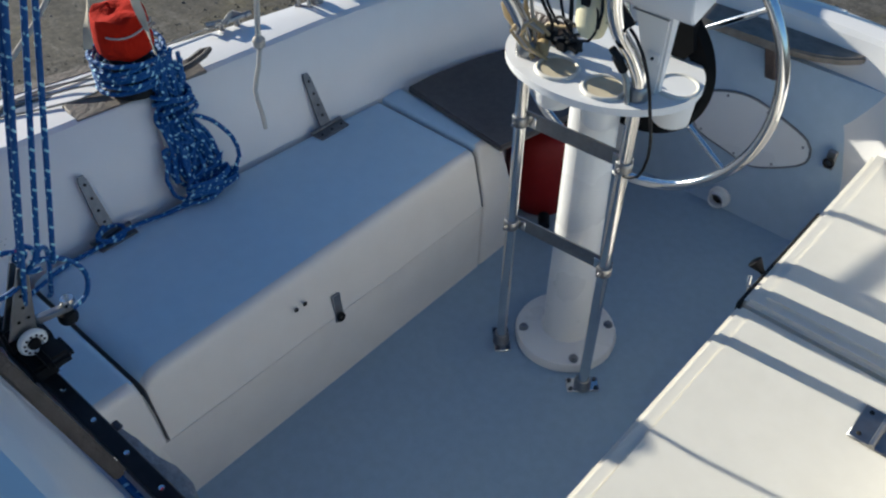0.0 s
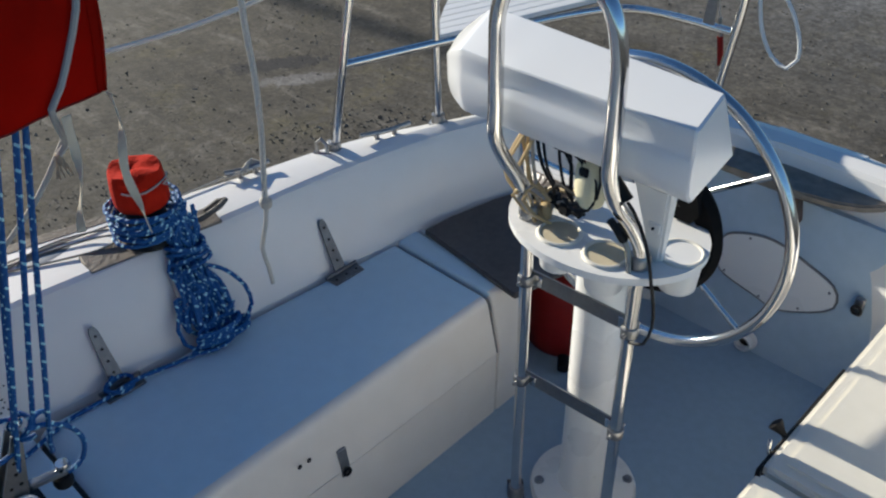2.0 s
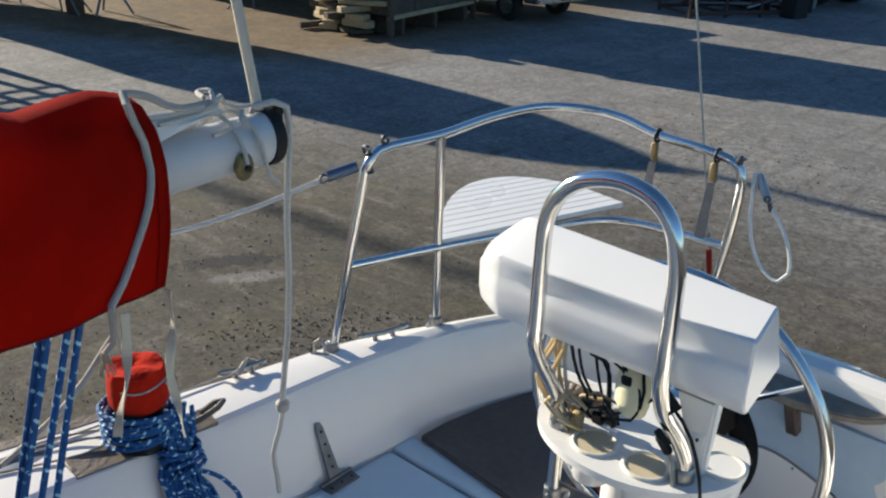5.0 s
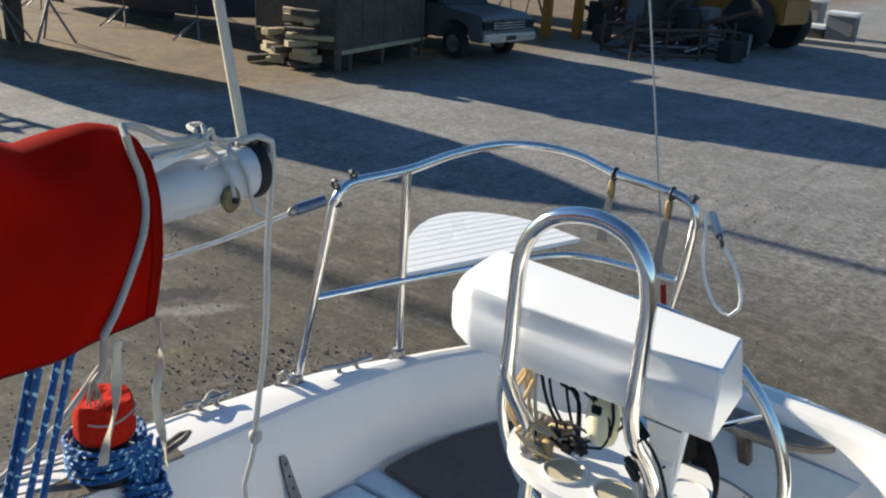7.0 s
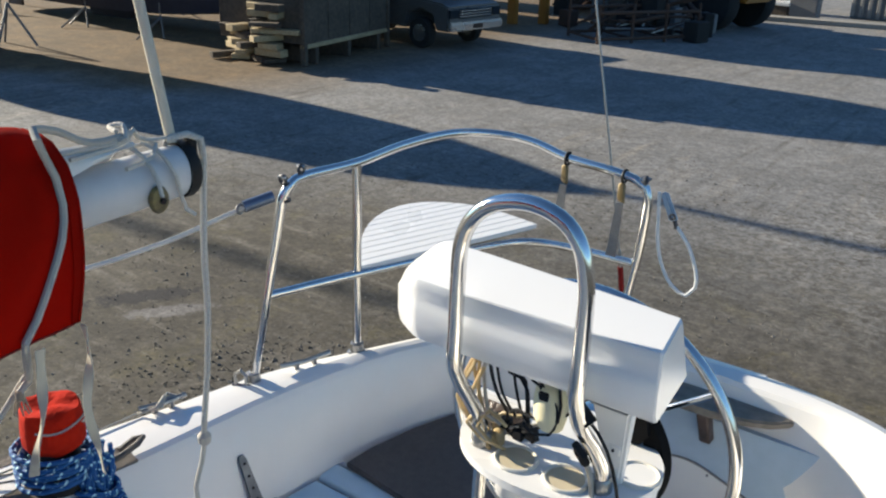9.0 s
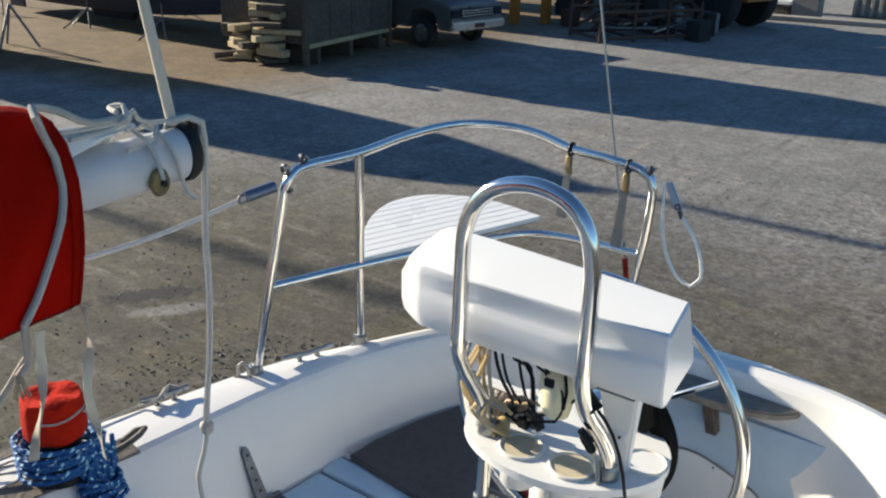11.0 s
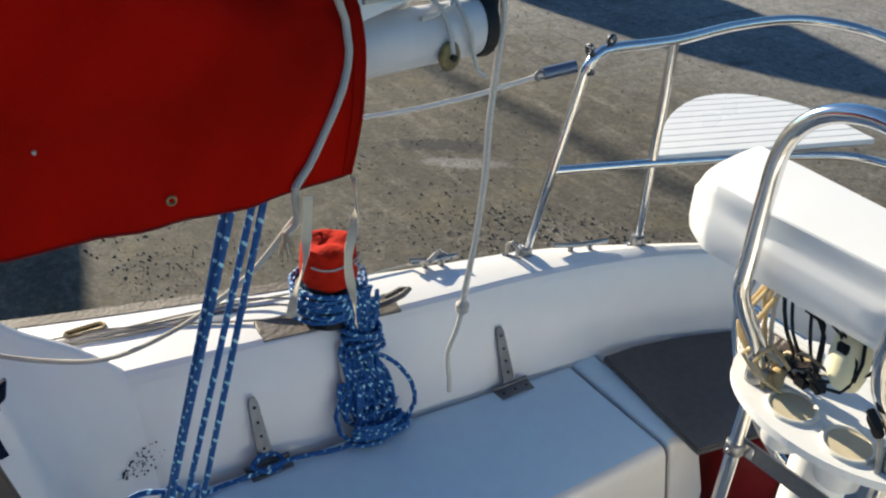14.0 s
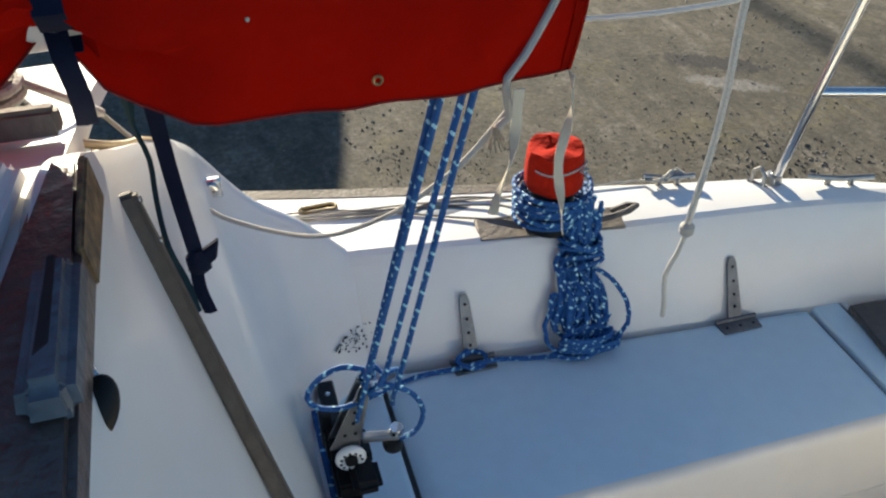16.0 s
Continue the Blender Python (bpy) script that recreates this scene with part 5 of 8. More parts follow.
# clips and hanging snap hooks on the top rail
for x, y, z, h in ((-0.515, 0.862, 1.112, 0.13), (-0.33, 0.848, 1.10, 0.16)):
    hk = thing("snap_hook", "brass snap hook with clear plastic strip hung on the rail", "hook", (x, y, z), group="hooks on the rail")
    under(hk, part("loop", ring((x, y, z - 0.002), 0.018, 0.004, "x", 18, 6), BLACK),
          part("body", hull8([(x - 0.010, y - 0.02, z - 0.060), (x + 0.012, y - 0.02, z - 0.075), (x + 0.012, y - 0.008, z - 0.075), (x - 0.010, y - 0.008, z - 0.075),
                              (x - 0.008, y - 0.02, z - 0.018), (x + 0.010, y - 0.02, z - 0.018), (x + 0.010, y - 0.008, z - 0.018), (x - 0.008, y - 0.008, z - 0.018)], 0.003, 1), BRASS),
          part("strip", hull8([(x - 0.026, y - 0.018, z - 0.075 - h), (x + 0.006, y - 0.018, z - 0.075 - h), (x + 0.006, y - 0.014, z - 0.075 - h), (x - 0.026, y - 0.014, z - 0.075 - h),
                               (x - 0.010, y - 0.018, z - 0.075), (x + 0.010, y - 0.018, z - 0.075), (x + 0.010, y - 0.014, z - 0.075), (x - 0.010, y - 0.014, z - 0.075)]), GALV))
# rope loop at the rail's end
lp = thing("rail_lanyard", "white cord loop hung from a grey snap shackle on the rail", "lanyard", (-0.25, 0.84, 1.07))
under(lp, part("shackle", hull8([(-0.186, 0.840, 1.000), (-0.164, 0.840, 1.006), (-0.164, 0.856, 1.006), (-0.186, 0.856, 1.000), (-0.222, 0.840, 1.072), (-0.204, 0.840, 1.082), (-0.204, 0.856, 1.082), (-0.222, 0.856, 1.072)], 0.005, 2), PALEBLUE, None, "pale blue-grey snap shackle"),
      part("shackle_eye", ring((-0.178, 0.838, 1.018), 0.007, 0.003, "y", 14, 6), DARKSTEEL),
      part("swivel", rod((-0.174, 0.848, 1.006), (-0.166, 0.848, 0.985), 0.006, 10), DARKSTEEL),
      part("cord", tube([(-0.226, 0.848, 1.075), (-0.220, 0.846, 1.01), (-0.215, 0.846, 0.949), (-0.197, 0.846, 0.88), (-0.160, 0.846, 0.822), (-0.115, 0.846, 0.802), (-0.093, 0.848, 0.83), (-0.098, 0.848, 0.88), (-0.128, 0.848, 0.945), (-0.166, 0.848, 0.990)], 0.0049, 8), SAIL))
# backstay with a red-marked turnbuckle
bs = thing("backstay", "steel wire backstay with red-marked turnbuckle", "stay", (-0.31, 0.90, 0.60))
under(bs, part("wire", rod((-0.345, 0.90, 0.86), (-0.80, 0.90, 3.0), 0.0032, 6), GALV),
      part("turnbuckle", rod((-0.308, 0.90, 0.64), (-0.345, 0.90, 0.86), 0.006, 8), GALV),
      part("red_sleeve", rod((-0.322, 0.90, 0.730), (-0.336, 0.90, 0.810), 0.0085, 10), REDHEM, None, "dark red plastic sleeve"),
      part("chainplate", block((-0.325, 0.893, 0.50), (-0.295, 0.905, 0.645), 0.002, 1), GALV))


# ---- deck hardware ----
def horn_cleat(name, label, x, y, turn, size=0.075, mat=GALV):
    c = thing(name, label, "cleat", (x, y, DECK_Z))
    d = Vector((math.cos(turn), math.sin(turn), 0))
    h = Vector((x, y, DECK_Z))
    under(c, part("horn_bar", tube([h - d * size + Vector((0, 0, 0.034)), h - d * size * 0.4 + Vector((0, 0, 0.030)), h + Vector((0, 0, 0.028)), h + d * size * 0.4 + Vector((0, 0, 0.030)), h + d * size + Vector((0, 0, 0.034))], 0.007, 8), mat),
          part("post", rod(h - d * size * 0.35, h - d * size * 0.35 + Vector((0, 0, 0.03)), 0.008, 8), mat),
          part("post", rod(h + d * size * 0.35, h + d * size * 0.35 + Vector((0, 0, 0.03)), 0.008, 8), mat))
    return c


horn_cleat("horn_cleat", "steel horn cleat on the white side deck", -0.885, 0.155, 1.25)
horn_cleat("horn_cleat", "steel horn cleat with thin cord belayed on it", -1.005, -0.215, 1.3, 0.06)
cl = thing("belayed_cord", "thin dirty-white cord turned round the cleat and led forward", "cord", (-1.0, -0.22, 0.62))
under(cl, part("lashing", tube([(-1.02, -0.25, 0.625), (-0.99, -0.23, 0.632), (-1.012, -0.20, 0.636), (-0.985, -0.17, 0.63), (-1.018, -0.19, 0.64), (-0.99, -0.245, 0.637), (-1.03, -0.27, 0.618)], 0.0045, 6), CORD),
      part("tail", tube([(-1.03, -0.27, 0.618), (-1.04, -0.40, 0.618), (-1.05, -0.55, 0.618), (-1.085, -0.75, 0.618), (-1.11, -1.0, 0.618), (-1.13, -1.3, 0.618)], 0.0028, 6), CORD))
for pts, r in (([(-0.99, -0.56, 0.632), (-1.04, -0.60, 0.623), (-1.079, -0.67, 0.619), (-1.088, -0.746, 0.619), (-1.066, -0.837, 0.619), (-1.085, -0.976, 0.619), (-1.12, -1.10, 0.618), (-1.17, -1.30, 0.618)], 0.0026),
               ([(-0.985, -0.58, 0.63), (-1.03, -0.64, 0.622), (-1.065, -0.74, 0.619), (-1.081, -0.832, 0.619), (-1.094, -0.909, 0.619), (-1.12, -0.983, 0.619), (-1.15, -1.15, 0.618), (-1.20, -1.35, 0.618)], 0.0026),
               ([(-0.97, -0.60, 0.626), (-0.977, -0.649, 0.622), (-1.013, -0.729, 0.619), (-1.065, -0.844, 0.619), (-1.09, -0.95, 0.619), (-1.10, -1.10, 0.618), (-1.12, -1.30, 0.618)], 0.0026)):
    solo("deck_line", tube(pts, r, 6), OLDLINE, "thin grey line led along the side deck", "line", group="lines on the deck")
eye = thing("deck_plate", "oval steel deck plate with brass screws", "deck plate", (-1.07, -0.72, DECK_Z))
under(eye, part("plate", lathe([(0.05, 0.0), (0.048, 0.004), (0.035, 0.005)], (-1.06, -0.74, DECK_Z + 0.012), 28, (0.6, 1.3)), GALV), part("screw", lathe([(0.008, 0), (0.004, 0.003)], (-1.06, -0.71, DECK_Z + 0.016), 8), BRASS))
slot = thing("deck_slot", "brass-lined slot fitting in the side deck", "fitting", (-1.08, -1.02, DECK_Z))
under(slot, part("rim", tube([(-1.14 + 0.011 * math.cos(a), -1.008 + (0.030 if math.sin(a) > 0 else -0.030) + 0.011 * math.sin(a), DECK_Z + 0.017) for a in [radians(20 + 40 * k) for k in range(9)]], 0.0045, 6, closed=True), BRASS),
      part("bed", block((-1.148, -1.04, DECK_Z + 0.010), (-1.132, -0.976, DECK_Z + 0.0165)), DARKGAP))
# aluminium toe rail along the deck edge
path = spline([(-1.36, -1.6, 0)] + [(x + 0.012, y, 0) for y, x in EDGE if y < -0.5] + [(-1.075, -0.50, 0)], 0.03)
rows = [[(p.x, p.y, DECK_Z + 0.001), (p.x, p.y, DECK_Z + 0.012), (p.x - 0.034, p.y, DECK_Z + 0.012), (p.x - 0.034, p.y, DECK_Z - 0.02)] for p in path]
solo("toe_rail", sheet(rows[::-1], 0.002), DARKTEAK, "grey weathered toe rail along the deck edge", "toe rail", "structure")

# teak pad, winch with red cover
pad = thing("winch_pad", "grey weathered teak pad on the coaming top", "pad", (-0.94, -0.54, DECK_Z))
under(pad, part("plank", hull8([(-0.992, -0.69, DECK_Z + 0.004), (-0.925, -0.698, DECK_Z - 0.016), (-0.882, -0.378, DECK_Z - 0.016), (-0.945, -0.37, DECK_Z + 0.004),
                               (-0.992, -0.69, DECK_Z + 0.022), (-0.920, -0.698, DECK_Z + 0.012), (-0.877, -0.378, DECK_Z + 0.012), (-0.945, -0.37, DECK_Z + 0.022)], 0.004, 1), TEAK))
WX, WY = -0.932, -0.533
winch = thing("sheet_winch", "sheet winch under a red canvas cover", "winch", (WX, WY, DECK_Z + 0.02))
bm = bmesh.new()
prof = [(0.056, 0.117), (0.061, 0.126), (0.062, 0.145), (0.062, 0.165), (0.061, 0.185), (0.060, 0.199), (0.056, 0.207), (0.040, 0.210), (0.020, 0.209), (0.002, 0.209)]
lathe(prof, (WX, WY, DECK_Z), 40, bm=bm)
for v in bm.verts:
    a = math.atan2(v.co.y - WY, v.co.x - WX)
    k = 1 + 0.08 * noise.noise(Vector((math.cos(a) * 2.0, math.sin(a) * 2.0, v.co.z * 9)))
    v.co.x, v.co.y = WX + (v.co.x - WX) * k, WY + (v.co.y - WY) * k
    v.co.z += 0.012 * noise.noise(Vector((v.co.x * 26, v.co.y * 26, 1.0))) * (1.0 if v.co.z > DECK_Z + 0.18 else 0.5)
under(winch, part("canvas_cover", bm, REDBAG, None, "red canvas cover with a drawcord"),
      part("drum", lathe([(0.062, 0.02), (0.060, 0.03), (0.045, 0.05), (0.045, 0.10), (0.055, 0.125)], (WX, WY, DECK_Z), 28), BLACK),
      part("drawcord", tube([(WX + 0.064 * math.cos(a), WY + 0.064 * math.sin(a), DECK_Z + 0.178 + 0.004 * math.sin(3 * a)) for a in [radians(d) for d in range(-60, 76, 12)]], 0.0022, 6), CORD, None, "pale drawcord"),
      part("cord_bow", tube([(WX + 0.064, WY + 0.028, DECK_Z + 0.178), (WX + 0.068, WY + 0.040, DECK_Z + 0.190), (WX + 0.066, WY + 0.046, DECK_Z + 0.184), (WX + 0.064, WY + 0.030, DECK_Z + 0.178), (WX + 0.066, WY + 0.044, DECK_Z + 0.168)], 0.0018, 6), CORD, None, "pale drawcord bow"))

# blue sheet wound on the winch and hung in a coil over the coaming
rngr = random.Random(5)
RR = 0.0052
coil = thing("blue_sheet_coil", "blue flecked rope wound on the winch and hung in a coil", "rope", (WX, WY, DECK_Z + 0.03))
pts = []
for k in range(9 * 20):
    a = 2 * math.pi * k / 20
    r = 0.070 + 0.009 * math.sin(k * 0.157) + 0.003 * rngr.random()
    pts.append((WX + r * math.cos(a), WY + r * 1.05 * math.sin(a), DECK_Z + 0.040 + 0.078 * (k / 180) + 0.004 * math.sin(a * 2 + k * 0.1)))
under(coil, part("winding", tube(pts, RR, 8, smooth=False), BLUE_ROPE, None, "blue flecked rope wound on the drum"))


def wall_x(y, z, off):
    """Just inboard of the starboard coaming wall."""
    s = min(max((z - SEAT_Z) / (DECK_Z - SEAT_Z), 0.0), 1.0)
    foot = float(np.interp(y, [p[0] for p in FOOT[:8]], [p[1] for p in FOOT[:8]]))
    rim = float(np.interp(y, [p[0] for p in COAM[:8]], [p[1] for p in COAM[:8]]))
    return foot + (rim - foot) * s + off


for k in range(17):
    ymid = -0.508 + rngr.uniform(-0.022, 0.022)
    w = 0.010 + 0.024 * rngr.random()
    low = SEAT_Z + 0.022 + 0.09 * rngr.random() ** 1.5
    loop = []
    off = 0.005 + 0.022 * rngr.random()
    loop.append((WX + 0.070, -0.500 + rngr.uniform(-0.035, 0.035), DECK_Z + 0.050 + 0.06 * rngr.random()))
    loop.append((wall_x(-0.48, 0.6, off + 0.02), -0.497 + rngr.uniform(-0.024, 0.024), 0.612 + 0.03 * rngr.random()))
    for y, z in ((ymid - w * 0.7, 0.555), (ymid - w, 0.50), (ymid - w * 1.7 - 0.004, 0.45), (ymid - w * 1.2 - 0.006, low + 0.012), (ymid - 0.004, low), (ymid + w * 1.2 + 0.006, low + 0.02), (ymid + w * 1.1 + 0.002, 0.45), (ymid + w, 0.50), (ymid + w * 0.6, 0.555)):
        loop.append((wall_x(y, z, off + rngr.uniform(0, 0.018)), y + rngr.uniform(-0.016, 0.016), z + rngr.uniform(-0.014, 0.014)))
    loop.append((wall_x(-0.47, 0.6, off + 0.02), -0.475 + rngr.uniform(-0.03, 0.03), 0.615 + 0.03 * rngr.random()))
    loop.append((WX + 0.068, -0.485 + rngr.uniform(-0.03, 0.04), DECK_Z + 0.06 + 0.06 * rngr.random()))
    under(coil, part("loop", tube(loop, RR, 7, step=0.012), BLUE_ROPE))
big = [(wall_x(-0.46, 0.55, 0.04), -0.475, 0.562), (wall_x(-0.44, 0.53, 0.04), -0.438, 0.535), (wall_x(-0.41, 0.48, 0.035), -0.409, 0.485), (wall_x(-0.41, 0.44, 0.03), -0.411, 0.440), (wall_x(-0.44, 0.415, 0.03), -0.440, 0.418), (wall_x(-0.48, 0.41, 0.03), -0.475, 0.415)]
under(coil, part("loop", tube(big, RR, 8), BLUE_ROPE))
small_loop = [(wall_x(-0.53, 0.50, 0.03), -0.525, 0.515), (wall_x(-0.56, 0.49, 0.02), -0.560, 0.487), (wall_x(-0.59, 0.45, 0.02), -0.592, 0.452), (wall_x(-0.59, 0.42, 0.02), -0.592, 0.420), (wall_x(-0.56, 0.40, 0.03), -0.565, 0.402), (wall_x(-0.51, 0.40, 0.03), -0.515, 0.402)]
under(coil, part("loop", tube(small_loop, RR, 8), BLUE_ROPE))
# a few turns bound round the neck of the hank
for k in range(4):
    z = 0.572 + 0.013 * k
    xw = wall_x(-0.49, z, 0.0)
    under(coil, part("binding", tube([(xw + 0.032 + 0.034 * math.cos(a), -0.492 + 0.046 * math.sin(a), z + 0.006 * math.sin(a + k) + 0.006 * math.cos(2 * a + 0.7 * k)) for a in [0.7 * j for j in range(9)]], RR, 7, closed=True, step=0.012), BLUE_ROPE))
# the tail also takes a turn round the hinge
under(coil, part("hinge_turn", tube([(-0.792, -0.790, SEAT_Z + 0.012), (-0.803, -0.775, SEAT_Z + 0.020), (-0.808, -0.745, SEAT_Z + 0.022), (-0.795, -0.725, SEAT_Z + 0.018), (-0.772, -0.735, SEAT_Z + 0.012), (-0.768, -0.765, SEAT_Z + 0.014), (-0.790, -0.79, SEAT_Z + 0.024), (-0.806, -0.76, SEAT_Z + 0.032)], RR, 7, step=0.01), BLUE_ROPE))
for k in range(8):
    a0 = rngr.uniform(0, 6.28)
    c = (wall_x(-0.46, 0.39, 0.016), -0.506 + rngr.uniform(-0.030, 0.03), SEAT_Z + 0.014 + 0.006 * k)
    under(coil, part("loop", tube([(c[0] + (0.016 + 0.008 * rngr.random()) * math.cos(a0 + j), c[1] + (0.046 + 0.018 * rngr.random()) * math.sin(a0 + j), c[2] + 0.006 * rngr.random()) for j in (0, 1.05, 2.1, 3.15, 4.2, 5.25)], RR, 7, closed=True, step=0.012), BLUE_ROPE))
tail = [(wall_x(-0.48, 0.39, 0.02), -0.48, SEAT_Z + 0.012), (-0.752, -0.54, SEAT_Z + 0.008), (-0.765, -0.62, SEAT_Z + 0.007), (-0.775, -0.70, SEAT_Z + 0.016), (-0.772, -0.745, SEAT_Z + 0.020), (-0.782, -0.80, SEAT_Z + 0.008), (-0.785, -0.88, SEAT_Z + 0.006), (-0.76, -0.97, SEAT_Z + 0.008), (-0.70, -1.03, 0.43), (-0.60, -1.06, 0.47)]
under(coil, part("tail", tube(tail, RR, 8), BLUE_ROPE))
# turning block on the coaming end of the pad
tb = thing("lead_loop", "dark rope loop lying at the end of the teak pad", "rope loop", (-0.90, -0.40, DECK_Z))
under(tb, part("loop", tube([(-0.90, -0.45, 0.628), (-0.885, -0.41, 0.640), (-0.882, -0.375, 0.650), (-0.895, -0.352, 0.650), (-0.915, -0.362, 0.642), (-0.918, -0.40, 0.630)], 0.007, 8), DARKBOARD))
hw = thing("halyard_handle", "cream braided tail hung beside the coil", "rope", (-0.87, -0.53, 0.5))
under(hw, part("tail", tube([(wall_x(-0.545, 0.56, 0.02), -0.545, 0.56), (wall_x(-0.55, 0.52, 0.02), -0.552, 0.52), (wall_x(-0.545, 0.48, 0.02), -0.545, 0.48)], 0.006, 8), CORD))

# ---- boom and sail cover ----
def boom_at(s, dz=0.0):
    """A point on the boom's middle line, s metres forward of its end."""
    return Vector((-0.488 + 0.14 * s, -0.505 - 0.93 * s, 1.390 + 0.025 * s + dz))


boom = thing("boom", "white-grey aluminium boom swung out over the cockpit", "boom", boom_at(0))
bm = bmesh.new()
rings_b = []
for s, k in ((0.0, 0.96), (0.012, 1.0), (0.3, 1.0), (3.2, 1.0)):
    c = boom_at(s)
    rings_b.append([bm.verts.new(c + Vector((0.0345 * k * math.cos(2 * math.pi * j / 28), 0.0, 0.041 * k * math.sin(2 * math.pi * j / 28)))) for j in range(28)])
for a, b in zip(rings_b, rings_b[1:]):
    for j in range(28):
        bm.faces.new((a[j], a[(j + 1) % 28], b[(j + 1) % 28], b[j]))
bm.faces.new(rings_b[0][::-1])
bm.faces.new(rings_b[-1])
end = boom_at(0)
under(boom, part("spar", bm, ALU),
      part("end_cap", lathe([(0.039, -0.004), (0.040, 0.010), (0.038, 0.016), (0.02, 0.018)], end, 28, (0.95, 1.14), turn=Matrix.Rotation(radians(-90), 3, "X")), BLACK),
      part("sheave_box", block((end.x - 0.012, end.y + 0.01, end.z + 0.015), (end.x + 0.012, end.y + 0.032, end.z + 0.05), 0.005, 2), BLACK))
blk = boom_at(0.085)
yb = thing("boom_block", "yellowed turning block on the side of the boom", "block", blk + Vector((0.055, 0, -0.012)))
under(yb, part("cheek", lathe([(0.017, 0.0), (0.019, 0.005), (0.016, 0.010), (0.006, 0.013)], blk + Vector((0.034, 0.0, -0.020)), 20, (1.15, 0.9), turn=Matrix.Rotation(radians(90), 3, "Y")), GRIMY),
      part("bolt", rod(blk + Vector((0.04, 0, -0.020)), blk + Vector((0.052, 0, -0.020)), 0.005, 8), BLACK))
# foot of the furled sail: a white pleat that runs down to a point near the boom's end
rows = []
for k in range(11):
    f = k / 10
    s = 0.40 - 0.275 * f
    c = boom_at(s)
    top = 0.044 + 0.044 * (1 - f) + 0.030 * f
    foot = 0.014 + 0.058 * f
    rows.append([c + Vector((0.0375, 0, foot)), c + Vector((0.039 + 0.004 * math.sin(f * 9), 0, (foot * 2 + top) / 3)), c + Vector((0.034, 0, top - 0.006)), c + Vector((0.026, 0, top)),
                 c + Vector((0.010, 0, top - 0.004 - 0.02 * (1 - f))), c + Vector((-0.016, 0, 0.046 + 0.03 * (1 - f))), c + Vector((-0.033, 0, 0.030))])
furled = thing("furled_sail", "white furled mainsail foot on top of the boom", "sail", boom_at(0.2, 0.05))
under(furled, part("fold", sheet(rows, 0.003), SAIL), part("bolt_rope", tube([r[3] for r in rows], 0.0045, 6, smooth=False), SAIL))
# outhaul lashings
lash = thing("outhaul_lashing", "white rope lashings on the boom end", "rope", boom_at(0.06, 0.06))


def on_boom(s, a, lift=0.004):
    """A point on the boom's skin, a degrees up from the near side."""
    c = boom_at(s)
    return (c.x + (0.037 + lift) * math.cos(radians(a)), c.y, c.z + (0.044 + lift) * math.sin(radians(a)))


lb = [[on_boom(0.262, 66, 0.044), on_boom(0.20, 64, 0.044), on_boom(0.150, 62, 0.046), on_boom(0.128, 62, 0.062), on_boom(0.118, 66, 0.050), on_boom(0.09, 80, 0.026), on_boom(0.061, 90, 0.014), on_boom(0.03, 96, 0.010), on_boom(0.012, 90, 0.010)],
      [on_boom(0.24, 60, 0.038), on_boom(0.17, 60, 0.040), on_boom(0.135, 62, 0.046), on_boom(0.115, 75, 0.034), on_boom(0.10, 95, 0.020)],
      [on_boom(0.135, 46, 0.004), on_boom(0.105, 50, 0.004), on_boom(0.075, 56, 0.005), on_boom(0.055, 78, 0.010), on_boom(0.065, 105, 0.008), on_boom(0.10, 112, 0.006)],
      [on_boom(0.075, 95, 0.012), on_boom(0.060, 66, 0.007), on_boom(0.054, 36, 0.005), on_boom(0.046, 8, 0.005), on_boom(0.038, -25, 0.006), (-0.448, -0.528, 1.340), (-0.449, -0.512, 1.327)],
      [on_boom(0.105, 88, 0.014), on_boom(0.096, 60, 0.007), on_boom(0.090, 34, 0.005), on_boom(0.087, 5, 0.008), on_boom(0.085, -15, 0.012)]]
for p in lb:
    under(lash, part("strand", tube(p, 0.0034, 8), WHITE_ROPE))
under(lash, part("knot", tube([on_boom(0.155, 66, 0.046), on_boom(0.148, 58, 0.056), on_boom(0.138, 70, 0.062), on_boom(0.146, 82, 0.052), on_boom(0.152, 68, 0.056)], 0.0036, 8, step=0.005), WHITE_ROPE),
      part("strand", tube([(end.x, end.y - 0.02, end.z + 0.052), (end.x + 0.010, end.y + 0.012, end.z + 0.056), (end.x + 0.014, end.y + 0.034, end.z + 0.045), (end.x + 0.010, end.y + 0.040, end.z + 0.015), (end.x - 0.012, end.y + 0.046, 1.24), (-0.520, -0.445, 1.12), (-0.538, -0.440, 1.0), (-0.549, -0.444, 0.91), (-0.555, -0.447, 0.852)], 0.0058, 8), WHITE_ROPE, None, "long white rope hanging from the boom end"),
      part("knot", lathe([(0.006, -0.014), (0.012, -0.008), (0.013, 0.006), (0.006, 0.014)], (-0.555, -0.447, 0.839), 12), WHITE_ROPE),
      part("rope_tail", tube([(-0.555, -0.447, 0.832), (-0.560, -0.454, 0.785), (-0.568, -0.466, 0.732), (-0.564, -0.462, 0.68), (-0.566, -0.458, 0.636)], 0.0046, 8), WHITE_ROPE))
tl = thing("topping_lift", "white plastic-covered topping lift above the boom end", "line", boom_at(0.06, 0.06))
tp = Vector((-0.490, -0.513, 1.434))
under(tl, part("sleeve", rod(tp, tp + Vector((-0.053 * 6.6, 0.0, 0.223 * 6.6)), 0.0082, 10), WEB),
      part("shackle", ring(tp + Vector((0, 0, -0.004)), 0.013, 0.004, "x", 14, 6), GALV))

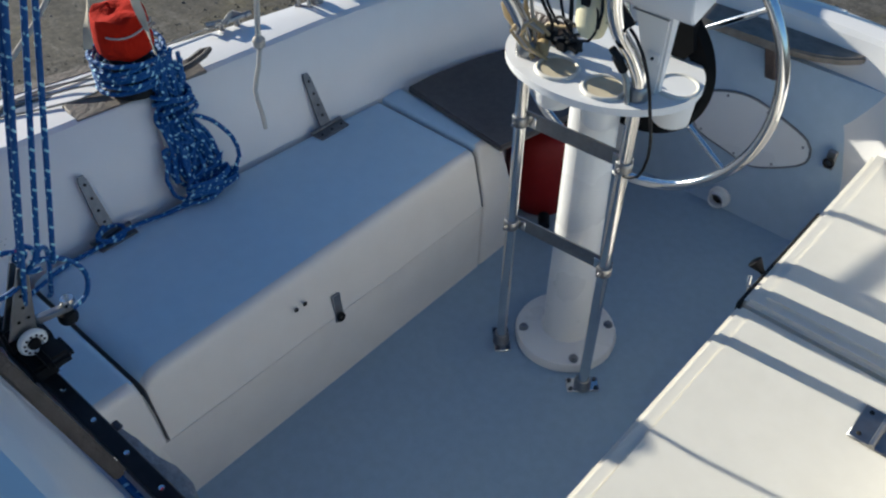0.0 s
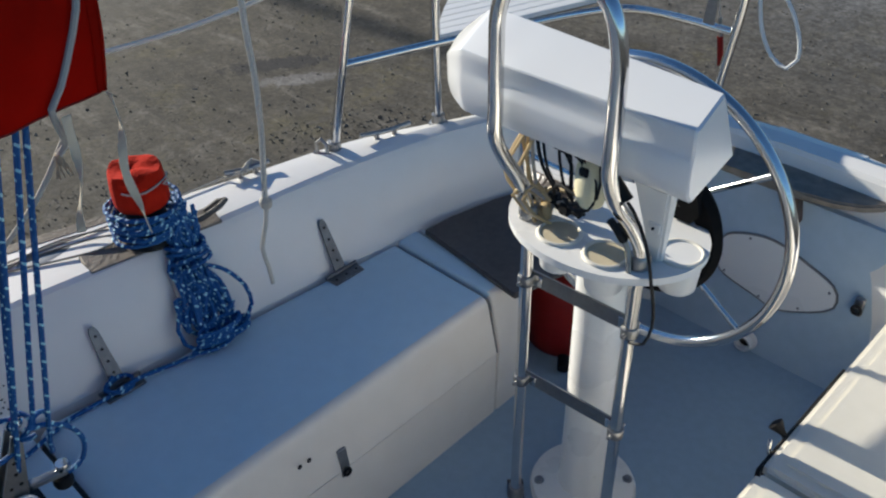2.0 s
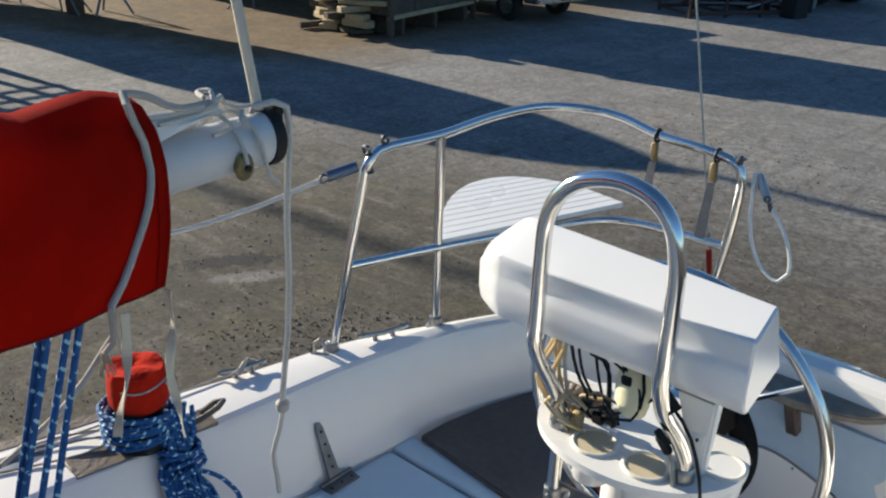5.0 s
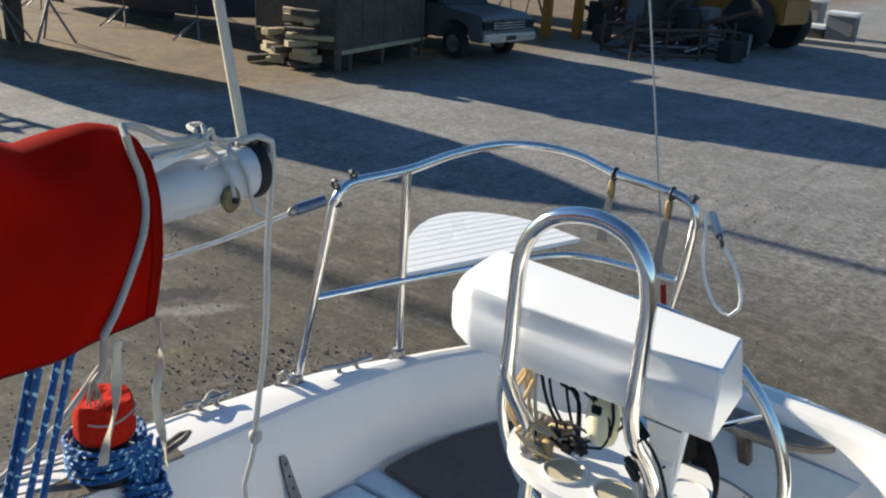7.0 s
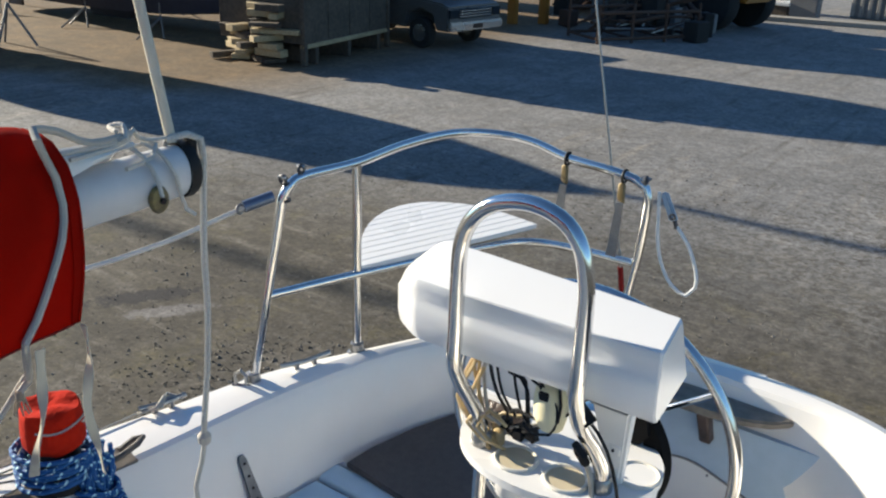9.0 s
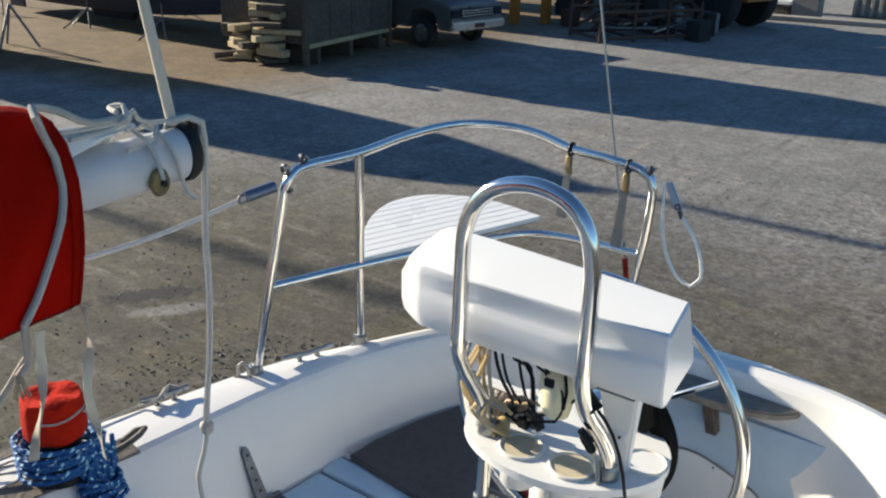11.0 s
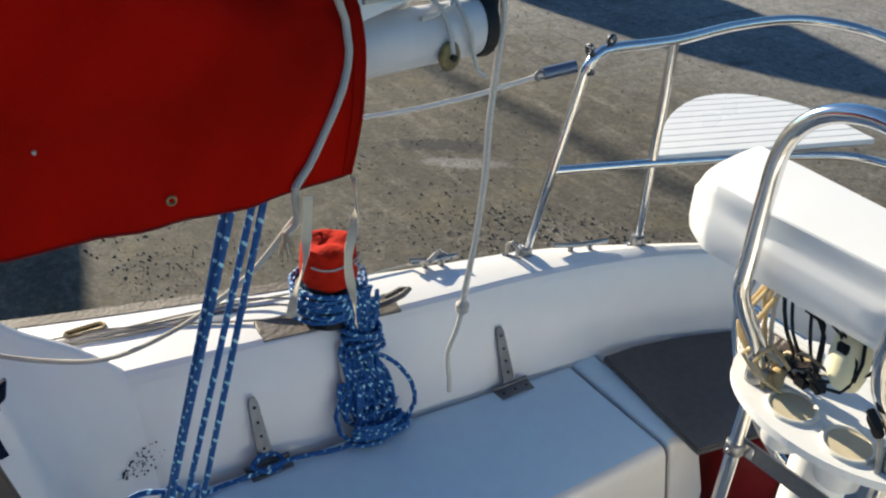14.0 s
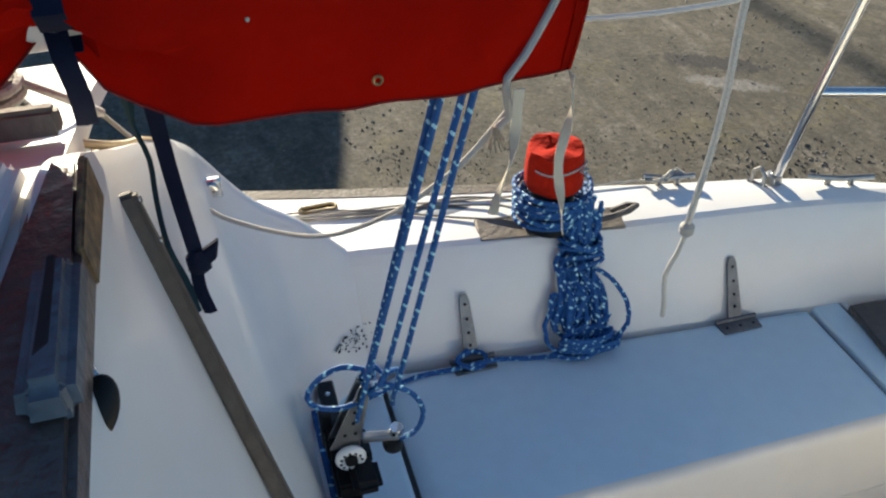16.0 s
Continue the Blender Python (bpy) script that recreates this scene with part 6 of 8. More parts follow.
# red sail cover
def cloth(grid_rows):
    """One thin layer of cloth through a grid of points; its hems give it an edge."""
    b = bmesh.new()
    vs = [[b.verts.new(p) for p in r] for r in grid_rows]
    for i in range(len(vs) - 1):
        for j in range(len(vs[0]) - 1):
            b.faces.new((vs[i][j], vs[i + 1][j], vs[i + 1][j + 1], vs[i][j + 1]))
    return b


LOWER = [(0.0, 1.270), (0.30, 1.265), (0.45, 1.270), (0.573, 1.279), (0.715, 1.290), (0.761, 1.303), (0.804, 1.325), (0.843, 1.354), (0.871, 1.395), (0.90, 1.389), (0.93, 1.366), (1.0, 1.330), (1.2, 1.290), (1.6, 1.270), (3.2, 1.260)]
UPPER = [(0.0, 1.455), (0.242, 1.484), (0.262, 1.501), (0.29, 1.513), (0.323, 1.520), (0.365, 1.517), (0.43, 1.509), (0.46, 1.523), (0.49, 1.544), (0.523, 1.564), (0.60, 1.594), (0.80, 1.627), (1.2, 1.700), (2.0, 1.860), (3.2, 2.100)]
CREASE = [(0.62, 1.448), (0.679, 1.394), (0.717, 1.370), (0.75, 1.365), (0.794, 1.371), (0.834, 1.390), (0.87, 1.405), (1.0, 1.430)]
rows = []
N_S = 90
for i in range(N_S + 1):
    s = 0.260 + 2.7 * (i / N_S) ** 1.5
    zl = float(np.interp(s, [p[0] for p in LOWER], [p[1] for p in LOWER]))
    zu = float(np.interp(s, [p[0] for p in UPPER], [p[1] for p in UPPER]))
    c = boom_at(s)
    w = float(np.interp(s, [0.3, 0.5, 0.9, 1.0, 3.0], [0.072, 0.085, 0.080, 0.09, 0.16]))
    col = []
    for j in range(27):
        u = j / 26
        if u < 0.4:
            k = u / 0.4
            side, z = 1.0 - 0.12 * k ** 3, zl + (zu - 0.05 - zl) * k
        elif u <= 0.6:
            a = math.pi * (u - 0.4) / 0.2
            side, z = 0.88 * math.cos(a), zu - 0.05 + 0.05 * math.sin(a)
        else:
            k = (1 - u) / 0.4
            side, z = -(1.0 - 0.12 * k ** 3), zl + (zu - 0.05 - zl) * k
        fold = 0.012 * noise.noise(Vector((s * 5.0, z * 6.0 + side, 3.0))) + (0.010 + 0.018 * min(max((s - 0.30) / 0.12, 0.0), 1.0)) * noise.noise(Vector((s * 2.6 + z * 3.6, z * 2.4 - s * 1.2, 7.0 + side)))
        fold += 0.012 * noise.noise(Vector(((s + 0.9 * z) * 11.0, (s - 0.9 * z) * 2.5, 5.0 + side))) + 0.006 * noise.noise(Vector(((s - 0.6 * z) * 16.0, (s + 0.6 * z) * 4.0, 9.0 + side)))
        # a drawn-in gather at the strap
        fold -= 0.03 * math.exp(-((s - 0.87) / 0.04) ** 2) * (1 - abs(z - 1.37) / 0.4 if abs(z - 1.37) < 0.4 else 0)
        if side > 0:
            # the deep crease that runs aft from the gathered strap
            zc = float(np.interp(s, [p[0] for p in CREASE], [p[1] for p in CREASE]))
            hold = min(max((s - 0.66) / 0.13, 0.0), 1.0) * min(max((1.0 - s) / 0.10, 0.0), 1.0)
            fold += hold * (0.038 * math.exp(-((z - zc - 0.030) / 0.024) ** 2) - 0.040 * math.exp(-((z - zc + 0.006) / 0.017) ** 2))
        # a fuller roll on top, forward of the slack aft end
        fold += 0.012 * min(max((s - 0.42) / 0.05, 0.0), 1.0) * min(max((z - 1.42) / 0.05, 0.0), 1.0)
        # a diagonal crease running down and aft from the top
        crease = (s - 0.62) + 0.75 * (z - 1.47)
        fold += 0.012 * math.exp(-(crease / 0.035) ** 2) - 0.008 * math.exp(-((crease - 0.06) / 0.04) ** 2)
        lean = 0.034 * max(0.0, 1.42 - z) / 0.2 * math.exp(-(s - 0.260) / 0.08)
        col.append((c.x + side * w + (1 if side > 0 else -1) * fold, c.y - lean, z))
    rows.append(col)
cover = thing("sail_cover", "red canvas sail cover draped over the boom", "sail cover", boom_at(0.4))
under(cover, part("canvas", cloth(rows), RED, smooth=60))
hem = [rows[0][j] for j in range(27)]
under(cover, part("end_hem", tube(hem, 0.004, 6, smooth=False), RED),
      part("lower_hem", tube([Vector(rows[i][0]) + Vector((0.001, 0, 0)) for i in range(0, N_S + 1)], 0.0014, 6, smooth=False), REDHEM))
band_rows = []
for j in range(0, 27):
    p, q = Vector(rows[0][j]), Vector(rows[3][j])
    out = 0.0025 if j < 13 else -0.0025
    band_rows.append([p + Vector((out, 0.001, 0.0015)), p.lerp(q, 0.5) + Vector((out, 0, 0.0015)), q + Vector((out, 0, 0.0015))])
under(cover, part("hem_band", sheet(band_rows, 0.001), RED, None, "doubled hem"))
# grommet on the lower hem
gi = min(range(N_S + 1), key=lambda i: abs(rows[i][0][1] + 1.018))
gp = Vector(rows[gi][2]) + Vector((0.004, 0, -0.020))
under(cover, part("grommet", ring(gp, 0.0048, 0.0018, "x", 16, 6), BRASS))
gj = min(range(N_S + 1), key=lambda i: abs(rows[i][0][1] + 1.128))
under(cover, part("button", lathe([(0.0024, 0), (0.0018, 0.003)], Vector(rows[gj][4]) + Vector((0.001, 0, 0)), 10, turn=Matrix.Rotation(radians(90), 3, "Y")), WEB))


def face_x(y, z):
    """The near face of the cover."""
    i = min(range(N_S + 1), key=lambda k: abs(rows[k][0][1] - y))
    return float(np.interp(z, [rows[i][j][2] for j in range(11)], [rows[i][j][0] for j in range(11)]))


def on_cover(y, z, off=0.008):
    return (face_x(y, z) + off, y, z)


pc = thing("hanging_cord", "dirty white cord hanging over the end of the sail cover", "cord", on_cover(-0.805, 1.475))
under(pc, part("cord", tube([on_boom(0.13, 64, 0.052), on_boom(0.20, 66, 0.050), (-0.406, -0.747, 1.510), (-0.385, -0.790, 1.524), (-0.368, -0.797, 1.517), on_cover(-0.783, 1.490, 0.008), on_cover(-0.771, 1.460, 0.006), on_cover(-0.769, 1.425, 0.006), on_cover(-0.783, 1.385, 0.006), on_cover(-0.807, 1.340, 0.006), on_cover(-0.835, 1.297, 0.006), on_cover(-0.857, 1.275, 0.006), (-0.395, -0.838, 1.20), (-0.398, -0.852, 1.185)], 0.0050, 8), CORD),
      part("frayed_end", lathe([(0.002, -0.010), (0.0055, -0.008), (0.0055, -0.001), (0.005, 0.004)], (-0.398, -0.852, 1.185), 12), TASSEL),
      *[part("loose_thread", tube([(-0.398 + 0.004 * math.cos(a), -0.852 + 0.004 * math.sin(a), 1.180), (-0.398 + 0.007 * math.cos(a), -0.852 + 0.007 * math.sin(a), 1.171), (-0.398 + 0.009 * math.cos(a + 0.4), -0.852 + 0.011 * math.sin(a + 0.4), 1.155 + 0.003 * math.sin(5 * a))], 0.0011, 5), TASSEL) for a in [0.7 * k for k in range(9)]])
# long slack line from the cover to the cabin side
sl = thing("slack_line", "slack white line looped from the cover to the cabin side", "line", (-0.45, -0.85, 1.17))
under(sl, part("line", tube([(-0.40, -0.838, 1.205), (-0.44, -0.875, 1.125), (-0.50, -0.905, 1.05), (-0.60, -0.950, 0.945), (-0.665, -1.035, 0.878), (-0.72, -1.11, 0.858), (-0.79, -1.21, 0.868), (-0.82, -1.262, 0.915), (-0.84, -1.30, 0.975), (-0.86, -1.36, 1.05)], 0.0042, 8), CORD))
# cream webbing ties under the cover
for pts in ([(-0.363, -0.773, 1.264), (-0.368, -0.767, 1.212), (-0.370, -0.777, 1.142), (-0.374, -0.770, 1.082), (-0.378, -0.762, 1.020)],
            [(-0.343, -0.845, 1.264), (-0.358, -0.842, 1.202), (-0.363, -0.847, 1.152), (-0.368, -0.859, 1.108), (-0.373, -0.863, 1.074)]):
    path = spline(pts, 0.01)
    rws = []
    for k, p in enumerate(path):
        tw = 0.9 + 1.1 * math.sin(k * 0.33 + pts[0][1] * 40)
        d = Vector((math.sin(tw) * 0.0066, math.cos(tw) * 0.0066, 0))
        rws.append([p - d, p + Vector((0.001, 0, 0)), p + d])
    tie = solo("cover_tie", sheet(rws, 0.0016), WEB, "cream webbing tie hanging from the sail cover", "tie", group="ties of the cover")


def strap(points, w, name="strap"):
    path = spline(points, 0.012)
    rws = []
    for p in path:
        rws.append([(p.x, p.y - w / 2, p.z), (p.x + 0.003, p.y, p.z), (p.x, p.y + w / 2, p.z)])
    return sheet(rws, 0.003)


nv = thing("navy_strap", "navy webbing strap knotted below the sail cover", "strap", (-0.38, -1.25, 1.2))
KZ = -0.034
under(nv, part("webbing", strap([(-0.385, -1.250, 1.35), (-0.380, -1.246, 1.27), (-0.38, -1.243, 1.19), (-0.38, -1.236, 1.115 + KZ)], 0.018), NAVY),
      part("knot", lathe([(0.006, -0.016), (0.013, -0.010), (0.014, 0.008), (0.007, 0.018)], (-0.378, -1.235, 1.112 + KZ), 10, (0.8, 1.1)), NAVY),
      part("bow", hull8([(-0.384, -1.235, 1.104 + KZ), (-0.372, -1.235, 1.100 + KZ), (-0.372, -1.213, 1.115 + KZ), (-0.384, -1.213, 1.115 + KZ), (-0.384, -1.235, 1.125 + KZ), (-0.372, -1.235, 1.125 + KZ), (-0.372, -1.207, 1.142 + KZ), (-0.384, -1.207, 1.142 + KZ)], 0.003, 1), NAVY),
      part("tail", strap([(-0.379, -1.239, 1.104 + KZ), (-0.370, -1.240, 1.08 + KZ), (-0.362, -1.233, 1.045 + KZ)], 0.016), NAVY))
nt_ = thing("thin_strap", "thin dark green strap hanging beside the navy one", "strap", (-0.38, -1.275, 1.2))
path = spline([(-0.345, -1.270, 1.37), (-0.362, -1.268, 1.31), (-0.376, -1.270, 1.27), (-0.375, -1.262, 1.228), (-0.342, -1.262, 1.194), (-0.292, -1.257, 1.166), (-0.281, -1.248, 1.129), (-0.264, -1.240, 1.095)], 0.012)
rws = []
for k, p in enumerate(path):
    w = float(np.interp(k / (len(path) - 1), [0.0, 0.15, 0.32, 0.7, 0.9, 1.0], [0.022, 0.018, 0.006, 0.006, 0.011, 0.008]))
    rws.append([(p.x, p.y - w / 2, p.z), (p.x + 0.003, p.y, p.z), (p.x, p.y + w / 2, p.z)])
under(nt_, part("webbing", sheet(rws, 0.003), GREENWEB))
gs = thing("gather_strap", "navy strap drawn round the sail cover", "strap", (-0.32, -1.335, 1.36))
i0 = min(range(N_S + 1), key=lambda k: abs(rows[k][0][1] + 1.312))
band = []
for j in range(0, 15):
    p = Vector(rows[i0][j])
    band.append([(p.x + 0.006, p.y - 0.013, p.z), (p.x + 0.008, p.y, p.z), (p.x + 0.006, p.y + 0.013, p.z)])
under(gs, part("band", sheet(band, 0.003), NAVY), part("tail", strap([(rows[i0][0][0] + 0.004, -1.312, 1.40), (-0.318, -1.309, 1.375), (-0.325, -1.306, 1.34), (-0.345, -1.309, 1.295)], 0.022), NAVY))

# ---- mainsheet and traveller ----
TX, TY = -0.530, -1.075
track = thing("traveller_track", "black mainsheet traveller track across the bridge deck", "track", (0, TY, 0.435))
under(track, part("beam", block((-0.76, TY - 0.016, 0.437), (0.76, TY + 0.016, 0.462), 0.003, 1), TRACKMAT),
      *[part("bolt", lathe([(0.006, 0.462), (0.005, 0.465), (0.002, 0.4655)], (x, TY, 0), 8), STEEL) for x in [-0.72 + 0.10 * k for k in range(15)]])
solo("track_line", tube([(-0.70, TY - 0.032, 0.443), (-0.3, TY - 0.030, 0.442), (0.1, TY - 0.031, 0.442), (0.7, TY - 0.03, 0.442)], 0.0065, 8), BLUE_ROPE, "blue control line lying beside the traveller track", "line")
car = thing("traveller_car", "black and steel traveller car with mainsheet block", "traveller car", (TX, TY, 0.462))
cx, cy = TX + 0.01, TY
cp = [part("carriage", block((cx - 0.055, cy - 0.026, 0.455), (cx + 0.055, cy + 0.026, 0.492), 0.006, 2), BLACK),
      part("cam_cleat", block((cx + 0.02, cy + 0.0, 0.49), (cx + 0.085, cy + 0.05, 0.52), 0.010, 3), BLACK),
      part("side_box", block((cx - 0.05, cy - 0.03, 0.49), (cx - 0.005, cy + 0.012, 0.555), 0.006, 2), BLACK),
      part("sheave", ring((cx + 0.026, cy + 0.006, 0.530), 0.019, 0.0085, "x", 28, 8), PLASTIC, None, "white ball-bearing sheave"),
      *[part("ball", lathe([(0.0028, 0), (0.002, 0.002), (0.0005, 0.0025)], (cx + 0.0338, cy + 0.006 + 0.0185 * math.cos(a), 0.530 + 0.0185 * math.sin(a)), 8, turn=Matrix.Rotation(radians(90), 3, "Y")), BLACK, None, "black bearing mark") for a in [0.55 * k for k in range(11)]],
      part("hub", rod((cx + 0.016, cy + 0.006, 0.530), (cx + 0.036, cy + 0.006, 0.530), 0.011, 14), BLACK),
      part("cam_base", block((cx - 0.05, cy + 0.012, 0.49), (cx + 0.02, cy + 0.045, 0.522), 0.006, 2), BLACK),
      part("side_post", block((cx - 0.056, cy - 0.034, 0.50), (cx - 0.030, cy - 0.012, 0.585), 0.004, 1), BLACK)]
for off in (-0.012, 0.012):
    pts = [(-0.026, 0.0), (0.026, 0.0), (0.022, 0.03), (0.009, 0.135), (-0.009, 0.135), (-0.022, 0.03)]
    b = bmesh.new()
    dx, dy = 0.0, 0.045
    lo = [b.verts.new((cx + off - 0.002, cy + u + dy * v / 0.135, 0.545 + v)) for u, v in pts]
    hi = [b.verts.new((cx + off + 0.002, cy + u + dy * v / 0.135, 0.545 + v)) for u, v in pts]
    b.faces.new(lo[::-1]); b.faces.new(hi)
    for k in range(6):
        b.faces.new((lo[k], lo[(k + 1) % 6], hi[(k + 1) % 6], hi[k]))
    cp.append(part("cheek_plate", b, GALV, None, "pierced steel cheek plate"))
for v, u in ((0.03, -0.008), (0.03, 0.010), (0.055, 0.0), (0.08, -0.004), (0.08, 0.006), (0.105, 0.0)):
    cp.append(part("hole", lathe([(0.0035, 0), (0.003, 0.001)], (cx + 0.0145, cy + u + 0.045 * v / 0.135, 0.545 + v), 8, turn=Matrix.Rotation(radians(90), 3, "Y")), DARKGAP))
cp.append(part("becket", ring((cx, cy + 0.05, 0.692), 0.012, 0.004, "x", 14, 6), STEEL))
cp.append(part("cam_arm", hull8([(cx + 0.0, cy + 0.03, 0.548), (cx + 0.018, cy + 0.03, 0.548), (cx + 0.018, cy + 0.095, 0.535), (cx + 0.0, cy + 0.095, 0.535),
                                  (cx + 0.0, cy + 0.03, 0.562), (cx + 0.018, cy + 0.03, 0.562), (cx + 0.018, cy + 0.095, 0.550), (cx + 0.0, cy + 0.095, 0.550)], 0.003, 1), GALV, None, "pierced steel arm"))
cp.append(part("cam_jaw", lathe([(0.017, 0), (0.019, 0.008), (0.017, 0.022), (0.01, 0.026)], (cx + 0.005, cy + 0.085, 0.510), 16), BLACK))
cp.append(part("cam_jaw", lathe([(0.013, 0), (0.014, 0.006), (0.012, 0.014)], (cx + 0.012, cy + 0.092, 0.552), 14), STEEL))
under(car, *cp)
ms = thing("mainsheet", "blue flecked mainsheet tackle between traveller and boom", "rope", (TX, TY, 0.6))
MR = 0.0049
for p, q in (((cx - 0.006, cy + 0.03, 0.60), (-0.388, -0.927, 1.275)), ((cx + 0.010, cy + 0.025, 0.60), (-0.378, -0.922, 1.275)),
             ((cx + 0.0, cy + 0.075, 0.66), (-0.386, -0.893, 1.270)), ((cx + 0.014, cy + 0.095, 0.655), (-0.376, -0.884, 1.270)),):
    under(ms, part("fall", tube([p, q], MR, 8, step=0.05), BLUE_ROPE))
under(ms, part("knot", tube([(cx, cy + 0.04, 0.66), (cx + 0.018, cy + 0.06, 0.675), (cx + 0.012, cy + 0.075, 0.695), (cx - 0.012, cy + 0.06, 0.70), (cx - 0.006, cy + 0.045, 0.68), (cx + 0.016, cy + 0.05, 0.665), (cx + 0.018, cy + 0.072, 0.66)], MR, 8, step=0.008), BLUE_ROPE),
      part("loop", tube([(cx, cy + 0.055, 0.70), (cx - 0.005, cy + 0.01, 0.715), (cx - 0.01, cy - 0.03, 0.692), (cx - 0.01, cy - 0.050, 0.658), (cx, cy - 0.035, 0.640), (cx + 0.01, cy + 0.0, 0.638), (cx + 0.012, cy + 0.03, 0.645)], MR, 8, step=0.01), BLUE_ROPE),
      part("loop", tube([(cx + 0.01, cy + 0.06, 0.675), (cx + 0.01, cy + 0.09, 0.665), (cx + 0.012, cy + 0.125, 0.635), (cx + 0.014, cy + 0.14, 0.59), (cx + 0.016, cy + 0.125, 0.55), (cx + 0.016, cy + 0.095, 0.54)], MR, 8, step=0.01), BLUE_ROPE),
      part("tail", tube([(cx + 0.0, cy + 0.075, 0.68), (cx - 0.03, cy + 0.10, 0.66), (cx - 0.08, cy + 0.12, 0.60), (-0.62, -0.965, 0.52), (-0.68, -0.955, 0.44), (-0.72, -0.95, 0.40)], MR, 8, step=0.012), BLUE_ROPE))
# grime flecks splashed on the coaming corner behind the tackle
rngf = random.Random(21)
fl = bmesh.new()
gn = Vector((0.79, 0.35, 0.50)).normalized()
gu = Vector((-0.405, 0.914, 0.0)).normalized()
gv = gn.cross(gu)
for _ in range(85):
    c_ = Vector((-0.846, -1.006, 0.474)) + gu * rngf.gauss(0, 0.026) + gv * rngf.gauss(0, 0.012) + gn * 0.0045
    r = 0.0008 + 0.0026 * rngf.random() ** 2
    fl.faces.new([fl.verts.new(c_ + gu * (r * math.cos(k * 1.05) * rngf.uniform(0.6, 1.3)) + gv * (r * math.sin(k * 1.05) * rngf.uniform(0.6, 1.3))) for k in range(6)])
solo("grime_fleck", fl, DARKGAP, "black grime flecks on the white coaming corner", "grime", "stuff")
# cable clip on the bridge deck edge
cc = thing("worn_patch", "chipped filler patch with a steel clip on the bridge deck edge", "patch", (-0.2, -1.045, 0.436))
under(cc, part("clip", block((-0.312, -1.055, 0.436), (-0.290, -1.042, 0.442), 0.002, 1), DARKSTEEL),
      part("filler", slab([(-0.29, -1.058), (-0.18, -1.059), (-0.08, -1.059), (-0.075, -1.040), (-0.11, -1.028), (-0.16, -1.027), (-0.192, -1.040), (-0.254, -1.041), (-0.295, -1.046)], 0.420, 0.4385, 0.003, 2), FILLER))

# ---- cabin end ----
bar = thing("handhold_bar", "grey weathered teak bar screwed to the cabin bulkhead", "bar", (-0.2, -1.2, 0.8))
d0, d1 = Vector((-0.148, -1.122, 0.52)), Vector((-0.285, -1.290, 1.243))
ax = (d1 - d0).normalized()
sx = Vector((1, 0, 0)) - ax * ax.x
sx.normalize()
nx = ax.cross(sx)
nx = nx if nx.y > 0 else -nx
w, t = 0.0082, 0.016
pts = [d0 - sx * w, d0 + sx * w, d1 + sx * w, d1 - sx * w]
under(bar, part("timber", hull8([p - nx * 0.006 for p in pts] + [p + nx * t for p in pts], 0.004, 2), DARKTEAK))
for k in (0.04, 0.92, 0.985):
    c = d0.lerp(d1, k) + nx * t
    under(bar, part("screw", rod(c - nx * 0.002, c + nx * 0.002, 0.004, 8), STEEL))
beam = thing("hatch_beam", "cracked dark wooden beam over the companionway", "beam", (0.0, -1.32, 1.29))
under(beam, part("timber", hull8([(-0.245, -1.345, 1.268), (0.30, -1.400, 1.288), (0.30, -1.290, 1.296), (-0.235, -1.300, 1.268),
                                 (-0.250, -1.336, 1.318), (0.30, -1.405, 1.318), (0.30, -1.292, 1.318), (-0.235, -1.306, 1.318)], 0.006, 2), OLDWOOD),
      part("worn_edge", hull8([(-0.238, -1.302, 1.272), (-0.09, -1.300, 1.279), (-0.09, -1.2955, 1.279), (-0.238, -1.296, 1.272),
                               (-0.238, -1.310, 1.3195), (-0.09, -1.306, 1.3195), (-0.09, -1.2990, 1.3195), (-0.238, -1.3010, 1.3195)], 0.003, 2), WORNEDGE, None, "worn brown edge of bare wood"))
pull = thing("hatch_pull", "grey wooden box handle on the sliding hatch", "handle", (0.0, -1.32, 1.33))
under(pull, part("box", hull8([(-0.060, -1.332, 1.314), (0.098, -1.332, 1.314), (0.098, -1.290, 1.314), (-0.060, -1.292, 1.314),
                              (-0.052, -1.326, 1.345), (0.090, -1.328, 1.345), (0.090, -1.294, 1.345), (-0.052, -1.296, 1.345)], 0.009, 3), BLUEWOOD),
      part("slot", hull8([(-0.048, -1.3165, 1.340), (0.062, -1.3185, 1.340), (0.050, -1.308, 1.340), (-0.048, -1.309, 1.340), (-0.048, -1.3165, 1.3458), (0.062, -1.3185, 1.3458), (0.050, -1.308, 1.3458), (-0.048, -1.309, 1.3458)], 0.0015, 1), SLOTRED, None, "dark reddish slot"))
hang = thing("snatch_block", "black oval block with a thin steel strap below the hatch beam", "block", (0.02, -1.29, 1.25))
hr, hd = Vector((0.266, 0.964, 0.0)).normalized(), Vector((0.50, -0.30, -0.81)).normalized()
hn = hr.cross(hd)
hc = Vector((0.032, -1.299, 1.262))
bm = lathe([(0.10, -1.0), (0.70, -0.85), (0.96, -0.35), (1.0, 0.0), (0.96, 0.35), (0.70, 0.85), (0.10, 1.0)], (0, 0, 0), 24)
for v in bm.verts:
    v.co = hc + hr * (v.co.x * 0.0155) + hd * (v.co.y * 0.026) + hn * (v.co.z * 0.009)
